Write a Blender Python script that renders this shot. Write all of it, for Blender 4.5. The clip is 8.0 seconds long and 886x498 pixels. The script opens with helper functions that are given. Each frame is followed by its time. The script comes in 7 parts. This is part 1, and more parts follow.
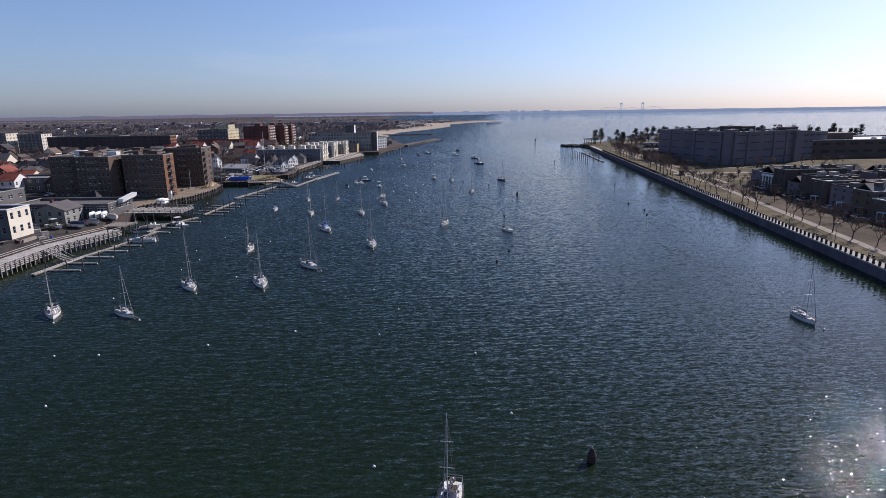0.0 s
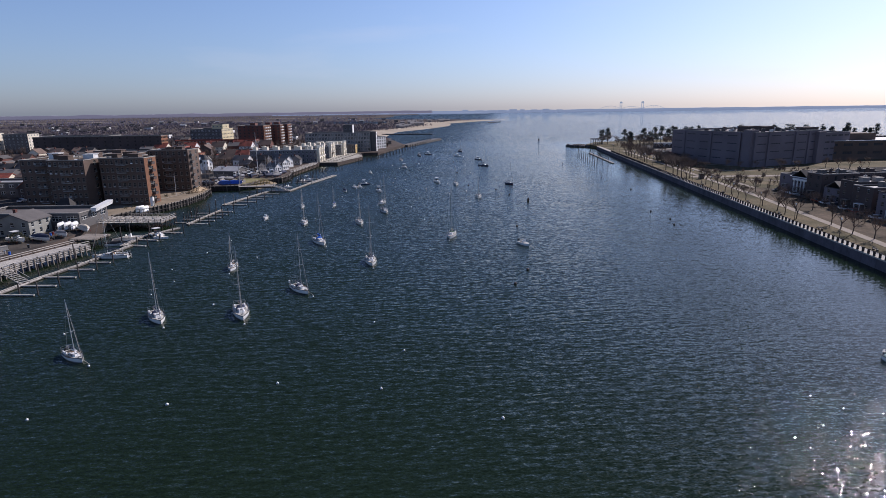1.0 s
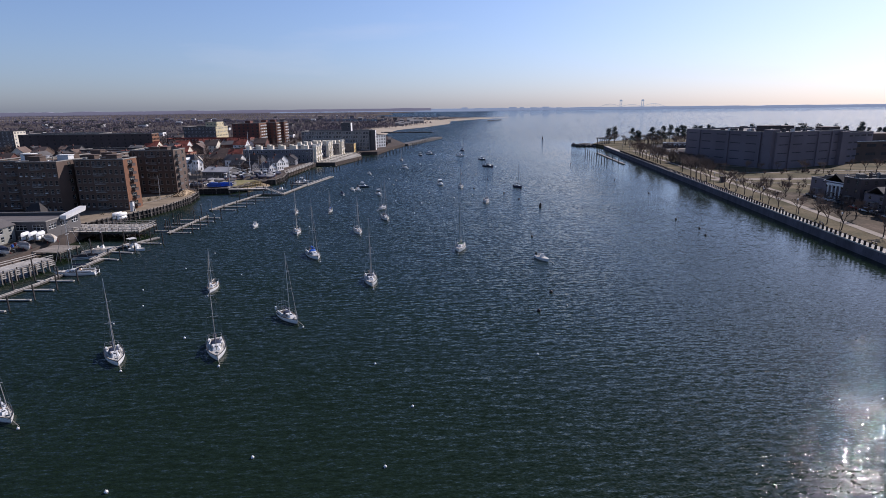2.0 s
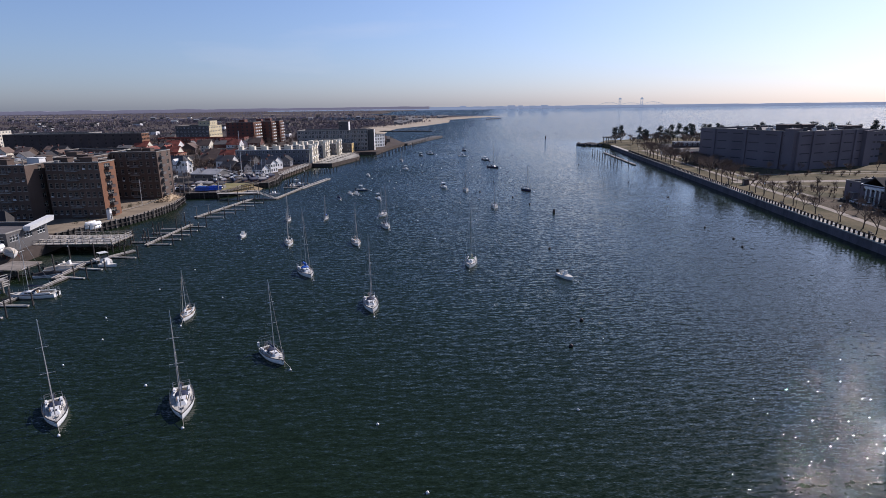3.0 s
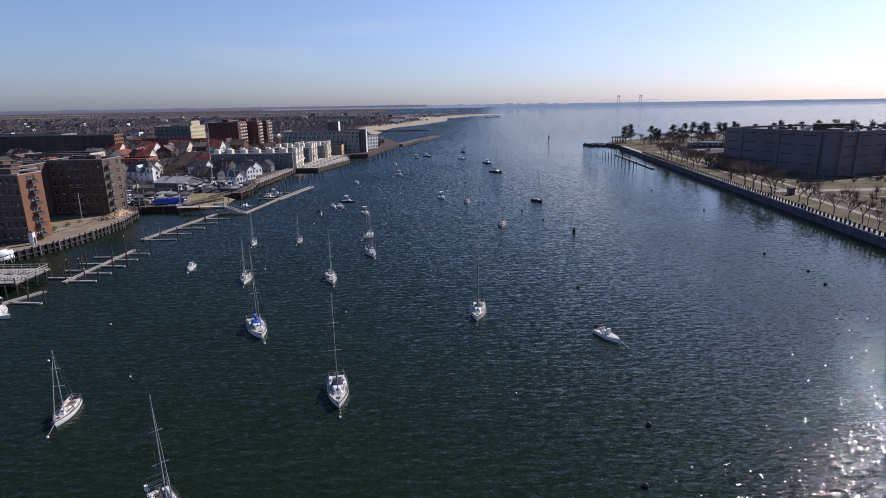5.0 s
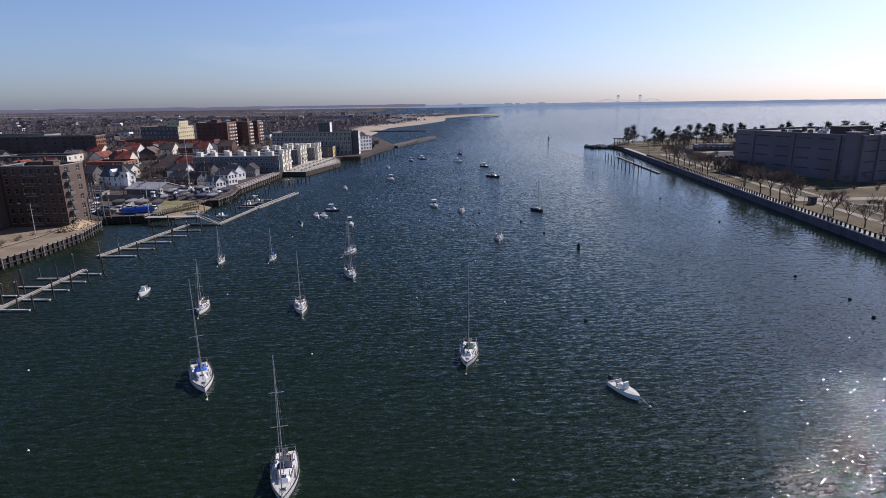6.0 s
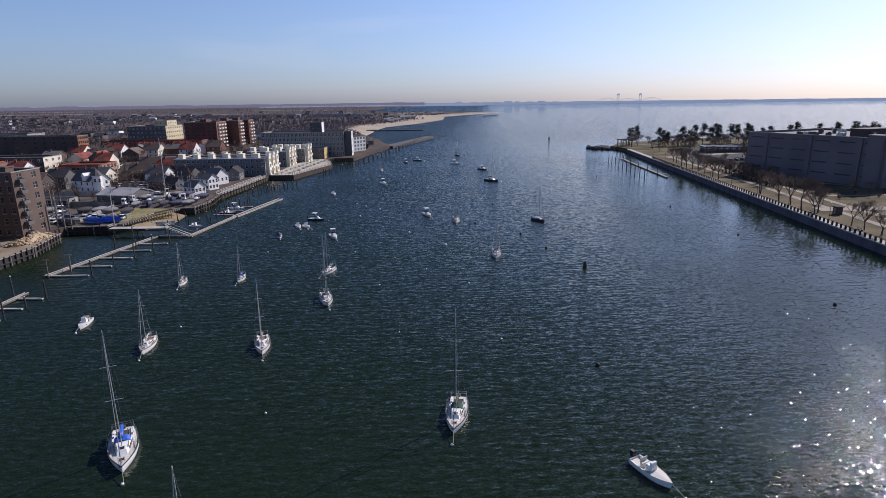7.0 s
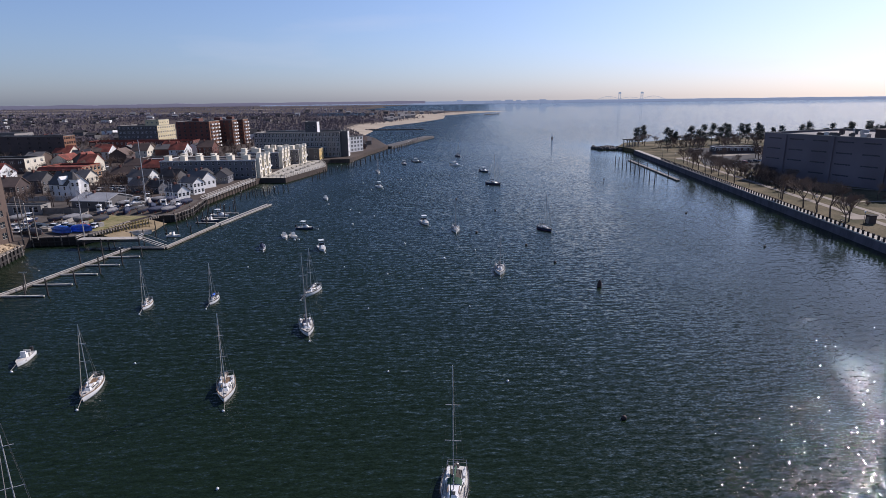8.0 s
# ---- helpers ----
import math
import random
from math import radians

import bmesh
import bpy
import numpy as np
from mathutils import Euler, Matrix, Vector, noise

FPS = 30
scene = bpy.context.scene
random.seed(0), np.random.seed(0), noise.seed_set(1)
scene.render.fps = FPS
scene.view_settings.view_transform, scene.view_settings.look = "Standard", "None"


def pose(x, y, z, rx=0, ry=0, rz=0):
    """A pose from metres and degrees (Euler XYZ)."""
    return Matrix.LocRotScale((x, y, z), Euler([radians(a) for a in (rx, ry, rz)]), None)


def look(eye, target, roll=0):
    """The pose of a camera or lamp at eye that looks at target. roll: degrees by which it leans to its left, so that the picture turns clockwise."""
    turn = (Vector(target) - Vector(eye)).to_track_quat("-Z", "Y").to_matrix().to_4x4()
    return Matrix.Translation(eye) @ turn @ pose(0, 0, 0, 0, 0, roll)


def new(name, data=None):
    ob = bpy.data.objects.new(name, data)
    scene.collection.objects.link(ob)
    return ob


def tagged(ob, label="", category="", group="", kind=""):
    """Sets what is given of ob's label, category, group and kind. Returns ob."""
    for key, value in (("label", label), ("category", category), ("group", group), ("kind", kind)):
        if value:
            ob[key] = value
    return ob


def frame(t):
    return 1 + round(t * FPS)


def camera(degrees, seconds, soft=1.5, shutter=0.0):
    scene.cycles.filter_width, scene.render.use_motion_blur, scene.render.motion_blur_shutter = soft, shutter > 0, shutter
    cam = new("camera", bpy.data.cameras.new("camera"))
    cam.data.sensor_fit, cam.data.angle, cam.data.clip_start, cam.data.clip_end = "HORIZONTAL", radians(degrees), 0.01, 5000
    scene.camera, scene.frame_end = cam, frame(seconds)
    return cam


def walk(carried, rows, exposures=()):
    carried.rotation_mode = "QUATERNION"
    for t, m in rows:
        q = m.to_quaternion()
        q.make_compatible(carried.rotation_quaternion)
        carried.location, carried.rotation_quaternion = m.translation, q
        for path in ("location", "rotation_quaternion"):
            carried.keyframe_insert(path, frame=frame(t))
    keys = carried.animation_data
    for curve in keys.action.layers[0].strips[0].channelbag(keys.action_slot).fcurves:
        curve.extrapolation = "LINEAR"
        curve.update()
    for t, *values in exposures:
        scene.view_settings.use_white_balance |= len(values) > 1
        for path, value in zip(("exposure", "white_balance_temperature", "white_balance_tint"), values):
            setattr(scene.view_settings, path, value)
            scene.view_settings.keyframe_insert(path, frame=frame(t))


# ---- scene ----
cam = camera(76.5, 8.0, soft=0.5)
PATH = [
    (0, (0.424, 0.161, 37.317), (0.411, 2.102, 36.836), -0.8),
    (0.5, (-0.952, 10.023, 37.419), (-0.963, 11.964, 36.937), -0.8),
    (1, (-2.174, 19.34, 37.487), (-2.183, 21.281, 37.002), -0.8),
    (1.5, (-3.364, 28.396, 37.578), (-3.371, 30.336, 37.089), -0.7),
    (3, (-7.211, 54.418, 37.431), (-7.209, 56.355, 36.933), -0.7),
    (3.5, (-7.87, 63.006, 37.287), (-7.867, 64.942, 36.787), -0.8),
    (4, (-8.032, 71.422, 37.406), (-8.027, 73.358, 36.902), -0.8),
    (4.5, (-7.821, 79.951, 37.374), (-7.813, 81.886, 36.87), -0.9),
    (6, (-4.613, 105.696, 37.929), (-4.6, 107.63, 37.423), -0.8),
    (6.5, (-3.329, 113.901, 38.339), (-3.315, 115.834, 37.829), -0.7),
    (7, (-2.296, 122.152, 38.617), (-2.281, 124.085, 38.105), -0.7),
    (7.5, (-1.67, 129.777, 38.846), (-1.655, 131.71, 38.331), -0.8),
    (8, (-1.474, 136.724, 38.796), (-1.462, 138.656, 38.279), -0.7),
]
walk(cam, [(t, look(eye, target, roll)) for t, eye, target, roll in PATH], exposures=[(0, 0.03, 6250, 20), (8, 0.03, 6250, 20)])

# ---- sky, sun ----
SUN_AZ, SUN_EL = radians(48.8), radians(35)
world = bpy.data.worlds.new("world")
scene.world = world
world.use_nodes = True
wt = world.node_tree
sky = wt.nodes.new("ShaderNodeTexSky")
sky.sky_type = "NISHITA"
sky.sun_disc = False
sky.sun_elevation, sky.sun_rotation = SUN_EL, SUN_AZ
sky.air_density, sky.dust_density, sky.ozone_density = 1.0, 0.75, 4.0
# A faint veil of high cirrus.
veil_at = wt.nodes.new("ShaderNodeMapping")
veil_at.inputs["Scale"].default_value = (1.6, 1.6, 9.0)
wt.links.new(wt.nodes.new("ShaderNodeTexCoord").outputs["Generated"], veil_at.inputs["Vector"])
veil = wt.nodes.new("ShaderNodeTexNoise")
veil.inputs["Scale"].default_value, veil.inputs["Detail"].default_value = 1.3, 5.0
wt.links.new(veil_at.outputs[0], veil.inputs["Vector"])
thin = wt.nodes.new("ShaderNodeMapRange")
thin.inputs["From Min"].default_value, thin.inputs["From Max"].default_value = 0.56, 0.82
thin.inputs["To Max"].default_value = 0.3
wt.links.new(veil.outputs["Fac"], thin.inputs["Value"])
cloud = wt.nodes.new("ShaderNodeMix")
cloud.data_type = "RGBA"
cloud.inputs["B"].default_value = (7.0, 7.2, 7.6, 1)
wt.links.new(thin.outputs[0], cloud.inputs["Factor"])
# Winter haze: paler and less yellow towards the horizon.
rise = wt.nodes.new("ShaderNodeSeparateXYZ")
wt.links.new(wt.nodes["Texture Coordinate"].outputs["Generated"], rise.inputs[0])
haze = wt.nodes.new("ShaderNodeValToRGB")
haze.color_ramp.interpolation = "B_SPLINE"
for at, col in ((0.0, (0.385, 0.445, 0.615)), (0.08, (0.45, 0.475, 0.55)), (0.22, (0.55, 0.56, 0.605)), (0.4, (0.36, 0.4, 0.48)), (0.65, (0.3, 0.34, 0.39))):
    e = haze.color_ramp.elements[0] if at == 0 else haze.color_ramp.elements.new(at)
    e.position, e.color = at, (*col, 1)
haze.color_ramp.elements[-1].color = (0.28, 0.32, 0.36, 1)
wt.links.new(rise.outputs["Z"], haze.inputs[0])
double = wt.nodes.new("ShaderNodeVectorMath")
double.operation = "SCALE"
double.inputs["Scale"].default_value = 2.0
wt.links.new(haze.outputs[0], double.inputs[0])
hazy = wt.nodes.new("ShaderNodeVectorMath")
hazy.operation = "MULTIPLY"
wt.links.new(sky.outputs[0], hazy.inputs[0])
wt.links.new(double.outputs[0], hazy.inputs[1])
wt.links.new(hazy.outputs[0], cloud.inputs["A"])
wt.links.new(cloud.outputs["Result"], wt.nodes["Background"].inputs[0])
wt.nodes["Background"].inputs[1].default_value = 0.1
sun = new("sun", bpy.data.lights.new("sun", "SUN"))
sun.data.energy, sun.data.angle, sun.data.color = 4.8, radians(0.53), (1.0, 0.94, 0.86)
sun_way = Vector((math.sin(SUN_AZ) * math.cos(SUN_EL), math.cos(SUN_AZ) * math.cos(SUN_EL), math.sin(SUN_EL)))
sun.matrix_world = look(sun_way * 300, (0, 0, 0))
scene.view_settings.exposure = 0.0


# ---- materials ----
def mat(name, col, rough=0.75, var=0.3, scale=0.5, fine=6.0, bump=0.0, metal=0.0, tint=None, spread=0.0, spec=0.5, stretch=(1, 1, 1)):
    """A weathered surface: broad stains, fine grain, relief, and a shift from object to object."""
    m = bpy.data.materials.new(name)
    m.use_nodes = True
    nt = m.node_tree
    N, K = nt.nodes, nt.links
    p = N["Principled BSDF"]
    geo = N.new("ShaderNodeNewGeometry")
    mp = N.new("ShaderNodeMapping")
    mp.inputs["Scale"].default_value = stretch
    K.new(geo.outputs["Position"], mp.inputs["Vector"])
    big, small = N.new("ShaderNodeTexNoise"), N.new("ShaderNodeTexNoise")
    for n, s, d in ((big, scale, 4.0), (small, fine, 3.0)):
        n.inputs["Scale"].default_value, n.inputs["Detail"].default_value = s, d
        K.new(mp.outputs[0], n.inputs["Vector"])
    c = Vector(col)
    t = Vector(tint) if tint else c * (1 - var)
    ramp = N.new("ShaderNodeValToRGB")
    ramp.color_ramp.elements[0].position, ramp.color_ramp.elements[1].position = 0.32, 0.68
    ramp.color_ramp.elements[0].color, ramp.color_ramp.elements[1].color = (*t, 1), (*c, 1)
    K.new(big.outputs["Fac"], ramp.inputs[0])
    grain = N.new("ShaderNodeMapRange")
    grain.inputs["To Min"].default_value, grain.inputs["To Max"].default_value = 1 - var * 0.8, 1 + var * 0.8
    K.new(small.outputs["Fac"], grain.inputs["Value"])
    mul = N.new("ShaderNodeVectorMath")
    mul.operation = "SCALE"
    K.new(ramp.outputs[0], mul.inputs[0])
    K.new(grain.outputs[0], mul.inputs["Scale"])
    out = mul
    if spread:
        info = N.new("ShaderNodeObjectInfo")
        mr = N.new("ShaderNodeMapRange")
        mr.inputs["To Min"].default_value, mr.inputs["To Max"].default_value = 1 - spread, 1 + spread
        K.new(info.outputs["Random"], mr.inputs["Value"])
        out = N.new("ShaderNodeVectorMath")
        out.operation = "SCALE"
        K.new(mul.outputs[0], out.inputs[0])
        K.new(mr.outputs[0], out.inputs["Scale"])
    K.new(out.outputs[0], p.inputs["Base Color"])
    p.inputs["Roughness"].default_value, p.inputs["Metallic"].default_value = rough, metal
    p.inputs["Specular IOR Level"].default_value = spec
    if bump:
        b = N.new("ShaderNodeBump")
        b.inputs["Strength"].default_value, b.inputs["Distance"].default_value = 0.7, bump
        K.new(small.outputs["Fac"], b.inputs["Height"])
        K.new(b.outputs[0], p.inputs["Normal"])
    return m


def water_material():
    """Dark green bay water: several sizes of wind ripple, calmer in the lee of the sea wall and of the town."""
    m = bpy.data.materials.new("bay_water")
    m.use_nodes = True
    nt = m.node_tree
    N, K = nt.nodes, nt.links
    p = N["Principled BSDF"]
    geo = N.new("ShaderNodeNewGeometry")

    def vec(op, a, b=None, scale=None):
        v = N.new("ShaderNodeVectorMath")
        v.operation = op
        for socket, value in zip(v.inputs, (a, b)):
            if isinstance(value, tuple):
                socket.default_value = value
            elif value is not None:
                K.new(value, socket)
        if scale is not None:
            K.new(scale, v.inputs["Scale"])
        return v.outputs[0]

    def num(op, a, b, c=0.0):
        r = N.new("ShaderNodeMath")
        r.operation = op
        for socket, value in zip(r.inputs, (a, b, c)):
            if isinstance(value, (int, float)):
                socket.default_value = value
            else:
                K.new(value, socket)
        return r.outputs[0]

    def ease(socket, a, b, low, high):
        r = N.new("ShaderNodeMapRange")
        r.interpolation_type = "SMOOTHSTEP"
        for key, value in (("From Min", a), ("From Max", b), ("To Min", low), ("To Max", high)):
            r.inputs[key].default_value = value
        K.new(socket, r.inputs["Value"])
        return r.outputs[0]

    # Slope of the surface: trains of wavelets, and finer ripple running across them.
    def turned(turn, stretch):
        mp = N.new("ShaderNodeMapping")
        mp.vector_type = "TEXTURE"
        mp.inputs["Rotation"].default_value = (0, 0, radians(turn))
        mp.inputs["Scale"].default_value = (1 / stretch[0], 1 / stretch[1], 1)
        K.new(geo.outputs["Position"], mp.inputs["Vector"])
        return mp.outputs[0]

    slope = None
    for length, turn, bend, k in TRAINS:
        n = N.new("ShaderNodeTexWave")
        n.wave_type, n.bands_direction = "BANDS", "Y"
        n.inputs["Scale"].default_value = 0.314 / length
        n.inputs["Distortion"].default_value, n.inputs["Detail"].default_value, n.inputs["Detail Scale"].default_value = bend, 2.0, 1.6
        K.new(turned(turn, (0.5, 1.0)), n.inputs["Vector"])
        tilt = vec("MULTIPLY", vec("SUBTRACT", n.outputs["Color"], (0.5, 0.5, 0.5)), (k * 0.2, k, 0.0))
        slope = tilt if slope is None else vec("ADD", slope, tilt)
    for scale, stretch, turn, k in RIPPLES:
        n = N.new("ShaderNodeTexNoise")
        n.inputs["Scale"].default_value, n.inputs["Detail"].default_value = scale, 0.5
        K.new(turned(turn, stretch), n.inputs["Vector"])
        slope = vec("ADD", slope, vec("MULTIPLY", vec("SUBTRACT", n.outputs["Color"], (0.5, 0.5, 0.5)), (k, k, 0.0)))
    axes = N.new("ShaderNodeSeparateXYZ")
    K.new(geo.outputs["Position"], axes.inputs[0])
    off_wall = num("MULTIPLY_ADD", axes.outputs["Y"], -0.0968, axes.outputs["X"])
    # Gusts: broad patches of rougher and smoother water.
    patch = N.new("ShaderNodeTexNoise")
    patch.inputs["Scale"].default_value, patch.inputs["Detail"].default_value = 0.018, 3.0
    K.new(geo.outputs["Position"], patch.inputs["Vector"])
    wind = num("MULTIPLY", ease(off_wall, *LEE_WALL), ease(patch.outputs["Fac"], 0.3, 0.7, 0.85, 1.15))
    wind = num("MULTIPLY", wind, ease(axes.outputs["X"], *LEE_TOWN))
    wind = num("MAXIMUM", wind, ease(axes.outputs["Y"], 540, 700, 0.0, 1.2))
    slope = vec("SCALE", slope, None, wind)
    # Southward tilt added so water mirrors higher, darker sky, most under the town's shore.
    lean = num("MULTIPLY", wind, ease(off_wall, *LEAN))
    lean = num("MINIMUM", lean, ease(axes.outputs["Y"], 420, 800, 0.0, -0.05))
    aslant = N.new("ShaderNodeCombineXYZ")
    K.new(lean, aslant.inputs["Y"])
    aslant.inputs["Z"].default_value = 1.0
    K.new(vec("NORMALIZE", vec("ADD", slope, aslant.outputs[0])), p.inputs["Normal"])
    p.inputs["Roughness"].default_value = 0.03
    ramp = N.new("ShaderNodeValToRGB")
    ramp.color_ramp.elements[0].color, ramp.color_ramp.elements[1].color = (*WATER_A, 1), (*WATER_B, 1)
    K.new(patch.outputs["Fac"], ramp.inputs[0])
    K.new(ramp.outputs[0], p.inputs["Base Color"])
    p.inputs["IOR"].default_value, p.inputs["Specular IOR Level"].default_value = 1.33, 0.5
    return m


# Wave trains: length in metres, turn, bend, slope. Ripples: scale, stretch, turn, slope.
TRAINS = ((1.9, 6, 7.0, 0.085), (1.1, -7, 6.0, 0.075))
RIPPLES = ((3.0, (0.32, 1.0), 4, 0.56), (7.0, (0.45, 1.0), -8, 0.58), (13.0, (0.8, 1.0), 25, 0.25))
LEE_WALL = (32, 78, 1.0, 0.24)
LEE_TOWN = (-80, -10, 0.85, 1.0)
LEAN = (-105, 48, -0.215, 0.0)
WATER_A, WATER_B = (0.0085, 0.017, 0.008), (0.0108, 0.0205, 0.0098)


def glass_material(name, col, rough=0.08):
    m = bpy.data.materials.new(name)
    m.use_nodes = True
    p = m.node_tree.nodes["Principled BSDF"]
    p.inputs["Base Color"].default_value, p.inputs["Roughness"].default_value = (*col, 1), rough
    p.inputs["IOR"].default_value = 1.5
    return m


WATER = water_material()
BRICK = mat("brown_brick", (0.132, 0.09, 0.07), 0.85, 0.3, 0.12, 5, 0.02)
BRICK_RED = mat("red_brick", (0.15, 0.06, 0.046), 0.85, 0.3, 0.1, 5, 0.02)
# Sunlit copy of the brick for end walls; the sun is in its colour.
BRICK_SUNLIT = mat("sunlit_orange_brick", (0.215, 0.096, 0.05), 0.85, 0.25, 0.1, 5, 0.02)
BRICK_COLLEGE = mat("college_brick", (0.185, 0.157, 0.175), 0.85, 0.25, 0.06, 5, 0.02)
BRICK_DARK = mat("dark_brick", (0.09, 0.066, 0.062), 0.85, 0.3, 0.1, 5, 0.02)
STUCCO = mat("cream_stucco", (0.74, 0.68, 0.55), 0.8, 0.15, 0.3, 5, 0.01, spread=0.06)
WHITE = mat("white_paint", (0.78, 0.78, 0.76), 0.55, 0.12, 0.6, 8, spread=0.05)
# Grey for front walls, darkened to hold the shade of that side.
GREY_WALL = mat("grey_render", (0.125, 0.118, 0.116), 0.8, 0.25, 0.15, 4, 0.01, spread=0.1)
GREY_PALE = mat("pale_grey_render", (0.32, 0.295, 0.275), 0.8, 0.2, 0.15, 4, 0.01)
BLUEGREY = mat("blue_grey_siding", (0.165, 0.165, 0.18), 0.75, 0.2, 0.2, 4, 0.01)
BOARDS = mat("grey_green_boarding", (0.3, 0.3, 0.27), 0.8, 0.25, 0.3, 5, 0.01)
TAN = mat("tan_brick", (0.6, 0.52, 0.33), 0.8, 0.2, 0.1, 4)
TERRACOTTA = mat("tan_terracotta_render", (0.33, 0.2, 0.12), 0.85, 0.3, 0.2, 4)
YELLOW = mat("yellow_ochre_render", (0.6, 0.42, 0.16), 0.8, 0.2, 0.2, 4)
CONCRETE = mat("concrete", (0.36, 0.34, 0.31), 0.85, 0.3, 0.25, 4, 0.02, spec=0.12)
SEAWALL = mat("stained_seawall", (0.145, 0.133, 0.155), 0.95, 0.4, 0.3, 3, 0.05, spec=0.1, stretch=(1, 1, 0.4))
PAVING = mat("promenade_paving", (0.47, 0.44, 0.39), 0.85, 0.2, 0.3, 2, 0.01, spec=0.12)
PATH_TAN = mat("path_concrete", (0.31, 0.265, 0.22), 0.85, 0.2, 0.3, 2, 0.01, spec=0.12)
QUAY = mat("sandy_quay_paving", (0.3, 0.245, 0.18), 0.9, 0.35, 0.2, 2, 0.02, spec=0.12)
ASPHALT = mat("asphalt", (0.06, 0.058, 0.06), 0.9, 0.3, 0.15, 3, 0.01, spec=0.12)
DIRT = mat("bare_winter_ground", (0.135, 0.1, 0.074), 0.95, 0.8, 0.09, 1.4, 0.03, spec=0.1, tint=(0.045, 0.038, 0.024))
ASPHALT_OLD = mat("worn_asphalt", (0.122, 0.106, 0.094), 0.9, 0.4, 0.08, 3, 0.01, spec=0.12)
GRASS = mat("winter_grass", (0.165, 0.13, 0.08), 0.95, 0.8, 0.07, 1.6, 0.06, tint=(0.06, 0.056, 0.028), spec=0.1)
SOIL = mat("winter_town_ground", (0.104, 0.08, 0.067), 0.95, 0.45, 0.03, 0.35, 0.0, tint=(0.065, 0.055, 0.05), spec=0.12)
SAND = mat("beach_sand", (0.42, 0.355, 0.275), 0.95, 0.2, 0.02, 0.6, 0.02, spec=0.12)
ROOF_DARK = mat("tar_roof", (0.075, 0.072, 0.075), 0.9, 0.35, 0.2, 2, 0.01, spread=0.25, spec=0.12)
ROOF_LIGHT = mat("silver_coated_roof", (0.36, 0.36, 0.365), 0.6, 0.25, 0.15, 2, spread=0.15)
ROOF_GREY = mat("grey_shingle", (0.138, 0.126, 0.122), 0.85, 0.3, 0.3, 3, 0.02, spread=0.25)
ROOF_RED = mat("red_clay_tile", (0.33, 0.08, 0.05), 0.8, 0.6, 0.3, 3, 0.03, spread=0.15)
ROOF_BROWN = mat("brown_shingle", (0.14, 0.095, 0.075), 0.85, 0.3, 0.3, 3, 0.02, spread=0.25)
WOOD = mat("weathered_timber", (0.29, 0.25, 0.21), 0.85, 0.35, 0.6, 6, 0.02, spread=0.15)
WOOD_DARK = mat("wet_dark_decking", (0.14, 0.125, 0.112), 0.85, 0.4, 0.5, 5, 0.02, spread=0.15)
PALE_STONE = mat("pale_terrace_paving", (0.47, 0.44, 0.38), 0.85, 0.2, 0.3, 2, 0.01, spec=0.12)
WOOD_PALE = mat("bleached_decking", (0.48, 0.45, 0.41), 0.85, 0.3, 0.5, 5, 0.02, spread=0.1)
# Near-black because the shade under the quay deck is put into the colour.
SHADED_TIMBER = mat("shaded_black_timber", (0.03, 0.026, 0.024), 0.8, 0.4, 0.8, 5, 0.03, stretch=(1, 1, 0.3))
PILE = mat("tarred_pile", (0.06, 0.05, 0.045), 0.85, 0.4, 0.8, 5, 0.03, spread=0.3)
BARK = mat("winter_bark", (0.085, 0.066, 0.055), 0.9, 0.3, 0.8, 8, 0.02, spread=0.15)
TWIG = mat("bare_twigs", (0.19, 0.135, 0.105), 0.9, 0.3, 0.1, 2, spread=0.15)
# Lightened and blued: part of the distance haze is in this colour.
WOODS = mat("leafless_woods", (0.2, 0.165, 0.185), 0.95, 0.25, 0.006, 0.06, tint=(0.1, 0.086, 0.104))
# Needles greyed and lightened, so that the colour holds some haze.
NEEDLE = mat("pine_needles", (0.085, 0.1, 0.082), 0.85, 0.4, 0.5, 5, tint=(0.05, 0.062, 0.056))
SHRUB = mat("evergreen_shrub", (0.05, 0.055, 0.025), 0.9, 0.4, 0.5, 5)
GEL = mat("white_gelcoat", (0.8, 0.8, 0.78), 0.3, 0.08, 0.9, 9, spread=0.06)
GEL_BLUE = mat("navy_gelcoat", (0.03, 0.045, 0.1), 0.3, 0.15, 0.9, 9)
DECK = mat("cream_deck", (0.64, 0.61, 0.55), 0.6, 0.15, 0.9, 9, spread=0.1)
TEAK = mat("teak", (0.24, 0.15, 0.085), 0.7, 0.3, 2, 12, 0.004)
NAVY = mat("navy_canvas", (0.02, 0.03, 0.07), 0.8, 0.3, 1, 8)
BLUE = mat("blue_tarpaulin", (0.03, 0.14, 0.62), 0.4, 0.45, 1.2, 3, 0.12)
CANVAS_DARK = mat("dark_canvas", (0.04, 0.036, 0.036), 0.85, 0.3, 0.5, 6, 0.03)
BEIGE = mat("beige_canvas", (0.5, 0.44, 0.36), 0.8, 0.2, 1, 8)
BLACK = mat("black_plastic", (0.02, 0.02, 0.022), 0.5, 0.2, 1, 8)
ALU = mat("anodised_spar", (0.58, 0.58, 0.58), 0.4, 0.15, 1, 8, metal=0.35)
STEEL = mat("stainless_rail", (0.5, 0.5, 0.5), 0.3, 0.1, 1, 8, metal=0.9)
ROPE = mat("mooring_rope", (0.4, 0.37, 0.32), 0.9, 0.2, 2, 10)
RED = mat("red_paint", (0.3, 0.03, 0.025), 0.6, 0.3, 1, 8)
RUST = mat("dark_buoy_paint", (0.06, 0.03, 0.028), 0.7, 0.35, 1, 6)
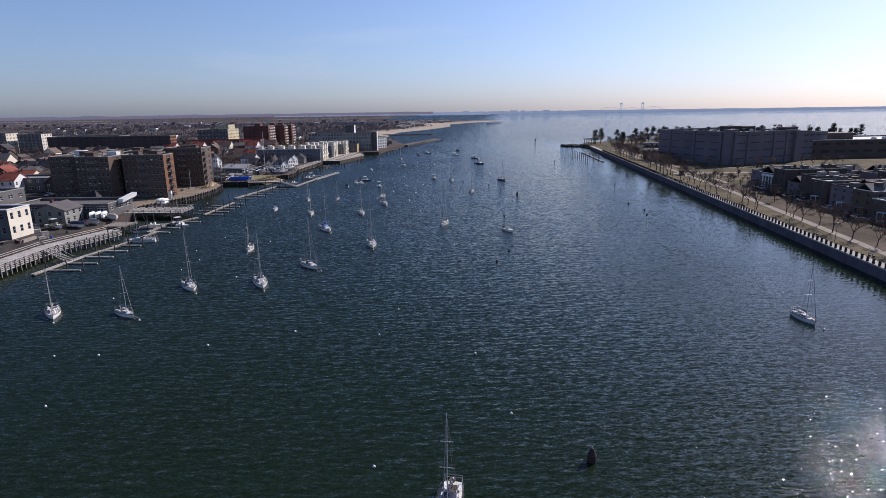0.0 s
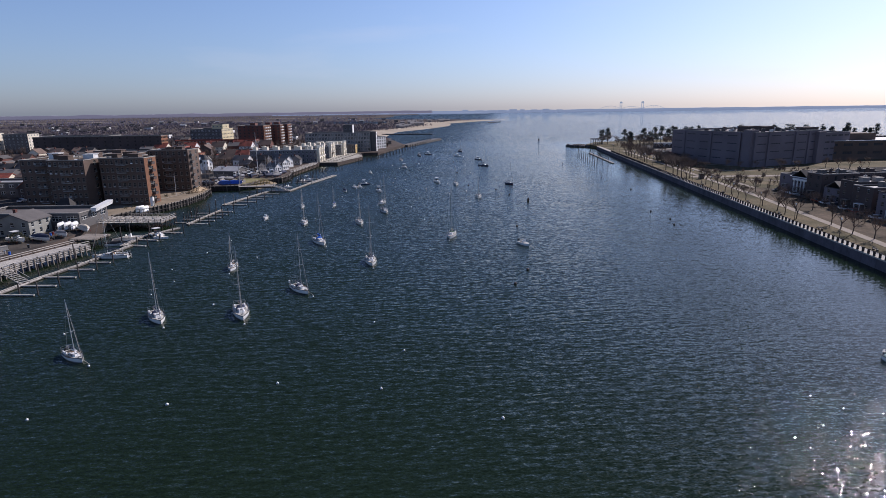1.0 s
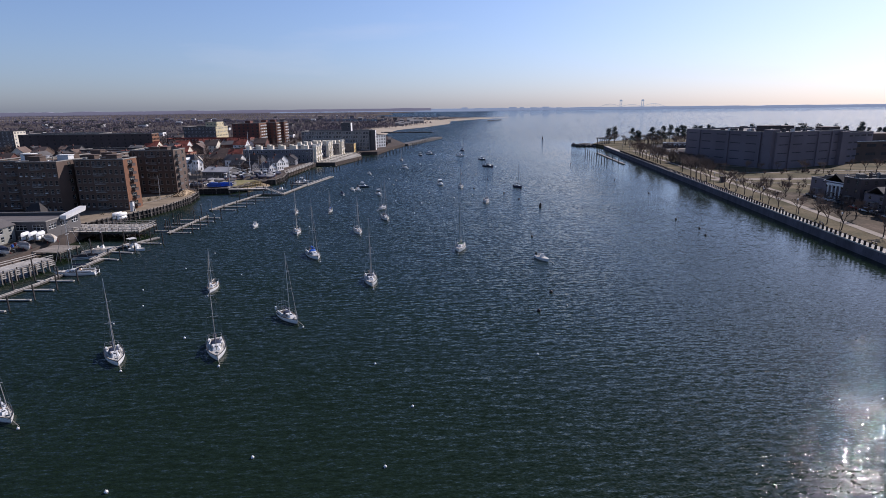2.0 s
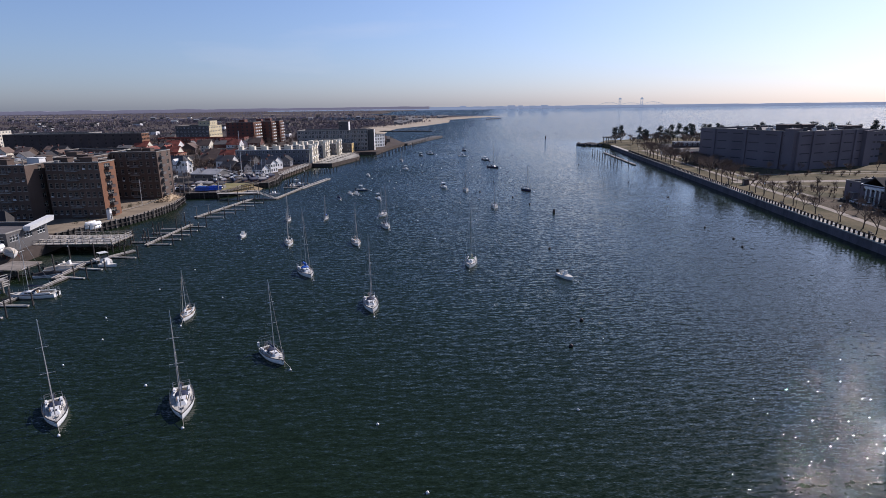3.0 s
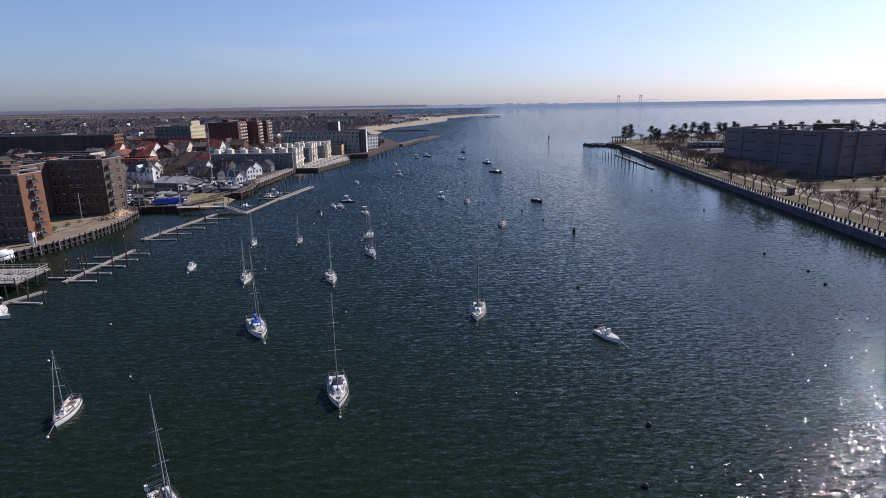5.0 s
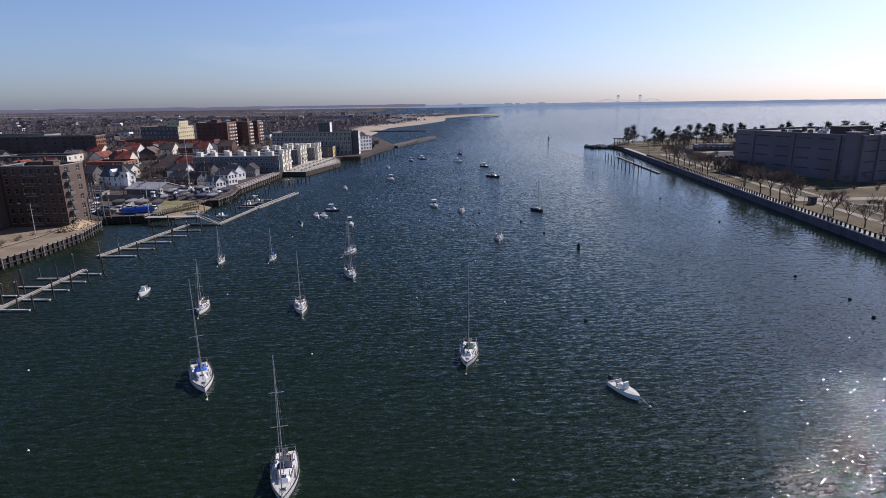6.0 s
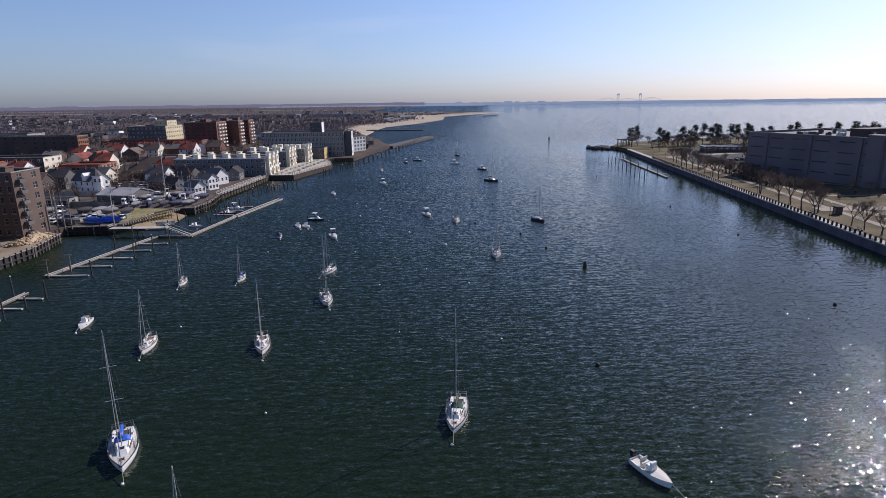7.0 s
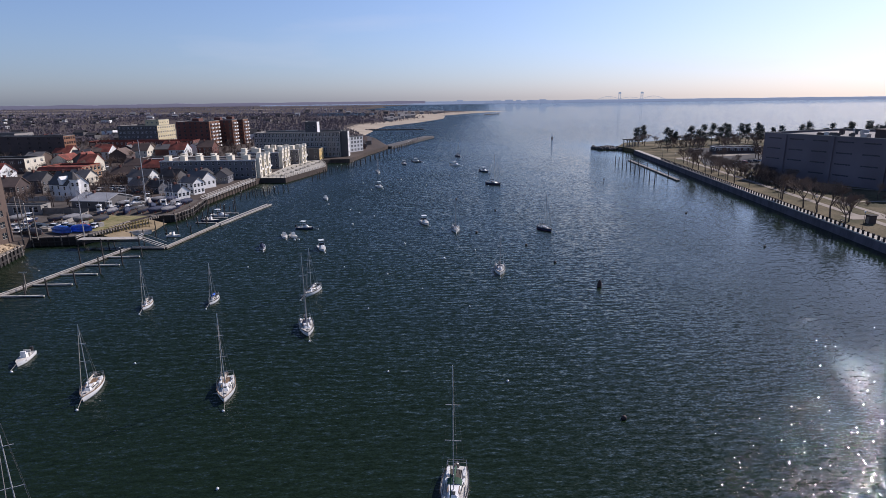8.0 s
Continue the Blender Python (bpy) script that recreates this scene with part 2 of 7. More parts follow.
ROCK = mat("jetty_rock", (0.12, 0.11, 0.105), 0.9, 0.4, 0.4, 2, 0.1, spread=0.25)
CAR_WHITE = mat("white_car_paint", (0.7, 0.7, 0.7), 0.3, 0.05, 1, 8, spread=0.1)
CAR_DARK = mat("dark_car_paint", (0.06, 0.065, 0.075), 0.3, 0.1, 1, 8, spread=0.5)
CAR_RED = mat("red_car_paint", (0.3, 0.04, 0.03), 0.3, 0.1, 1, 8)
GLASS = glass_material("window_glass", (0.02, 0.025, 0.03))
GLASS_BLUE = glass_material("tinted_glass", (0.03, 0.04, 0.055), 0.12)


# ---- builders ----
class Shape:
    """Vertices and faces gathered for one mesh."""

    def __init__(self):
        self.v, self.f = [], []

    def add(self, vs, fs):
        o = len(self.v)
        self.v += [tuple(p) for p in vs]
        self.f += [tuple(o + i for i in f) for f in fs]
        return self

    def box(self, x0, y0, z0, x1, y1, z1):
        vs = [(x, y, z) for z in (z0, z1) for x, y in ((x0, y0), (x1, y0), (x1, y1), (x0, y1))]
        return self.add(vs, [(3, 2, 1, 0), (4, 5, 6, 7), (0, 1, 5, 4), (1, 2, 6, 5), (2, 3, 7, 6), (3, 0, 4, 7)])

    def tube(self, a, b, r0, r1=None, n=6):
        a, b = Vector(a), Vector(b)
        r1 = r0 if r1 is None else r1
        w = (b - a).normalized()
        s = w.orthogonal().normalized()
        t = w.cross(s)
        ring = [(math.cos(2 * math.pi * i / n), math.sin(2 * math.pi * i / n)) for i in range(n)]
        vs = [a + (s * c + t * d) * r0 for c, d in ring] + [b + (s * c + t * d) * r1 for c, d in ring]
        fs = [(i, (i + 1) % n, n + (i + 1) % n, n + i) for i in range(n)]
        return self.add(vs, fs + [tuple(range(n - 1, -1, -1)), tuple(range(n, 2 * n))])

    def prism(self, ring, z0, z1):
        n = len(ring)
        vs = [(x, y, z0) for x, y in ring] + [(x, y, z1) for x, y in ring]
        return self.add(vs, [tuple(range(n - 1, -1, -1)), tuple(range(n, 2 * n))] + [(i, (i + 1) % n, n + (i + 1) % n, n + i) for i in range(n)])

    def gable(self, x0, y0, x1, y1, z0, z1, along="x", over=0.35, thick=0.25):
        """A pitched roof with overhanging eaves; its ridge runs along x or y."""
        if along == "x":
            m = (y0 + y1) / 2
            prof = [(y0 - over, z0 - over * 0.6), (m, z1), (y1 + over, z0 - over * 0.6), (y1 + over, z0 - over * 0.6 + thick), (m, z1 + thick), (y0 - over, z0 - over * 0.6 + thick)]
            vs = [(x, p, q) for x in (x0 - over, x1 + over) for p, q in prof]
        else:
            m = (x0 + x1) / 2
            prof = [(x0 - over, z0 - over * 0.6), (m, z1), (x1 + over, z0 - over * 0.6), (x1 + over, z0 - over * 0.6 + thick), (m, z1 + thick), (x0 - over, z0 - over * 0.6 + thick)]
            vs = [(p, y, q) for y in (y1 + over, y0 - over) for p, q in prof]
        fs = [(0, 1, 4, 5), (1, 2, 3, 4), (11, 10, 7, 6), (10, 9, 8, 7)]
        fs += [(i, 6 + i, 6 + (i + 1) % 6, (i + 1) % 6) for i in range(6)]
        return self.add(vs, fs)

    def ball(self, c, r, n=8, m=5, squash=1.0):
        vs = [(c[0], c[1], c[2] - r * squash)]
        for j in range(1, m):
            a = -math.pi / 2 + math.pi * j / m
            vs += [(c[0] + r * math.cos(a) * math.cos(2 * math.pi * i / n), c[1] + r * math.cos(a) * math.sin(2 * math.pi * i / n), c[2] + r * squash * math.sin(a)) for i in range(n)]
        vs.append((c[0], c[1], c[2] + r * squash))
        last = len(vs) - 1
        fs = [(0, 1 + (i + 1) % n, 1 + i) for i in range(n)]
        for j in range(m - 2):
            o = 1 + j * n
            fs += [(o + i, o + (i + 1) % n, o + n + (i + 1) % n, o + n + i) for i in range(n)]
        o = 1 + (m - 2) * n
        return self.add(vs, fs + [(o + i, o + (i + 1) % n, last) for i in range(n)])

    def weld(self):
        """Join corners that lie on one another."""
        at, turn = {}, []
        for p in self.v:
            turn.append(at.setdefault((round(p[0], 3), round(p[1], 3), round(p[2], 3)), len(at)))
        self.v = list(at)
        self.f = [tuple(turn[i] for i in f) for f in self.f]
        return self

    def mesh(self, name, material, smooth=False):
        me = bpy.data.meshes.new(name)
        me.from_pydata(self.v, [], self.f)
        me.materials.append(material)
        if smooth:
            me.polygons.foreach_set("use_smooth", [True] * len(me.polygons))
        me.update()
        return me


def part(name, shape, material, parent=None, label="", smooth=False):
    ob = new(name, shape if isinstance(shape, bpy.types.Mesh) else shape.mesh(name, material, smooth))
    ob.parent = parent
    if label:
        tagged(ob, label)
    return ob


def thing(name, label, category, m=None, group="", kind=""):
    ob = tagged(new(name), label, category, group, kind)
    ob.empty_display_size = 0.5
    if m is not None:
        ob.matrix_basis = m
    return ob


def spot(ob, x, y, z, rz=0.0):
    ob.matrix_basis = pose(x, y, z, 0, 0, rz)
    return ob


WINDOWS = {}


def window(parent, x, y, z, turn, w, h, frame_mat, glass, bars=1, far=False):
    """A window set in its opening: a frame with a sash bar, and its pane."""
    key = (round(w, 2), round(h, 2), frame_mat.name, glass.name, bars, far)
    if key not in WINDOWS:
        t, e = 0.07, 0.06
        xs = [-w / 2] + [c for i in range(max(bars, 1)) for c in (-w / 2 + w * i / max(bars, 1) + t * (1 if i == 0 else 0.5), -w / 2 + w * (i + 1) / max(bars, 1) - t * (1 if i == max(bars, 1) - 1 else 0.5))] + [w / 2]
        zs = [-h / 2, -h / 2 + t, -0.03, 0.03, h / 2 - t, h / 2]
        s = lattice(xs, zs, e)
        g = Shape().box(-w / 2 + t, -0.01, -h / 2 + t, w / 2 - t, 0.01, h / 2 - t)
        me = s.mesh("window", frame_mat)
        if far:
            both = Shape()
            both.add(s.v, s.f).add(g.v, g.f)
            me = both.mesh("window", frame_mat)
            me.materials.append(glass)
            for p in list(me.polygons)[len(s.f):]:
                p.material_index = 1
        WINDOWS[key] = (me, None if far else g.mesh("pane", glass))
    f, g = WINDOWS[key]
    ob = part("window", f, None, parent)
    ob.matrix_basis = pose(x, y, z, 0, 0, turn)
    if g:
        part("pane", g, None, ob)
    return ob


def glazing(parent, places, turn, w, h, frame_mat, glass, bars):
    """All the windows of one far wall, too small to pick apart, as one part."""
    if not places:
        return
    t = 0.09
    frames, panes, m = Shape(), Shape(), Matrix.Rotation(radians(turn), 3, "Z")
    xs = [-w / 2] + [c for i in range(bars) for c in (-w / 2 + w * i / bars + t, -w / 2 + w * (i + 1) / bars - t)] + [w / 2]
    one = lattice(xs, [-h / 2, -h / 2 + t, -0.03, 0.03, h / 2 - t, h / 2], 0.06)
    pane = Shape().box(-w / 2 + t, -0.01, -h / 2 + t, w / 2 - t, 0.01, h / 2 - t)
    for q in places:
        frames.add([m @ Vector(v) + q for v in one.v], one.f)
        panes.add([m @ Vector(v) + q for v in pane.v], pane.f)
    both = Shape().add(frames.v, frames.f).add(panes.v, panes.f)
    me = both.mesh("glazing", frame_mat)
    me.materials.append(glass)
    for p in list(me.polygons)[len(frames.f):]:
        p.material_index = 1
    tagged(part("glazing", me, None, parent), kind="stuff")


def lattice(xs, zs, e):
    """A flat frame in one piece: every other cell of the grid is open."""
    s, seen = Shape(), {}

    def v(i, j, k):
        if (i, j, k) not in seen:
            seen[i, j, k] = len(s.v)
            s.v.append((xs[i], (-e, e)[k], zs[j]))
        return seen[i, j, k]

    solid = lambda i, j: 0 <= i < len(xs) - 1 and 0 <= j < len(zs) - 1 and not (i % 2 and j % 2)  # noqa: E731
    for i in range(len(xs) - 1):
        for j in range(len(zs) - 1):
            if not solid(i, j):
                continue
            s.f += [(v(i, j, 0), v(i + 1, j, 0), v(i + 1, j + 1, 0), v(i, j + 1, 0)), (v(i, j + 1, 1), v(i + 1, j + 1, 1), v(i + 1, j, 1), v(i, j, 1))]
            for di, dj, a, b in ((-1, 0, (i, j + 1), (i, j)), (1, 0, (i + 1, j), (i + 1, j + 1)), (0, -1, (i, j), (i + 1, j)), (0, 1, (i + 1, j + 1), (i, j + 1))):
                if not solid(i + di, j + dj):
                    s.f.append((v(*b, 0), v(*a, 0), v(*a, 1), v(*b, 1)))
    return s


def facade(s, p, turn, W, z0, z1, cols, rows, w, h, base=0.0, deep=0.22, skip=()):
    """A wall face from p along the direction turn (degrees), with openings cut back into it. Returns the openings' centres."""
    u = Vector((math.cos(radians(turn)), math.sin(radians(turn)), 0))
    n = Vector((u.y, -u.x, 0))
    p = Vector((p[0], p[1], 0))
    us, zs = [0.0], [z0]
    for i in range(cols):
        c = W * (i + 0.5) / cols
        us += [c - w / 2, c + w / 2]
    us.append(W)
    step = (z1 - z0 - base) / max(rows, 1)
    for j in range(rows):
        c = z0 + base + step * (j + 0.5)
        zs += [c - h / 2, c + h / 2]
    zs.append(z1)
    at = lambda a, z, d=0.0: p + u * a - n * d + Vector((0, 0, z))  # noqa: E731
    found = []
    for i in range(len(us) - 1):
        for j in range(len(zs) - 1):
            a0, a1, b0, b1 = us[i], us[i + 1], zs[j], zs[j + 1]
            if i % 2 and j % 2 and ((i - 1) // 2, (j - 1) // 2) not in skip:
                q = [at(a0, b0), at(a1, b0), at(a1, b1), at(a0, b1)]
                r = [at(a0, b0, deep), at(a1, b0, deep), at(a1, b1, deep), at(a0, b1, deep)]
                s.add(q + r, [(0, 1, 5, 4), (1, 2, 6, 5), (2, 3, 7, 6), (3, 0, 4, 7)])
                s.add([at(a0, b0, deep), at(a1, b0, deep), at(a1, b1, deep), at(a0, b1, deep)], [(0, 1, 2, 3)])
                found.append(at((a0 + a1) / 2, (b0 + b1) / 2, deep - 0.08))
            else:
                s.add([at(a0, b0), at(a1, b0), at(a1, b1), at(a0, b1)], [(0, 1, 2, 3)])
    return found


def block(parent, x0, y0, x1, y1, z0, z1, wall, front=None, right=None, left=None, frame_mat=None, glass=None, roof=None, parapet=0.9, coping=None, side=None, back=None, far=False):
    """One block of a building: walls with windows, a roof behind a parapet, and a coping. front, right, left, back:
    (columns, rows, width, height, base, bars).
    side: the right face's own material, mostly with sunlight put into the colour."""
    frame_mat, glass, roof, coping = frame_mat or WHITE, glass or GLASS, roof or ROOF_DARK, coping or CONCRETE
    s = Shape()
    faces = {"front": ((x0, y0), 0, x1 - x0, front), "right": ((x1, y0), 90, y1 - y0, right), "back": ((x1, y1), 180, x1 - x0, back), "left": ((x0, y1), 270, y1 - y0, left)}
    for key, (p, turn, W, spec) in faces.items():
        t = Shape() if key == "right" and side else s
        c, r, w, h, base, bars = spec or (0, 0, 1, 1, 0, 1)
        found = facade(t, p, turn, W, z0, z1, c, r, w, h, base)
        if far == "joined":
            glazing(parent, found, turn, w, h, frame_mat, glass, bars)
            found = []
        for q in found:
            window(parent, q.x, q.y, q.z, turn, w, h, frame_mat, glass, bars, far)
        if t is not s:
            part("wall", t.weld(), side, parent, "end wall, mostly in a sunlit tint")
    part("wall", s.weld(), wall, parent)
    part("roof", Shape().box(x0 + 0.1, y0 + 0.1, z1 - parapet - 0.3, x1 - 0.1, y1 - 0.1, z1 - parapet), roof, parent)
    c, e = Shape(), 0.12
    c.box(x0 - e, y0 - e, z1 - 0.15, x1 + e, y0 + 0.3, z1 + 0.12).box(x0 - e, y1 - 0.3, z1 - 0.15, x1 + e, y1 + e, z1 + 0.12)
    c.box(x0 - e, y0 + 0.3, z1 - 0.15, x0 + 0.3, y1 - 0.3, z1 + 0.12).box(x1 - 0.3, y0 + 0.3, z1 - 0.15, x1 + e, y1 - 0.3, z1 + 0.12)
    part("coping", c, coping, parent)
    return parent


# ---- water and land ----
def structure(name, shape, material, label, category, smooth=False, kind="structure"):
    return tagged(part(name, shape, material, None, "", smooth), label, category, "", kind)


def sheet(name, ring, z, material, label, category, depth=4.0, skirt=None):
    """Level ground inside a ring, with its edge going down into the water."""
    from mathutils import geometry
    n = len(ring)
    s = Shape().add([(x, y, z) for x, y in ring] + [(x, y, z - depth) for x, y in ring], [(i, n + i, n + (i + 1) % n, (i + 1) % n) for i in range(n)])
    for a, b, c in geometry.tessellate_polygon([[Vector((x, y, 0)) for x, y in ring]]):
        p, q, r = ring[a], ring[b], ring[c]
        up = (q[0] - p[0]) * (r[1] - p[1]) - (q[1] - p[1]) * (r[0] - p[0]) > 0
        s.f.append((a, b, c) if up else (a, c, b))
    me = s.mesh(name, material)
    return tagged(new(name, me), label, category, "", "structure")


structure("water", Shape().add([(4900 * math.cos(a * math.pi / 32), 4900 * math.sin(a * math.pi / 32), 0) for a in range(64)], [tuple(range(64))]), WATER, "dark green rippled bay water with sun glitter", "water")
structure("seabed", Shape().box(-4900, -4900, -9, 4900, 4900, -8.5), SOIL, "dark mud bed under the bay", "seabed")

GROUND = 2.4
LEFT_SHORE = [(-122, -900), (-122, 60), (-114, 120), (-113, 150), (-112, 172), (-113, 186), (-113.5, 207.8), (-119, 209), (-120, 214), (-116, 226), (-111.5, 238), (-109.5, 250), (-109, 266), (-112.5, 282), (-117, 285), (-116, 291), (-103, 292.5), (-101, 297), (-100, 312), (-97, 320), (-90, 322), (-89, 333), (-92, 352), (-89, 404), (-88.5, 411), (-76, 410.5), (-65, 457), (-66.5, 467), (-74, 492), (-70, 497), (-58, 498), (-52, 545), (-42, 600), (-48, 625), (-62, 690), (-90, 780), (-120, 900), (-120, 1000), (-85, 1120), (-55, 1300), (-95, 1480), (-20, 1600), (60, 1740), (90, 1830), (40, 1900), (-150, 2050), (-320, 2400), (-250, 2900), (-330, 3400), (-200, 3900), (-120, 4450), (-900, 4500), (-3000, 3700), (-4300, 2000), (-4700, 0), (-4700, -900)]
sheet("ground", LEFT_SHORE[::-1], GROUND, SOIL, "brown winter ground of the waterfront town", "ground")
RIGHT_SHORE = [(66, -200), (94, 100), (123, 400), (131, 480), (138, 545), (134, 565), (150, 600), (250, 640), (420, 665), (700, 640), (950, 560), (1100, 200), (1100, -200)]
sheet("ground", RIGHT_SHORE[::-1], GROUND, GRASS, "dry winter lawn behind the sea wall", "ground")

# Beach: sand running from the dune foot into the water.
foot = [(-95, 780), (-124, 880), (-124, 1000), (-89, 1120), (-60, 1300), (-100, 1480), (-25, 1600), (55, 1740), (88, 1835)]
edge = [(-82, 765), (-82, 880), (-74, 990), (-26, 1118), (20, 1300), (26, 1500), (112, 1700), (180, 1830), (225, 1880)]
s = Shape()
s.add([(x, y, 2.55) for x, y in foot] + [(x, y, -0.35) for x, y in edge], [(i, i + 9, i + 10, i + 1) for i in range(8)])
structure("beach", s, SAND, "pale sand beach curving along the bay mouth", "beach")
s = Shape()
for i in range(46):
    x = -95 + i * 1.65
    s.ball((x, 884 - 0.1 * i + random.uniform(-1, 1), random.uniform(0.2, 0.9)), random.uniform(1.0, 1.6), 6, 4, 0.8)
structure("groin", s, ROCK, "dark rock groin across the beach", "groin")
s = Shape().box(-5, 0, -2, 5, 130, 1.9)
g = structure("jetty", s, ROCK, "low dark jetty reaching into the bay", "jetty")
spot(g, -44, 600, 0, -15)
s = Shape()
for i in range(18):
    s.ball((108 + i * 2.6, 1495 + i * 6 + random.uniform(-2, 2), 0.3), random.uniform(2, 3), 6, 4, 0.6)
structure("breakwater", s, ROCK, "dark stone breakwater off the sand spit", "breakwater")


# Far shores across the bay.
def far_strip(name, x0, x1, y, low, high, label, seed, material=None):
    rng, s = random.Random(seed), Shape()
    n = int((x1 - x0) / 22)
    top = [low + (high - low) * (0.5 + 0.5 * noise.noise(Vector((i * 0.13, seed, 0)))) + rng.uniform(-1, 1) * 0.8 for i in range(n + 1)]
    xs = [x0 + (x1 - x0) * i / n for i in range(n + 1)]
    for i in range(n):
        a, b, p, q = xs[i], xs[i + 1], top[i], top[i + 1]
        s.add([(a, y, -1), (b, y, -1), (b, y, q), (a, y, p), (a, y + 60, p), (b, y + 60, q)], [(0, 1, 2, 3), (3, 2, 5, 4)])
    return structure(name, s, material or FAR, label, "far shore")


# Aerial haze painted in: a bluish colour that also glows by itself.
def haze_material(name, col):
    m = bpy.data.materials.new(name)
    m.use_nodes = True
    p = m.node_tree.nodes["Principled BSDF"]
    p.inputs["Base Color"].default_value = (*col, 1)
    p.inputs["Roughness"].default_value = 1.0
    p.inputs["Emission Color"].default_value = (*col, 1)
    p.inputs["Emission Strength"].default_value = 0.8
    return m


FAR_CITY = haze_material("hazed_city", (0.23, 0.28, 0.365))
FAR, FAR_LAND = haze_material("hazed_shore", (0.235, 0.285, 0.375)), haze_material("hazed_land", (0.165, 0.16, 0.205))
# Bridge steel paled and set glowing to hold the haze before it.
BRIDGE_HAZED = haze_material("bridge_in_haze", (0.24, 0.29, 0.34))
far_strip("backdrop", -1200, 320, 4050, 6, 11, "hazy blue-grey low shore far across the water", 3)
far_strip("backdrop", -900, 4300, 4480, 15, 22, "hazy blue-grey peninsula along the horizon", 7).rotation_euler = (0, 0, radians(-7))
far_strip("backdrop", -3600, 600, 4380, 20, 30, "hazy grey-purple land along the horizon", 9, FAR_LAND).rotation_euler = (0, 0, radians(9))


# ---- lift bridge ----
def lift_bridge():
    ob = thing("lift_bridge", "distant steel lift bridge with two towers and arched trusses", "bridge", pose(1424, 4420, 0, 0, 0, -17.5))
    for sx in (-78, 78):
        s = Shape()
        for dx in (-7, 7):
            for dy in (-7, 7):
                s.box(sx + dx - 1.6, dy - 1.6, 0, sx + dx + 1.6, dy + 1.6, 66)
        for k in range(6):
            z = 16 + k * 9
            s.box(sx - 7, -8, z, sx + 7, 8, z + 1.6)
        s.box(sx - 10, -9, 58, sx + 10, 9, 68).box(sx - 6, -6, 68, sx + 6, 6, 71)
        part("tower", s, BRIDGE_HAZED, ob)
        part("pier", Shape().box(sx - 11, -12, -2, sx + 11, 12, 12), BRIDGE_HAZED, ob)
    part("road_deck", Shape().box(-420, -6, 16, 420, 6, 18.5), BRIDGE_HAZED, ob)
    for c in (-156, 0, 156):
        s = Shape()
        pts = [(c - 78 + 156 * i / 12, 20 + (20 if c else 14) * math.sin(math.pi * i / 12)) for i in range(13)]
        for dy in (-6, 6):
            for (a, p), (b, q) in zip(pts, pts[1:]):
                s.tube((a, dy, p), (b, dy, q), 1.3, n=4)
            for i, (a, p) in enumerate(pts):
                s.tube((a, dy, 17), (a, dy, p), 0.6, n=4)
        part("truss", s, BRIDGE_HAZED, ob)
    for x in range(-400, 401, 60):
        if abs(x) > 100:
            part("pier", Shape().box(x - 3, -7, -2, x + 3, 7, 16), BRIDGE_HAZED, ob)


lift_bridge()


# ---- right bank: sea wall, promenade, lawn, paths ----
def wall_x(y):
    return 94.6 + (y - 110) * 0.0968


def drift(y):
    """How far the walking path swings away from the sea wall."""
    return 5.2 * min(1.0, max(0.0, (y - 130) / 110))


def strip(y0, y1, a, b, z, n=24, thick=0.06, swing=False):
    """A band that follows the sea wall, from a to b metres behind its face."""
    s = Shape()
    for i in range(n):
        p, q = y0 + (y1 - y0) * i / n, y0 + (y1 - y0) * (i + 1) / n
        if swing:
            c, d, e, f = wall_x(p) + drift(p) + a, wall_x(p) + drift(p) + b, wall_x(q) + drift(q) + b, wall_x(q) + drift(q) + a
            s.add([(c, p, z), (d, p, z), (e, q, z), (f, q, z)], [(0, 1, 2, 3)])
            continue
        s.add([(wall_x(p) + a, p, z), (wall_x(p) + b, p, z), (wall_x(q) + b, q, z), (wall_x(q) + a, q, z)], [(0, 1, 2, 3)])
        s.add([(wall_x(p) + a, p, z), (wall_x(q) + a, q, z), (wall_x(q) + a, q, z - thick), (wall_x(p) + a, p, z - thick)], [(0, 1, 2, 3)])
        s.add([(wall_x(p) + b, p, z - thick), (wall_x(q) + b, q, z - thick), (wall_x(q) + b, q, z), (wall_x(p) + b, p, z)], [(0, 1, 2, 3)])
    return s


s = Shape()
for i in range(90):
    p, q = 20 + i * 5.7, 20 + (i + 1) * 5.7 - 0.06
    a, b = wall_x(p), wall_x(q)
    s.add([(a - 0.35, p, -3), (b - 0.35, q, -3), (b - 0.15, q, 2.35), (a - 0.15, p, 2.35), (a + 1.0, p, 2.35), (b + 1.0, q, 2.35)], [(1, 0, 3, 2), (2, 3, 4, 5), (0, 3, 4), (1, 5, 2)])
structure("seawall", s, SEAWALL, "dark stained concrete sea wall in long panels", "sea wall")
structure("coping", strip(20, 533, -0.3, 0.7, 2.62, 90, 0.3), PAVING, "pale concrete coping along the sea wall", "coping")
structure("promenade", strip(20, 533, 0.7, 3.0, 2.47), PAVING, "pale concrete promenade behind the sea wall", "promenade")
structure("path", strip(20, 470, 7.3, 9.9, 2.47, 60, swing=True), PATH_TAN, "tan concrete walking path across the lawn", "path")
structure("ground_strip", strip(20, 262, 10.4, 24.0, 2.43, 60, swing=True), DIRT, "bare tan winter ground beside the path", "ground")
structure("path", strip(262, 430, 21.0, 23.2, 2.47), PATH_TAN, "pale concrete path across the lawn", "path")
structure("path", strip(300, 306, 9.0, 60, 2.475, 4), PATH_TAN, "pale concrete cross path on the lawn", "path")

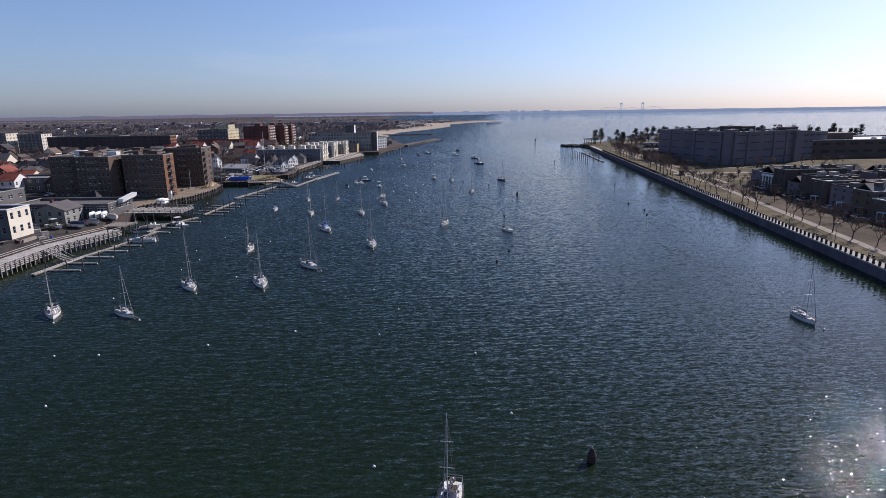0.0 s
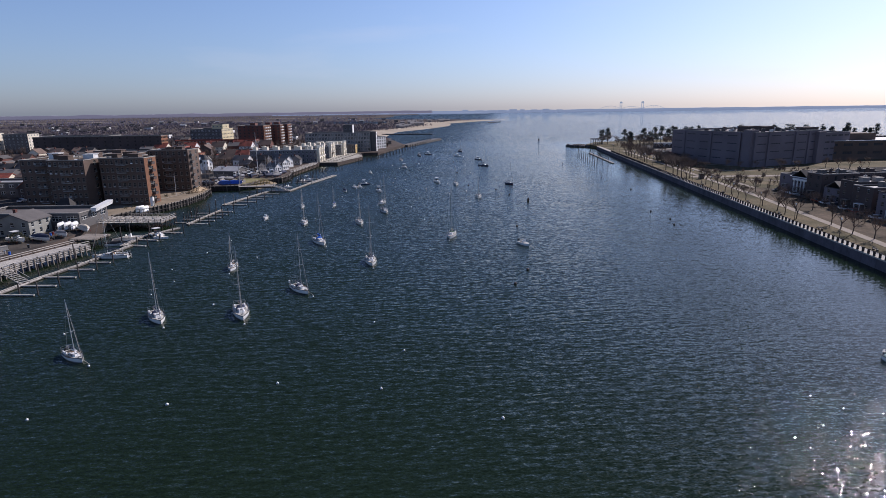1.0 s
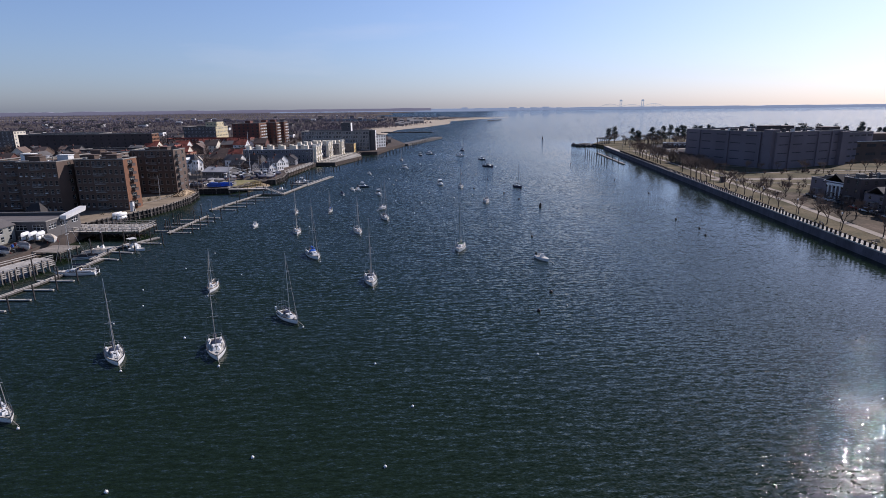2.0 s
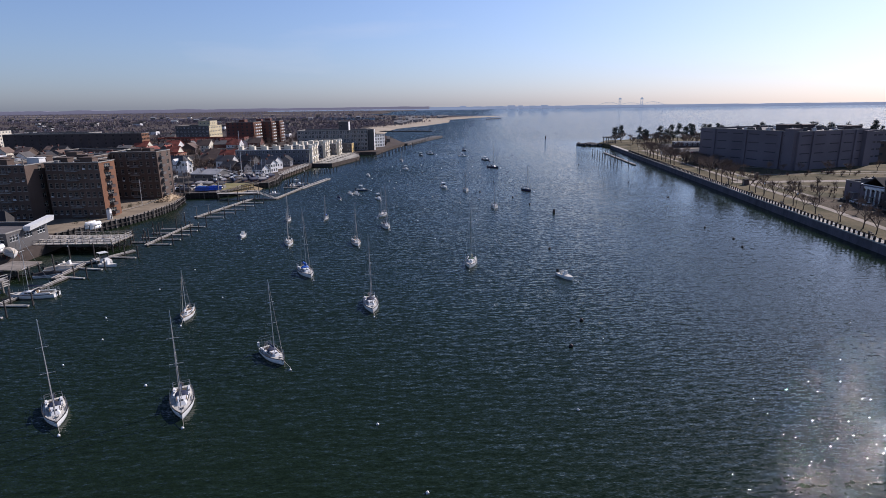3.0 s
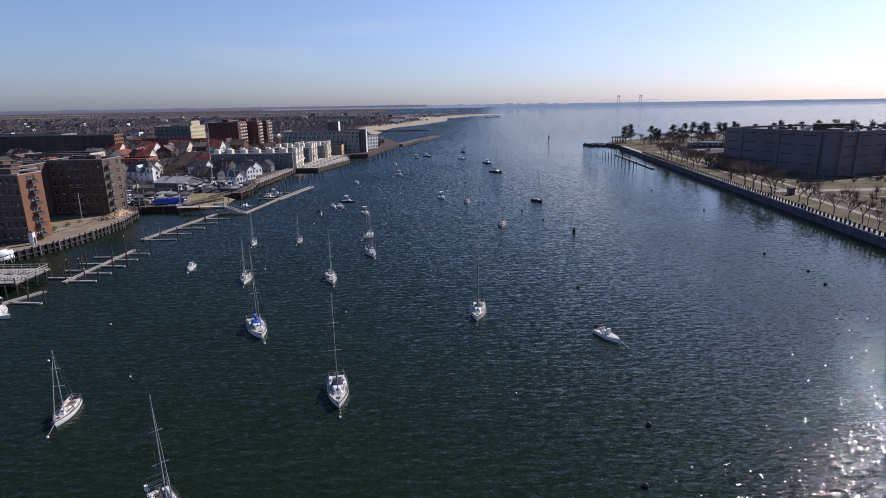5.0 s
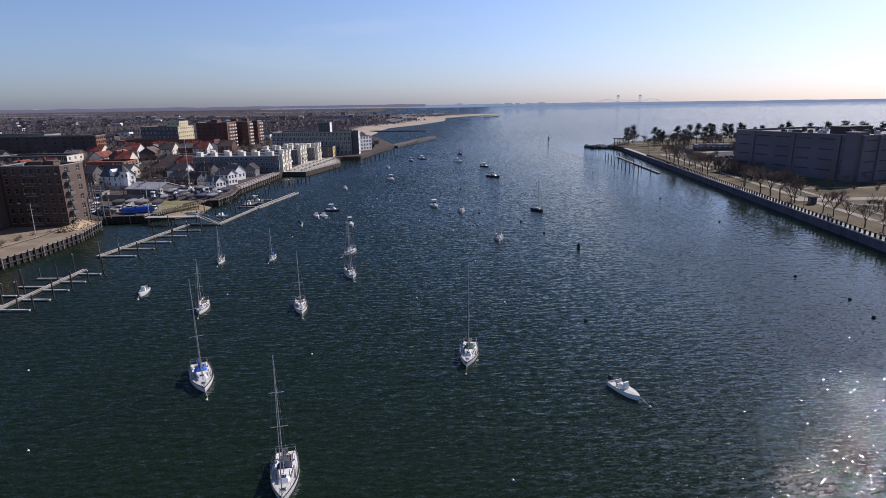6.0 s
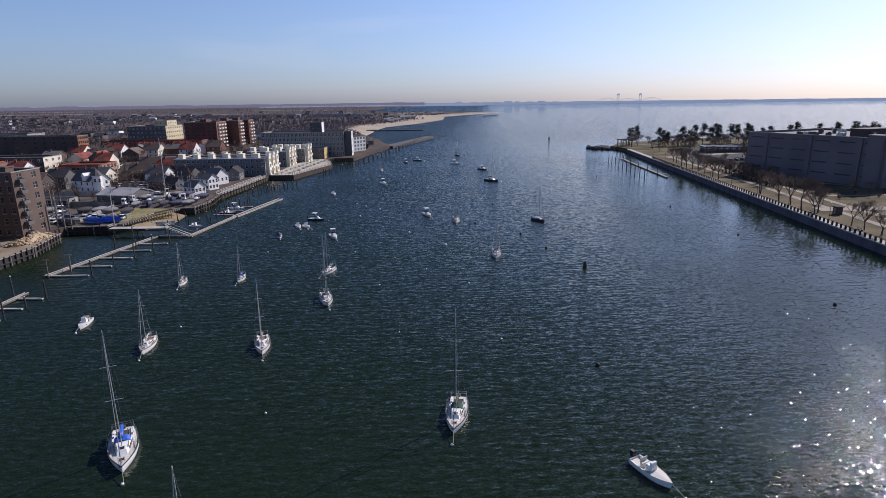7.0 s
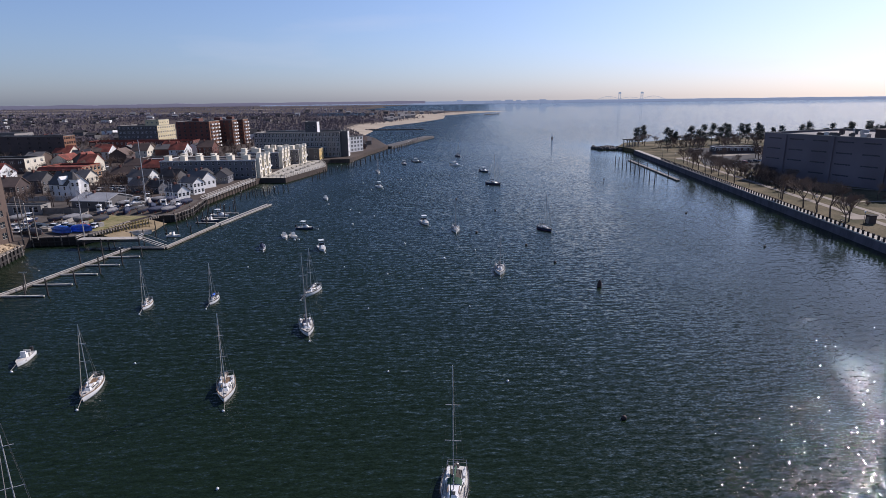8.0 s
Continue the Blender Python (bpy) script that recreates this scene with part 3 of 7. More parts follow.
POST_DARK = mat("dark_concrete_post", (0.05, 0.045, 0.048), 0.9, 0.35, 0.6, 4, 0.02, spec=0.1)
post_mesh = Shape().box(-0.2, -0.2, 0, 0.2, 0.2, 1.0).box(-0.26, -0.26, 1.0, 0.26, 0.26, 1.14).mesh("post", POST_DARK)
railing = thing("railing", "row of dark concrete posts with pipe rails on the sea wall", "railing", group="", kind="structure")
y = 84.0
posts = []
while y < 470:
    posts.append((wall_x(y) + 0.15, y))
    y += 2.1
for x, y in posts:
    part("post", post_mesh, None, railing).matrix_basis = pose(x, y, 2.62, 0, 0, 0)
for k, z in enumerate((3.05, 3.45)):
    s = Shape()
    for (a, b), (c, d) in zip(posts, posts[1:]):
        s.tube((a, b + 0.28, z), (c, d - 0.28, z), 0.04, n=4)
    part("rail", s, STEEL, railing)

# Car parks and paths inland.
for ring, m, label in (
    ([(136, 168), (136, 258), (260, 258), (260, 168)], ASPHALT, "dark asphalt car park"),
    ([(142, 440), (172, 408), (290, 470), (330, 540), (180, 545)], ASPHALT, "asphalt car park beside the college"),
    ([(140, 470), (142, 478), (330, 560), (336, 552)], PATH_TAN, "pale concrete drive"),
):
    s = Shape().add([(x, y, 2.46 if m is not PATH_TAN else 2.48) for x, y in ring], [tuple(range(len(ring)))[::-1] if sum(a[0] * b[1] - b[0] * a[1] for a, b in zip(ring, ring[1:] + ring[:1])) < 0 else tuple(range(len(ring)))])
    structure("pavement", s, m, label, "pavement")


# ---- right bank: college ----
def college():
    ob = thing("college_building", "large dark brick college building with banded windows and flat roofs", "building", pose(174, 343, GROUND, 0, 0, 23))
    block(ob, 0, 0, 56, 62, 0, 19.6, BRICK_COLLEGE, front=(5, 4, 7.4, 0.62, 1.6, 6), left=(6, 4, 6.6, 0.62, 1.6, 6), frame_mat=BRICK_COLLEGE, glass=GLASS_BLUE, roof=ROOF_GREY, coping=CONCRETE)
    block(ob, 56, 6, 92, 50, 0, 17.5, BRICK_COLLEGE, front=(6, 4, 4.4, 1.0, 1.5, 3), frame_mat=BRICK_COLLEGE, glass=GLASS_BLUE, roof=ROOF_GREY, coping=GREY_PALE)
    for x in (10.9, 33.4, 44.8):
        part("pier", Shape().box(x - 0.9, -0.7, 0, x + 0.9, 0.05, 19.2), BRICK_COLLEGE, ob)
    for y in (10.1, 30.9, 51.8):
        part("pier", Shape().box(-0.7, y - 0.9, 0, 0.05, y + 0.9, 19.2), BRICK_COLLEGE, ob)
    part("stair_tower", Shape().box(-2.2, 1.2, 0, 3.5, 6.4, 20.6).box(-2.4, 1.0, 20.4, 3.7, 6.6, 20.9), BRICK_COLLEGE, ob)
    part("stair_tower", Shape().box(50.5, -2.2, 0, 56.5, 4, 18.6).box(50.3, -2.4, 18.4, 56.7, 4.2, 18.9), BRICK_COLLEGE, ob)
    part("penthouse", Shape().box(10, 14, 18.4, 20, 21, 22.2).box(9.7, 13.7, 22.1, 20.3, 21.3, 22.5), BRICK_DARK, ob)
    part("penthouse", Shape().box(34, 22, 18.4, 43, 29, 21.4).box(33.7, 21.7, 21.3, 43.3, 29.3, 21.7), BRICK_DARK, ob)
    part("penthouse", Shape().box(66, 16, 16.4, 76, 24, 20.2).box(65.7, 15.7, 20.1, 76.3, 24.3, 20.5), BRICK_DARK, ob)
    for i in range(22):
        w, d, h = 1.4 + (i * 7 % 5) * 0.5, 1.2 + (i * 3 % 4) * 0.4, 0.9 + (i * 5 % 6) * 0.25
        part("roof_unit", Shape().box(0, 0, 0, w, d, h).box(0.2, 0.2, h, w * 0.6, d - 0.2, h + 0.35).box(-0.1, -0.1, h - 0.1, w + 0.1, d + 0.1, h), (ALU, BRICK_DARK, GREY_WALL)[i % 3], ob).matrix_basis = pose(4 + (i % 8) * 6.3 + (i % 3), 6 + (i // 8) * 16 + (i * 5 % 7), 18.7, 0, 0, i * 20)
    for i in range(6):
        part("vent_stack", Shape().tube((0, 0, 0), (0, 0, 2.2), 0.2, n=8).tube((0, 0, 2.2), (0, 0, 2.5), 0.34, 0.26, 8), ALU, ob).matrix_basis = pose(8 + i * 8.3, 10 + (i * 11) % 34, 18.6)
    ob = thing("college_hall", "long low brick college hall with a pale roof", "building", pose(228, 378, GROUND, 0, 0, 4))
    block(ob, 0, 0, 210, 46, 0, 12, BRICK, front=(21, 2, 6, 1.6, 2.0, 4), frame_mat=BLACK, glass=GLASS_BLUE, roof=ROOF_LIGHT, coping=WHITE, far="joined")
    part("penthouse", Shape().box(30, 18, 11, 58, 34, 15.5), BRICK, ob)
    for i in range(10):
        part("roof_unit", Shape().box(0, 0, 0, 3, 2, 1.3).box(0.3, 0.3, 1.3, 2.0, 1.7, 1.6), ALU, ob).matrix_basis = pose(66 + i * 14, 10 + (i * 7) % 26, 11.1, 0, 0, 0)


college()


def low_terrace(x, y, w, d, h, seed, wall=None, front_row=False):
    """A row house: flat roof behind a parapet, or a low gable, with stacks and huts on it."""
    rng = random.Random(seed)
    gabled = rng.random() < 0.3
    label = "dark brick row house with a low pitched roof" if gabled else "dark flat-roofed brick row house with pale roof edges"
    ob = thing("row_house", label, "building", pose(x, y, GROUND, 0, 0, 5), group="row houses on the shore")
    n = 3 if h > 7.5 else 2
    block(ob, 0, 0, w, d, 0, h, wall or BRICK_DARK, front=(max(2, int(w / 3.2)), n, 1.1, 1.5, 0.4, 1), left=(max(2, int(d / 3.2)), n, 1.1, 1.5, 0.5, 1) if front_row or rng.random() < 0.4 else None, frame_mat=rng.choice((GREY_PALE, CONCRETE, GREY_WALL)), glass=GLASS, far=True if front_row else "joined", roof=rng.choice((ROOF_DARK, ROOF_GREY, ROOF_BROWN, ROOF_LIGHT)), coping=rng.choice((CONCRETE, WHITE, ROOF_DARK, GREY_PALE)), parapet=0.6)
    if gabled:
        part("roof", Shape().gable(0.2, 0.2, w - 0.2, d - 0.2, h - 0.5, h + d * 0.24, "x"), rng.choice((ROOF_GREY, ROOF_BROWN, ROOF_DARK)), ob)
    for k in range(2 if gabled else 4):
        u = Shape().box(0, 0, 0, 2.4, 2.0, 1.8).box(-0.15, -0.15, 1.8, 2.55, 2.15, 1.95) if k % 2 else Shape().box(0, 0, 0, 0.8, 0.6, 2.2).box(-0.1, -0.1, 2.1, 0.9, 0.7, 2.35).tube((0.4, 0.3, 2.3), (0.4, 0.3, 2.8), 0.14, n=6)
        part("roof_hut" if k % 2 else "chimney", u, rng.choice((GREY_WALL, BRICK_DARK, BRICK, GREY_PALE)), ob).matrix_basis = pose(rng.uniform(1, w - 4), rng.uniform(1, d - 4), h - 0.62 + (1.0 if gabled else 0), 0, 0, 0)
    if front_row:
        part("porch", Shape().box(-1.6, d * 0.35, 0, 0, d * 0.35 + 2.4, 0.4).box(-1.7, d * 0.35 - 0.1, 2.7, 0, d * 0.35 + 2.5, 2.9).box(-1.6, d * 0.35, 0.4, -1.45, d * 0.35 + 0.15, 2.7).box(-1.6, d * 0.35 + 2.25, 0.4, -1.45, d * 0.35 + 2.4, 2.7), rng.choice((WHITE, GREY_PALE, WOOD)), ob)


rb = random.Random(17)
for j in range(4):
    y = 164.0
    k = 0
    while y < 252:
        d = rb.uniform(8, 13)
        w = rb.uniform(9, 15)
        low_terrace(133 + j * 18 + (y - 164) * 0.09 + rb.uniform(-1, 1), y + j * 2.5, w, d - 0.6, rb.uniform(5.2, 9.4), 50 + j * 20 + k, rb.choice((BRICK_DARK, BRICK_DARK, BRICK, BRICK_COLLEGE)), j == 0)
        y += d + (3.5 if k % 3 == 2 else 0)
        k += 1
# Skyline of far apartment slabs on the peninsula.
for k in range(9):
    x = 150 + k * 84 + rb.uniform(-12, 12)
    s = Shape().box(0, 0, 0, rb.uniform(30, 60), 20, rb.uniform(20, 27))
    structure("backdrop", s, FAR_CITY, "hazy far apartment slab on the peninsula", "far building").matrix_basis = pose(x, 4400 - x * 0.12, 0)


# ---- left bank: buildings ----
def apartments():
    ob = thing("apartment_building", "six-storey brown brick apartment house with stepped wings by the quay", "building", pose(0, 0, GROUND))
    z = 18.3
    win = lambda n: (n, 6, 1.7, 1.7, 0.6, 2)  # noqa: E731
    block(ob, -168, 240, -151.1, 258, 0, z - 0.5, BRICK, front=(7, 6, 1.1, 1.6, 0.6, 1), frame_mat=PALE_STONE)
    block(ob, -151, 231, -137.3, 258, 0, z - 0.1, BRICK, front=(7, 6, 1.1, 1.6, 0.6, 1), right=win(2), frame_mat=PALE_STONE)
    # Orange end wall: brick with the sunlight put into its colour.
    block(ob, -135.2, 237, -117.7, 246, 0, z, BRICK, front=(9, 6, 1.05, 1.6, 0.6, 1), right=(1, 6, 3.4, 1.6, 0.6, 3), side=BRICK_SUNLIT, frame_mat=PALE_STONE)
    block(ob, -137.2, 246.1, -127, 258, 0, z - 0.2, BRICK, right=win(2), frame_mat=PALE_STONE)
    block(ob, -150, 258.1, -136.4, 276, 0, z - 0.3, BRICK, right=win(2), frame_mat=PALE_STONE)
    block(ob, -136.2, 276.1, -118.2, 287.5, 0, z + 0.3, BRICK, front=(7, 6, 1.1, 1.6, 0.6, 1), right=win(2), frame_mat=PALE_STONE, side=BRICK)
    block(ob, -150, 276.2, -136.4, 284, 0, z - 0.6, BRICK, frame_mat=PALE_STONE)
    for x, y in ((-126.4, 237), (-127.2, 276.1), (-144.2, 231), (-159.6, 240)):
        for j in range(6):
            b = Shape().box(-1.7, -1.3, 0, 1.7, 0, 0.16)
            for k in range(9):
                b.box(-1.7 + k * 0.42, -1.3, 0.16, -1.65 + k * 0.42, -1.25, 1.0)
            b.box(-1.7, -1.32, 1.0, 1.75, -1.24, 1.08).box(-1.72, -1.3, 1.0, -1.66, 0, 1.08).box(1.66, -1.3, 1.0, 1.72, 0, 1.08)
            part("balcony", b, CONCRETE, ob).matrix_basis = pose(x, y, 0.7 + j * 2.95, 0, 0, 0)
    for j in range(6):
        b = Shape().box(0, -1.2, 0, 1.2, 1.2, 0.15).box(1.1, -1.2, 0.15, 1.2, 1.2, 0.95).box(0, -1.2, 0.15, 1.1, -1.1, 0.95).box(0, 1.1, 0.15, 1.1, 1.2, 0.95)
        part("balcony", b, GREY_WALL, ob).matrix_basis = pose(-118.2, 278.6, 0.8 + j * 2.95, 0, 0, 0)
        part("balcony", b, BRICK_DARK, ob).matrix_basis = pose(-117.7, 241.5, 0.8 + j * 2.95, 0, 0, 0)
    ra = random.Random(8)
    for x0, x1, y in ((-168, -151.1, 240), (-151, -137.3, 231), (-135.2, -117.7, 237), (-136.2, -118.2, 276.1)):
        n = 9 if x1 > -118 else 7
        for j in range(6):
            for i in range(n):
                q = x0 + (x1 - x0) * (i + 0.5) / n
                zz = 0.6 + (z - 0.6) / 6 * (j + 0.5) - 0.85
                if ra.random() < 0.3:
                    part("air_conditioner", Shape().box(-0.33, -0.38, 0, 0.33, 0.1, 0.42).box(-0.28, -0.4, 0.06, 0.28, -0.38, 0.36), ra.choice((WHITE, CONCRETE, ALU)), ob).matrix_basis = pose(q, y, zz + 0.06)
                else:
                    part("sill", Shape().box(-0.7, -0.14, -0.14, 0.7, 0.06, 0.0), CONCRETE, ob).matrix_basis = pose(q, y, zz)
    rv = random.Random(5)
    for x0, y0, x1, y1 in ((-167, 241, -152, 257), (-150, 232, -138, 257), (-134, 238, -119, 245), (-136, 247, -128, 257), (-149, 259, -137.5, 275), (-134, 277, -120, 286)):
        for k in range(7):
            h = rv.uniform(0.7, 2.0)
            part("vent", Shape().tube((0, 0, 0), (0, 0, h), 0.16, n=6).tube((0, 0, h), (0, 0, h + 0.25), 0.3, 0.2, 6) if k % 3 else Shape().box(-0.7, -0.6, 0, 0.7, 0.6, h).box(-0.8, -0.7, h, 0.8, 0.7, h + 0.12), rv.choice((ALU, WHITE, BRICK, CONCRETE)), ob).matrix_basis = pose(rv.uniform(x0, x1), rv.uniform(y0, y1), z - 1.4, 0, 0, rv.uniform(0, 90))
    for i, (x, y) in enumerate(((-147, 236), (-141, 242), (-131, 241), (-143, 265), (-124, 281), (-160, 250), (-154, 244), (-144, 250), (-123, 241), (-127, 280), (-131, 252))):
        part("bulkhead", Shape().box(-2, -1.6, 0, 2, 1.6, 2.6).box(-2.2, -1.8, 2.5, 2.2, 1.8, 2.75), WHITE if i in (1, 5) else BRICK, ob).matrix_basis = pose(x, y, z - 1.3, 0, 0, 0)


apartments()


def plain(name, label, x0, y0, x1, y1, z, wall, front=None, right=None, roof=None, side=None, left=None, coping=None, frame_mat=None, rz=0.0, z0=GROUND, far=None):
    ob = thing(name, label, "building", pose(x0, y0, z0, 0, 0, rz))
    block(ob, 0, 0, x1 - x0, y1 - y0, 0, z - z0, wall, front=front, right=right, left=left, roof=roof, side=side, coping=coping, frame_mat=frame_mat, far="joined" if y0 > 500 or far else y0 > 450)
    return ob


# Many fronts below carry shade in their colour, pale or orange ends sunlight.
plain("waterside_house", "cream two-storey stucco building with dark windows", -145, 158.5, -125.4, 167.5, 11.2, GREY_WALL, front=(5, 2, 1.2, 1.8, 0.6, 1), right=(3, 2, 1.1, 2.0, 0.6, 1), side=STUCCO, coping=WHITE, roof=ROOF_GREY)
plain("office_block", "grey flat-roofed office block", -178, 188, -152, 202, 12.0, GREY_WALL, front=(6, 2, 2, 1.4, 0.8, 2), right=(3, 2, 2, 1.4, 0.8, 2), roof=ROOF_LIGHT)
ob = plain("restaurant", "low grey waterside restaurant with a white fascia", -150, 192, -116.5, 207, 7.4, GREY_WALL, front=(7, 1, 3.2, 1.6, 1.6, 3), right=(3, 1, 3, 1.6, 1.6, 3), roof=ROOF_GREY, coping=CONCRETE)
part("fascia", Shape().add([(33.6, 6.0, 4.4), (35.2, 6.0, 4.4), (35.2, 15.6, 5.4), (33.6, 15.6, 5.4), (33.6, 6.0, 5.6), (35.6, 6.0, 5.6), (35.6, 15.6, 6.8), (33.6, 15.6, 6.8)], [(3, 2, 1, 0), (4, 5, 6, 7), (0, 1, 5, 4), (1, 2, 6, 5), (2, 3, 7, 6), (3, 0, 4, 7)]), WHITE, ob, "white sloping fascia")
plain("brick_row", "long dark red-brown brick apartment row", -357, 512, -246, 524, 18.2, BRICK_DARK, frame_mat=BRICK, front=(17, 5, 1.6, 1.5, 0.5, 2), right=(5, 5, 1.8, 1.6, 0.5, 2), side=BRICK_SUNLIT)
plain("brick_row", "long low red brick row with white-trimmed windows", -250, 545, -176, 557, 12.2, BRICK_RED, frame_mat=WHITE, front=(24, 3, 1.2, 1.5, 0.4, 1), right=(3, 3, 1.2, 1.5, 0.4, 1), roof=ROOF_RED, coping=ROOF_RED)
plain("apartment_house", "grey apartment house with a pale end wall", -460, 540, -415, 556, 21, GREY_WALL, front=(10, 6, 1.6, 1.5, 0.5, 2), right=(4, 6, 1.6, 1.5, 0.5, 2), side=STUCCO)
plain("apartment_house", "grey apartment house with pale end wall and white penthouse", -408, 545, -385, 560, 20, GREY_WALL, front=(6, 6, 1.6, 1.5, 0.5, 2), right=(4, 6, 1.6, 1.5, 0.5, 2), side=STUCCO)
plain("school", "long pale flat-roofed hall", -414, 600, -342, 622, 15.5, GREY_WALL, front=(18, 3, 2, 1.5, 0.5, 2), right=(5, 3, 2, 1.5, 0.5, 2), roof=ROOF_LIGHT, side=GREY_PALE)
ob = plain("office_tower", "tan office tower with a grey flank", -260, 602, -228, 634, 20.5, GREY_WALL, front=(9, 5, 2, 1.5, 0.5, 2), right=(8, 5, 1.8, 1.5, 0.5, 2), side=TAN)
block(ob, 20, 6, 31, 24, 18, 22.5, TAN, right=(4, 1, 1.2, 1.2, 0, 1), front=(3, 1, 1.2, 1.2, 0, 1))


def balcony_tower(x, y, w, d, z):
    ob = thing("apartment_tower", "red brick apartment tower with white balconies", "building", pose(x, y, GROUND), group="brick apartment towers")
    # The right face's orange is sunlight painted into the brick.
    block(ob, 0, 0, w, d, 0, z - GROUND, BRICK_RED, front=(6, 7, 1.5, 1.5, 0.4, 2), right=(4, 7, 1.4, 1.5, 0.4, 2), side=BRICK_SUNLIT, frame_mat=GREY_WALL, far="joined")
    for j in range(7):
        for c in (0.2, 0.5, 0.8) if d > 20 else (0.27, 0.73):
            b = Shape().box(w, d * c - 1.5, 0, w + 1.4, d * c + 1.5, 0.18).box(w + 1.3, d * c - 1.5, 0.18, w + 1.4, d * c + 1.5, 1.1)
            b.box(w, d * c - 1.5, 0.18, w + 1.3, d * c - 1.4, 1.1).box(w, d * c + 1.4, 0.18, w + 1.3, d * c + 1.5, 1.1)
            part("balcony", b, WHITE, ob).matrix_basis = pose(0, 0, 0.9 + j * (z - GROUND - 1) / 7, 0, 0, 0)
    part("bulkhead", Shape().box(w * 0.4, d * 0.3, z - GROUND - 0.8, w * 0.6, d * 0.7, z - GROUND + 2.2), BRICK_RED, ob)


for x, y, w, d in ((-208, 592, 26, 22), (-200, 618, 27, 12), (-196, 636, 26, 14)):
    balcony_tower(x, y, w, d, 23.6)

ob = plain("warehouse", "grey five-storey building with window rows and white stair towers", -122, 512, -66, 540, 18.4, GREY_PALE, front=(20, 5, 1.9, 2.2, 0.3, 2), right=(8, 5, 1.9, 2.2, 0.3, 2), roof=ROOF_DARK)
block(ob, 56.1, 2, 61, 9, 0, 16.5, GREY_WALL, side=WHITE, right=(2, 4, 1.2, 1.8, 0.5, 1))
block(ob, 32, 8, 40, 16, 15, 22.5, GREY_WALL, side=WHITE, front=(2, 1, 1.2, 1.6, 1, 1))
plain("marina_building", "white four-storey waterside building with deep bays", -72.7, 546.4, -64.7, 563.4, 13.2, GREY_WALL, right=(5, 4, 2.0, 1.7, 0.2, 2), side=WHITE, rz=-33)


def townhouses(x0, y0, x1, y1, z, n, label):
    ob = thing("townhouse_row", label, "townhouses", pose(x0, y0, GROUND), group="waterside townhouse rows")
    w, d, h = x1 - x0, y1 - y0, z - GROUND
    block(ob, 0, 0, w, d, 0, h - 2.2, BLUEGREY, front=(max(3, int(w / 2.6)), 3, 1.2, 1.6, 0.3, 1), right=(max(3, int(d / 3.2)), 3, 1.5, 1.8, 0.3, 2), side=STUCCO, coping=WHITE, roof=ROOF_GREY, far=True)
    k = int(w / 7)
    for i in range(k):
        x = 1.5 + i * w / k
        part("dormer", Shape().box(x, 2, h - 3.2, x + 2.4, 5.4, h - 0.2).box(x - 0.15, 1.85, h - 0.2, x + 2.55, 5.55, h), STUCCO, ob, "pale stair bulkhead on the roof")
        part("dormer", Shape().box(x + 2, d - 6, h - 3.2, x + 4.2, d - 3, h - 0.4).box(x + 1.85, d - 6.15, h - 0.4, x + 4.35, d - 2.85, h - 0.2), STUCCO, ob, "pale stair bulkhead on the roof")
    for j in range(n):
        y = d * (j + 0.5) / n
        b = Shape().box(w, y - 1.9, 0, w + 1.6, y + 1.9, h - 1.2).add([(w, y - 2.1, h - 1.2), (w + 1.9, y - 2.1, h - 1.2), (w + 1.9, y + 2.1, h - 1.2), (w, y + 2.1, h - 1.2), (w, y, h + 0.6), (w + 1.9, y, h + 0.6)], [(0, 1, 5, 4), (2, 3, 4, 5), (1, 2, 5), (3, 0, 4)])
        part("bay", b, STUCCO, ob, "pale gabled stucco bay")
        for r in range(3):
            window(ob, w + 1.63, y, 1.8 + r * (h - 2.4) / 3, 90, 1.6, 1.7, WHITE, GLASS, 2)
        b = Shape().box(w + 1.6, y + 2.0, 0, w + 1.7, y + 4.0, 0.9)
        part("balcony", b, WHITE, ob).matrix_basis = pose(0, 0, 3.4, 0, 0, 0)


townhouses(-136, 410.5, -90, 432, 13.4, 3, "long blue-grey townhouse row with pale gabled bays on the water")
townhouses(-112, 450, -89.5, 469, 13.4, 3, "blue-grey townhouse block with pale gabled bays")
townhouses(-106, 473, -84, 488, 13.0, 2, "blue-grey townhouse block with pale gabled bays")
plain("yellow_house", "small ochre-yellow waterside house", -96, 493, -76, 506, 9.4, GREY_WALL, right=(3, 2, 1.5, 1.6, 0.3, 2), front=(4, 2, 1.4, 1.6, 0.3, 1), side=YELLOW)
s = Shape().prism([(-88.2, 411.2), (-76.4, 410.8), (-65.6, 457), (-67, 466.5), (-74.5, 491.5), (-86, 491.5), (-88, 450)], GROUND - 0.4, GROUND + 0.08)
structure("terrace", s, PALE_STONE, "pale concrete waterside terrace", "terrace")


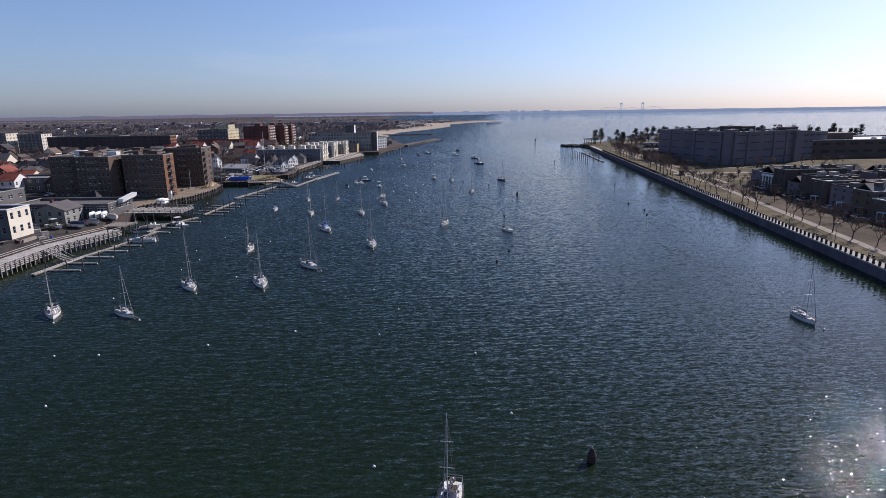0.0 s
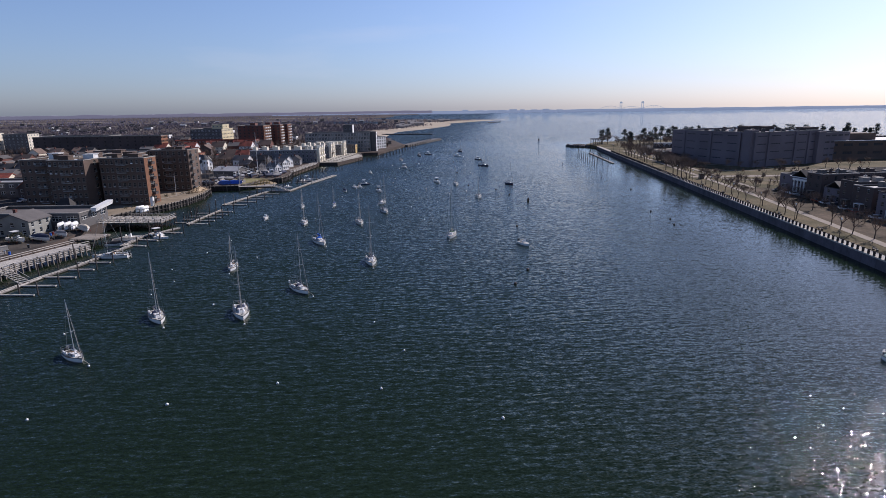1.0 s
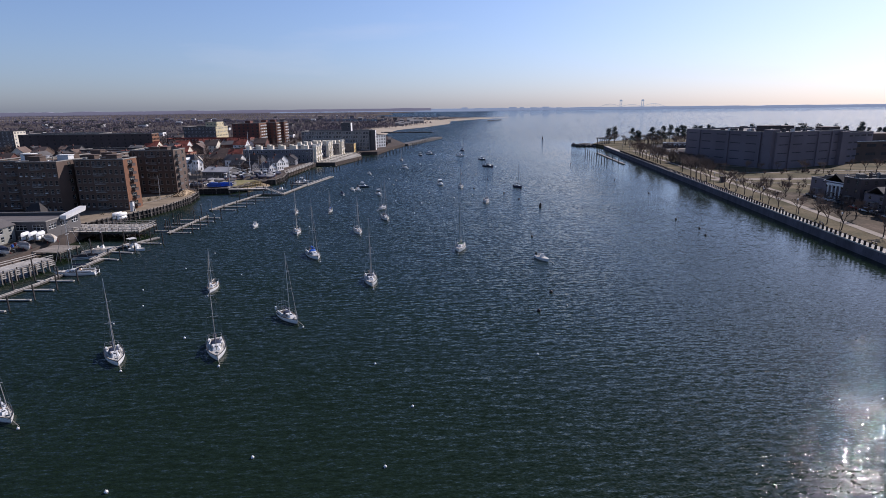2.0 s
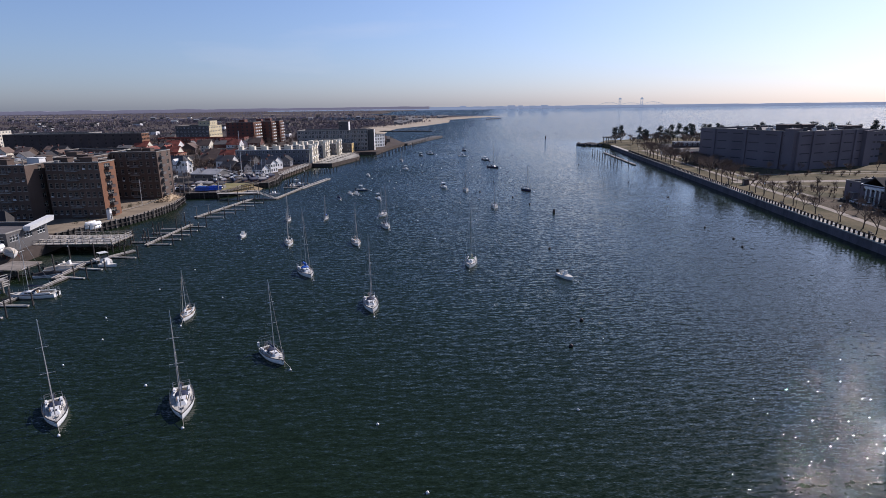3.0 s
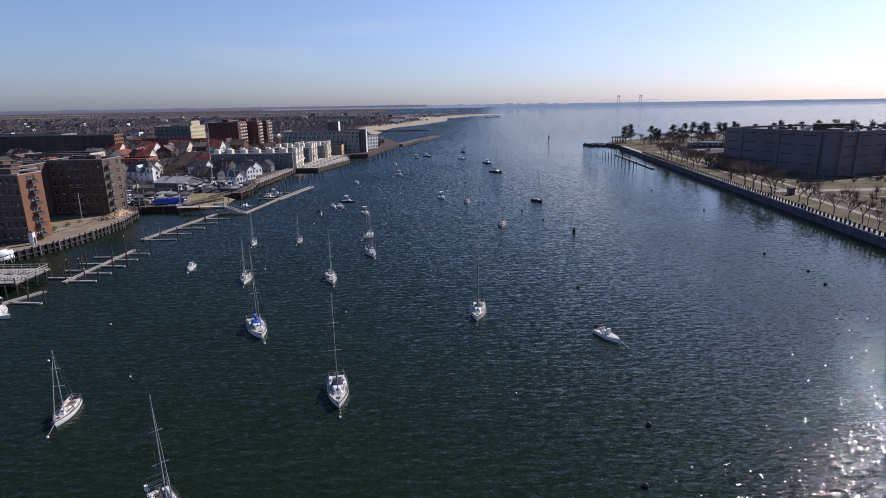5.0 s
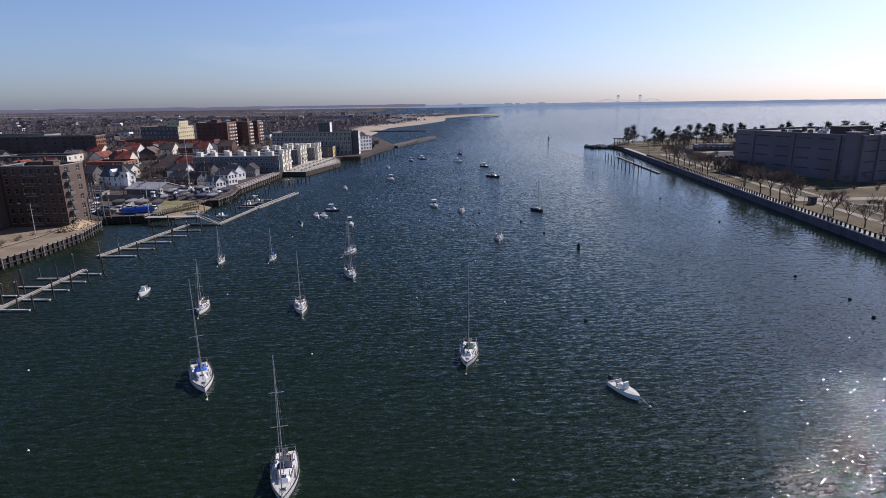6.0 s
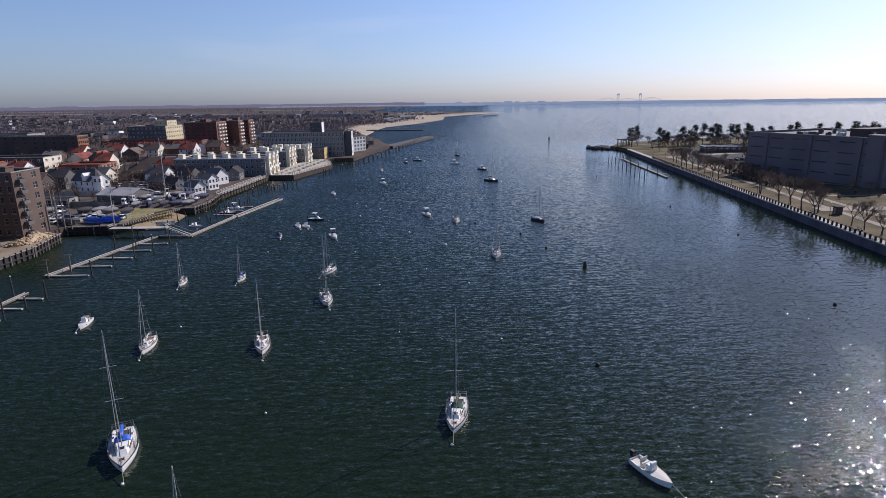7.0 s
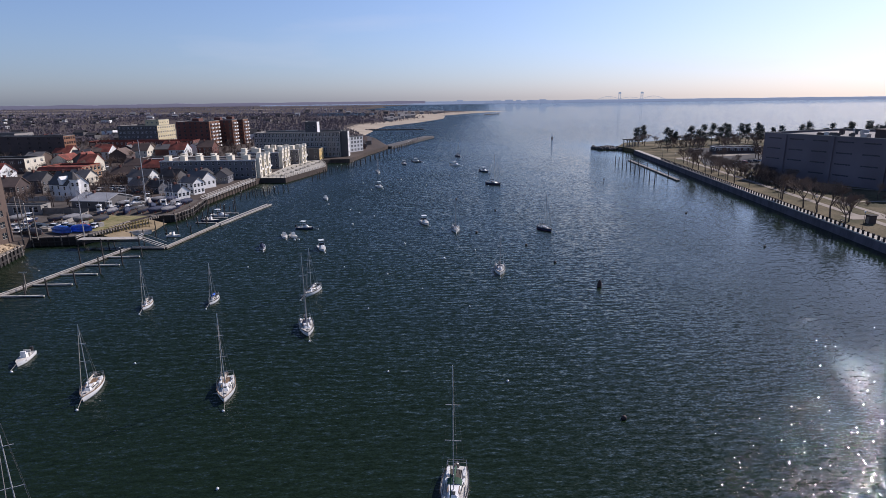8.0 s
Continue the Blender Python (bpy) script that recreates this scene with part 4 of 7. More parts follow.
def house(x, y, w, d, h, rz, wall, roof, label, along="x", win=True, pitch=0.45, category="house", group="", far=False):
    ob = thing("house", label, category, pose(x, y, GROUND, 0, 0, rz), group=group)
    top = h + (d if along == "x" else w) * pitch
    s = Shape()
    for p, turn, W, n in (((0, 0), 0, w, 3), ((w, 0), 90, d, 3), ((w, d), 180, w, 0), ((0, d), 270, d, 0)):
        if not win:
            n = 0
        found = facade(s, p, turn, W, 0, h, n, 2 if n and h > 4.5 else (1 if n else 0), 1.1, 1.4, 0.2)
        if far:
            glazing(ob, found, turn, 1.1, 1.4, WHITE, GLASS, 1)
            found = []
        for q in found:
            window(ob, q.x, q.y, q.z, turn, 1.1, 1.4, WHITE, GLASS, 1, far)
    if along == "x":
        s.add([(0, 0, h), (0, d, h), (0, d / 2, top), (w, 0, h), (w, d, h), (w, d / 2, top)], [(0, 2, 1), (3, 4, 5)])
    else:
        s.add([(0, 0, h), (w, 0, h), (w / 2, 0, top), (0, d, h), (w, d, h), (w / 2, d, top)], [(0, 1, 2), (3, 5, 4)])
    part("wall", s.weld(), wall, ob)
    part("roof", Shape().gable(0, 0, w, d, h, top, along), roof, ob)
    part("chimney", Shape().box(w * 0.3, d * 0.42, h, w * 0.3 + 0.8, d * 0.42 + 0.8, top + 0.9).box(w * 0.3 - 0.1, d * 0.42 - 0.1, top + 0.75, w * 0.3 + 0.9, d * 0.42 + 0.9, top + 0.95), BRICK_RED, ob)
    return ob


house(-134.5, 181, 10, 9.5, 4.6, 0, BOARDS, ROOF_GREY, "grey gabled boathouse by the quay", "y", pitch=0.2)
# White house with a turret behind the boatyard.
ob = house(-158.5, 363.5, 11, 9, 5.0, -24, WHITE, ROOF_GREY, "white wooden house with steep gables and a turret", "x", pitch=0.5)
part("turret", Shape().tube((11.2, 3.2, 0), (11.2, 3.2, 7.2), 2.0, n=8), WHITE, ob)
part("turret_roof", Shape().tube((11.2, 3.2, 7.2), (11.2, 3.2, 10.2), 2.4, 0.05, n=8), ROOF_GREY, ob)
for k in range(3):
    window(ob, 11.2 + 2.02 * math.sin(radians(-10 + 45 * k)), 3.2 - 2.02 * math.cos(radians(-10 + 45 * k)), 5.2, -10 + 45 * k, 0.9, 1.5, WHITE, GLASS, 1)
part("dormer", Shape().box(7, -0.4, 5.2, 9.2, 3, 7.0).add([(6.8, -0.7, 7.0), (9.4, -0.7, 7.0), (8.1, -0.7, 8.4), (6.8, 3.4, 7.0), (9.4, 3.4, 7.0), (8.1, 3.4, 8.4)], [(0, 1, 2), (0, 2, 5, 3), (1, 4, 5, 2)]), WHITE, ob)
house(-132, 335, 14, 13, 3.0, -12, GREY_WALL, ROOF_LIGHT, "long boat shed with a pale grey roof", "x", pitch=0.14)
house(-108, 355, 7, 5.5, 3.0, -28, WHITE, ROOF_GREY, "small white gabled boathouse", "x", pitch=0.4)
house(-107, 365.5, 7.5, 5.5, 4.8, -24, WHITE, ROOF_GREY, "white gabled waterside cottage", "x", pitch=0.35)
house(-112, 382, 10, 7.5, 4.2, -24, WHITE, ROOF_GREY, "white gabled house with grey roof", "x", pitch=0.4)
house(-104, 394, 6, 9, 3.6, 4, BLUEGREY, ROOF_DARK, "dark blue-grey gabled shed", "y", pitch=0.4)
house(-114, 396, 6, 9, 3.4, 4, BLUEGREY, ROOF_DARK, "dark blue-grey gabled shed", "y", pitch=0.4)

structure("quay", Shape().add([(x, y, GROUND + 0.04) for x, y in ((-139, 216), (-119.6, 214.4), (-115.9, 226), (-111.5, 238), (-109.5, 250), (-109.1, 266), (-112.6, 282), (-117, 284.6), (-117.9, 284.6), (-117.9, 275.9), (-136, 275.9), (-136, 245), (-139, 245))], [tuple(range(13))]), QUAY, "sandy paved quay in front of the apartment house", "quay")
structure("yard", Shape().add([(x, y, GROUND + 0.04) for x, y in ((-150, 291.5), (-116, 291.3), (-103.2, 292.8), (-101.2, 297.2), (-100.2, 312), (-97.2, 320.2), (-92, 322.4), (-91.4, 333), (-93, 350), (-150, 350))], [tuple(range(10))]), ASPHALT_OLD, "worn dirty asphalt of the boatyard", "yard")
WHARF = mat("dark_wharf_ground", (0.085, 0.075, 0.066), 0.9, 0.45, 0.25, 3, 0.03, spec=0.1, tint=(0.045, 0.04, 0.036))
structure("wharf", Shape().add([(x, y, GROUND + 0.04) for x, y in ((-150, 118), (-114.4, 120), (-113.4, 150), (-112.4, 171.5), (-113.2, 186), (-113.4, 191.5), (-150, 191.5))], [tuple(range(7))]), WHARF, "dark worn wharf behind the timber pier", "wharf")
structure("avenue", Shape().add([(x, y, GROUND + 0.03) for x, y in ((-190, 100), (-178, 100), (-178, 300), (-186, 405), (-176, 560), (-188, 560), (-198, 405), (-190, 300))], [tuple(range(8))]), ASPHALT, "dark asphalt avenue behind the waterfront", "road")


def planter(x, y, rz, n):
    ob = thing("shrub", "low brown-green shrub on the quay", "shrub", pose(x, y, GROUND + 0.03, 0, 0, rz), group="quay shrubs")
    rng, s = random.Random(n), Shape()
    for _ in range(160):
        d = Vector((rng.gauss(0, 0.45), rng.gauss(0, 0.45), abs(rng.gauss(0.35, 0.3))))
        e, f = Vector((rng.uniform(-1, 1), rng.uniform(-1, 1), rng.uniform(0, 1))) * 0.22, Vector((rng.uniform(-1, 1), rng.uniform(-1, 1), 0)) * 0.1
        s.add([d - f, d + f, d + e], [(0, 1, 2)])
    part("stems", Shape().tube((0, 0, 0), (0.1, 0, 0.5), 0.06, 0.03, 5), BARK, ob)
    tagged(part("foliage", s, SHRUB, ob), kind="stuff")


for k in range(16):
    planter(-122.8 + (k % 2) * 1.5 + (k > 11) * 4, 229 + k * 3.2, k * 40, k)
for k in range(12):
    planter(-128 + k * 1.1, 176 + (k % 3), k * 40, 40 + k)

# Sheds and stores along the far wharf.
for k, (x, y, w, d, h, wl, rf) in enumerate(((-78, 556, 12, 9, 4, BRICK, ROOF_BROWN), (-66, 572, 9, 8, 3.4, BRICK_RED, ROOF_GREY), (-72, 590, 14, 9, 4.2, WOOD, ROOF_BROWN), (-84, 572, 9, 9, 4.4, BRICK_DARK, ROOF_DARK), (-66, 612, 9, 8, 3.2, WOOD, ROOF_GREY), (-80, 608, 11, 9, 4, BRICK, ROOF_BROWN))):
    house(x, y, w, d, h, 8, wl, rf, "low brown wharf shed on the far quay", "x", k < 2, 0.3, group="wharf sheds", far=True)


# ---- docks, piers, piles ----
def pile(x, y, z, r=0.17):
    ob = thing("mooring_pile", "dark timber mooring pile standing in the water", "pile", pose(x, y, 0), group="mooring piles")
    part("shaft", Shape().tube((0, 0, -3), (random.uniform(-0.1, 0.1), random.uniform(-0.1, 0.1), z), r, r * 0.85, 7), PILE, ob)
    part("cap", Shape().tube((0, 0, z - 0.02), (0, 0, z + 0.12), r * 0.95, r * 0.4, 7), GEL if random.random() < 0.25 else PILE, ob)


def dock(label, points, width, fingers, material=None, finger_width=0.5):
    """A floating walkway along points, with fingers (x0, y0, x1, y1) and piles at their ends."""
    ob = thing("floating_dock", label, "dock", group="floating docks")
    width *= 0.68
    for (a, b), (c, d) in zip(points, points[1:]):
        v = Vector((c - a, d - b, 0))
        n = int(v.length / 4) + 1
        w = Vector((-v.y, v.x, 0)).normalized() * width / 2
        for i in range(n):
            p, q = Vector((a, b, 0)) + v * (i / n), Vector((a, b, 0)) + v * ((i + 0.985) / n)
            s = Shape().add([(*(p - w).xy, 0.12), (*(q - w).xy, 0.12), (*(q + w).xy, 0.12), (*(p + w).xy, 0.12), (*(p - w).xy, 0.5), (*(q - w).xy, 0.5), (*(q + w).xy, 0.5), (*(p + w).xy, 0.5)], [(0, 1, 2, 3), (7, 6, 5, 4), (0, 4, 5, 1), (1, 5, 6, 2), (2, 6, 7, 3), (3, 7, 4, 0)])
            part("deck_panel", s, material or WOOD_DARK, ob)
        p, q = Vector((a, b, 0)), Vector((c, d, 0))
        part("float", Shape().tube((*p.xy, 0.02), (*q.xy, 0.02), width * 0.3, n=6), BLACK, ob)
        for side in (-1, 1):
            e0, e1, o = p + w * side * 0.86, q + w * side * 0.86, w * 0.14
            part("edge_board", Shape().add([(*(e0 - o).xy, 0.3), (*(e1 - o).xy, 0.3), (*(e1 + o).xy, 0.3), (*(e0 + o).xy, 0.3), (*(e0 - o).xy, 0.62), (*(e1 - o).xy, 0.62), (*(e1 + o).xy, 0.62), (*(e0 + o).xy, 0.62)], [(0, 1, 2, 3), (7, 6, 5, 4), (0, 4, 5, 1), (1, 5, 6, 2), (2, 6, 7, 3), (3, 7, 4, 0)]), WOOD_PALE, ob)
    for a, b, c, d in fingers:
        v = Vector((c - a, d - b, 0))
        w = Vector((-v.y, v.x, 0)).normalized() * finger_width / 2
        p, q = Vector((a, b, 0)), Vector((c, d, 0))
        s = Shape().add([(*(p - w).xy, 0.1), (*(q - w).xy, 0.1), (*(q + w).xy, 0.1), (*(p + w).xy, 0.1), (*(p - w).xy, 0.38), (*(q - w).xy, 0.38), (*(q + w).xy, 0.38), (*(p + w).xy, 0.38)], [(0, 1, 2, 3), (7, 6, 5, 4), (0, 4, 5, 1), (1, 5, 6, 2), (2, 6, 7, 3), (3, 7, 4, 0)])
        part("finger", s, WOOD_PALE, ob)
        pile(c + 0.3, d + 0.7, random.uniform(2.4, 4.4))
        if random.random() < 0.75:
            pile(a - 1.2, b + 1.0, random.uniform(3.2, 5.2))
        if random.random() < 0.4:
            pile((a + c) / 2, (b + d) / 2 + 1.1, random.uniform(2.2, 3.6))
    return ob


def pier(label, x0, y0, x1, y1, z, rz, step=3.0, rail=True, kind_mat=None, boards=False):
    """A fixed timber pier: planks on stringers, bents of piles, and a rail."""
    ob = thing("timber_pier", label, "pier", pose(x0, y0, 0, 0, 0, rz), group="timber piers")
    w, d = x1 - x0, y1 - y0
    n = min(90, int(d / 0.55))
    plank = Shape().box(0, 0, 0, w, d / n - 0.05, 0.09).mesh("plank", kind_mat or WOOD_PALE)
    for i in range(n):
        part("plank", plank, None, ob).matrix_basis = pose(random.uniform(-0.05, 0.05), i * d / n, z - 0.09 + random.uniform(0, 0.02), 0, 0, 0)
    for x in (0.15, w / 2 - 0.12, w - 0.4):
        part("stringer", Shape().box(x, 0, z - 0.42, x + 0.25, d, z - 0.1), WOOD, ob)
    for i in range(int(d / step) + 1):
        y = min(i * step + 0.2, d - 0.2)
        part("bent", Shape().box(-0.2, y - 0.15, z - 0.75, w + 0.2, y + 0.15, z - 0.42), PILE, ob)
        for x in (0.1, w / 2, w - 0.1):
            part("support", Shape().tube((x, y, -3), (x, y, z - 0.4 if x == w / 2 else z + (0.5 if rail else 0.1)), 0.16, 0.14, 6), PILE, ob)
    if boards:
        for h in (-0.5, -0.95, -1.4):
            part("fender_board", Shape().box(w + 0.02, 0, z + h, w + 0.16, d, z + h + 0.26), WOOD_PALE, ob)
        for i in range(int(d / 1.6)):
            part("fender_post", Shape().box(w + 0.16, i * 1.6 + 0.2, -1.2, w + 0.36, i * 1.6 + 0.42, z + 0.1), WOOD, ob)
    if rail:
        for x in (0.0, w):
            for h in (0.45, 0.95):
                part("rail", Shape().box(x - 0.05, 0, z + h, x + 0.05, d, z + h + 0.14), WOOD_PALE, ob)
    return ob


dock("grey floating dock with pale timber fingers", [(-98.4, 128.5), (-97, 145), (-94.6, 156), (-92.8, 177)], 1.3, [(-97.6 + 0.17 * k, 132.8 + 6.5 * k, -89.6 + 0.3 * k, 132.6 + 6.5 * k) for k in range(5)])
dock("grey floating dock with short fingers and moored boats", [(-95.2, 176), (-95.6, 189), (-90, 201)], 1.5, [(-95.4, 178, -88.5, 176.5), (-95.5, 185, -88.5, 183.5), (-94, 191, -101, 190), (-93, 195, -86, 194)])
dock("narrow floating dock with cross fingers and piles", [(-90, 207), (-89.1, 235)], 1.2, [(-89.7 + 0.15 * k, 208.4 + 5.9 * k, -83.6, 208.2 + 5.9 * k) for k in range(5)] + [(-90.2 + 0.15 * k, 210.8 + 5.9 * k, -96.2, 211 + 5.9 * k) for k in range(4)])
dock("long floating dock with pale timber fingers", [(-93, 247), (-86, 286.4)], 1.7, [(-92.8 + 1.25 * k, 247.6 + 7.4 * k, -83.6 + 1.1 * k, 247.6 + 7.5 * k) for k in range(5)])
dock("long floating breakwater dock off the boatyard", [(-86, 286.4), (-76.3, 285.6), (-72.8, 314.4)], 1.7, [], WOOD)
dock("wide pale pontoon off the boatyard", [(-72.8, 314.4), (-70, 331), (-66.6, 350)], 3.0, [(-74.6, 318, -82, 319), (-74, 326, -81.5, 327), (-73, 334, -80, 335)], WOOD_PALE)
dock("floating dock along the sea wall", [(111.4, 400), (117.6, 489)], 2.2, [], WOOD)
for k in range(10):
    pile(100.6 + k * 0.62, 400.5 + k * 8.8, 4.2, 0.24)
    if k % 2:
        pile(110.3 + k * 0.62, 402 + k * 8.8, 3.2, 0.2)
for k in range(12):
    pile(-84 + k * 1.4, 362 + k * 2.0 + (k % 3), 2.6)
for k in range(10):
    pile(-84.5 + k * 1.7, 372 + k * 2.0 - (k % 2) * 1.5, 2.4)
for k in range(16):
    pile(-64.5 + k * 0.85, 418 + k * 4.2 + (k % 2) * 3, random.uniform(2.6, 3.6), 0.2)
for k in range(22):
    pile(-52 + k * 0.9 + (k % 2) * 2, 478 + k * 5.5, random.uniform(2.8, 3.8), 0.22)
for k in range(14):
    pile(-35 + k * 1.3, 575 + k * 9, random.uniform(2.8, 4), 0.25)

for k in range(24):
    pile(-91 + (k % 6) * 2.7 + random.uniform(-0.5, 0.5), 297 + (k // 6) * 13 + (k % 6) * 1.5, random.uniform(2.0, 3.2))
pier("bleached timber pier with rails on dark piles", -111.2, 118, -105.6, 150, 2.6, 0, boards=True)
pier("bleached timber pier with rails on dark piles", -111.0, 150.4, -105.6, 171.5, 2.6, -17, boards=True)
pier("bleached timber pier on dark piles beside the restaurant", -119, 200.5, -95.5, 211.5, 2.5, 0, rail=False)
pier("short timber landing on dark piles beside the wharf", -110.5, 176.5, -102.8, 184, 2.5, -6, rail=False, kind_mat=WOOD)
pier("timber boardwalk with rails on dark piles", -101, 287, -84, 290, 2.6, 0)
pier("narrow timber landing along the quay", -93.5, 352, -91.2, 404, 2.5, -3.3)


def gangway(x0, y0, z0, x1, y1, z1):
    v = Vector((x1 - x0, y1 - y0, z1 - z0))
    ob = thing("gangway", "pale slatted gangway sloping from the pier to the dock", "gangway", pose(x0, y0, z0, 0, 0, math.degrees(math.atan2(-v.x, v.y))), group="gangways")
    L = math.hypot(v.x, v.y)
    for x in (-1.1, 1.0):
        part("beam", Shape().add([(x, 0, -0.15), (x + 0.1, 0, -0.15), (x + 0.1, L, v.z - 0.15), (x, L, v.z - 0.15), (x, 0, 0.05), (x + 0.1, 0, 0.05), (x + 0.1, L, v.z + 0.05), (x, L, v.z + 0.05)], [(3, 2, 1, 0), (4, 5, 6, 7), (0, 1, 5, 4), (1, 2, 6, 5), (2, 3, 7, 6), (3, 0, 4, 7)]), WOOD_PALE, ob)
        part("rail", Shape().tube((x + 0.05, 0, 1.0), (x + 0.05, L, v.z + 1.0), 0.05, n=5), WOOD_PALE, ob)
    n = int(L / 0.9)
    for i in range(n):
        f = (i + 0.5) / n
        part("slat", Shape().box(-1.15, f * L - 0.2, f * v.z + 0.04, 1.15, f * L + 0.2, f * v.z + 0.1), WOOD_PALE, ob)


gangway(-105, 144.5, 2.6, -97.2, 140.5, 0.6)
gangway(-84, 288.4, 2.6, -76.8, 286.4, 0.6)

# Timber bulkheads along the quays.
def bulkhead(points, z, label):
    ob = thing("bulkhead", label, "bulkhead", kind="structure")
    for (a, b), (c, d) in zip(points, points[1:]):
        L = math.hypot(c - a, d - b)
        s = Shape().box(0, -0.15, -3, L, 0.15, z - 0.22)
        # The wall's colour stands for the shadow behind the piles.
        part("wall", s, SHADED_TIMBER, ob).matrix_basis = pose(a, b, 0, 0, 0, math.degrees(math.atan2(d - b, c - a)))
        part("cap", Shape().box(0, -0.35, z - 0.22, L, 0.35, z + 0.06), WOOD, ob).matrix_basis = pose(a, b, 0, 0, 0, math.degrees(math.atan2(d - b, c - a)))
        part("waler", Shape().box(0, -0.42, 0.9, L, -0.1, 1.2), PILE, ob).matrix_basis = pose(a, b, 0, 0, 0, math.degrees(math.atan2(d - b, c - a)))
        for i in range(int(L / 1.9) + 1):
            f = min(1, i * 1.9 / L)
            part("fender", Shape().tube((0, 0, -3), (0, 0, z - 0.1 + random.uniform(0, 0.5)), 0.22, 0.19, 6), PILE if i % 4 else WOOD, ob).matrix_basis = pose(a + (c - a) * f + 0.35, b + (d - b) * f - 0.1, 0, 0, 0, 0)


bulkhead([(-119.6, 214.2), (-115.7, 226), (-111.2, 238), (-109.2, 250), (-108.7, 266), (-112.2, 282)], 2.6, "weathered timber bulkhead along the apartment quay")
bulkhead([(-116, 290.8), (-102.8, 292.2), (-100.7, 297), (-99.7, 312)], 2.5, "dark timber bulkhead of the boatyard")
bulkhead([(-97, 319.7), (-90, 321.7), (-88.7, 333), (-91.7, 352)], 2.5, "dark timber bulkhead of the boatyard basin")
s = Shape().add([(-100.2, 296, 2.0), (-99.2, 312, 2.0), (-97, 319.2, 1.6), (-94, 297.5, -0.4), (-88.6, 308, -0.4), (-90, 319, -0.4)], [(0, 3, 4, 1), (1, 4, 5, 2)])
structure("shore", s, mat("muddy_sand", (0.3, 0.235, 0.15), 0.9, 0.35, 0.3, 2.5, 0.05, spec=0.12), "muddy sand slope below the boatyard lawn", "shore")
structure("lawn", Shape().prism([(-107, 297.4), (-101.9, 298.2), (-100.6, 312), (-97.8, 319.8), (-112, 322), (-114.5, 311)], GROUND - 0.3, GROUND + 0.1), mat("tan_yard_grass", (0.3, 0.25, 0.14), 0.95, 0.4, 0.35, 3, 0.05, tint=(0.15, 0.15, 0.06), spec=0.12), "patchy tan and green yard lawn by the slipway", "lawn")
ob = thing("timber_railing", "lichened yellow-brown timber railing above the slipway", "railing", kind="structure")
LICHEN = mat("lichened_timber", (0.36, 0.28, 0.11), 0.9, 0.35, 0.6, 6, 0.02)
for k in range(15):
    x, y = -99.4 + k * 0.42, 296.4 + k * 1.1
    part("post", Shape().box(-0.14, -0.14, -0.4, 0.14, 0.14, 3.4), LICHEN, ob).matrix_basis = pose(x, y, 0.0, 0, 0, 20)
for z in (2.6, 3.2):
    part("rail", Shape().tube((-99.4, 296.4, z), (-93.5, 311.8, z), 0.1, n=4), LICHEN, ob)
s = Shape()
for k in range(26):
    s.box(-100.6 + k * 0.25, 292 + k * 1.0, 2.4, -99.2 + k * 0.25, 292.5 + k * 1.0, 3.0)
structure("timber_stack", s, WOOD, "rows of old timber sleepers along the slipway", "timber", kind="stuff")


# ---- boats ----
def hull_shape(L, B, F, stern=0.72, sharp=2.2):
    n, rows = 12, []
    for i in range(n + 1):
        s = i / n
        w = B / 2 * (1 - (1 - stern) * ((0.42 - s) / 0.42) ** 2) if s < 0.42 else B / 2 * max(0.015, 1 - ((s - 0.42) / 0.58) ** sharp)
        zs = F * (0.95 + 0.28 * max(0, s - 0.35) ** 1.5 * 2)
        y = -L / 2 + L * s
        rake = 0.05 * L * s**4
        rows.append([(w, y + rake, zs), (w * 0.99, y + rake * 0.7, zs * 0.55), (w * 0.9, y + rake * 0.2, 0.04), (w * 0.6, y - rake * 0.6, -0.3), (0, y - rake, -0.42)])
    return rows


def hull_mesh(rows, lo=0, hi=5):
    s, m = Shape(), len(rows[0])
    for side in (1, -1):
        vs = [(side * x, y, z) for r in rows for x, y, z in r]
        fs = []
        for i in range(len(rows) - 1):
            for j in range(m - 1):
                a, b, c, d = i * m + j, i * m + j + 1, (i + 1) * m + j + 1, (i + 1) * m + j
                fs.append((a, b, c, d)[:: -side])
        s.add(vs, fs)
    t = rows[0]
    s.add(t + [(-x, y, z) for x, y, z in t[::-1]], [tuple(range(2 * m))])
    return s


def deck_mesh(rows, drop=0.03, s0=0.0, s1=1.0, camber=0.07):
    s, n = Shape(), len(rows) - 1
    ks = [i for i in range(n + 1) if s0 - 1e-6 <= i / n <= s1 + 1e-6]
    vs = []
    for i in ks:
        x, y, z = rows[i][0]
        vs += [(-x * 0.97, y, z - drop), (0, y, z - drop + camber * min(1, x)), (x * 0.97, y, z - drop)]
    for k in range(len(ks) - 1):
        a = 3 * k
        s.add([vs[a], vs[a + 1], vs[a + 4], vs[a + 3]], [(0, 1, 2, 3)])
        s.add([vs[a + 1], vs[a + 2], vs[a + 5], vs[a + 4]], [(0, 1, 2, 3)])
    return s


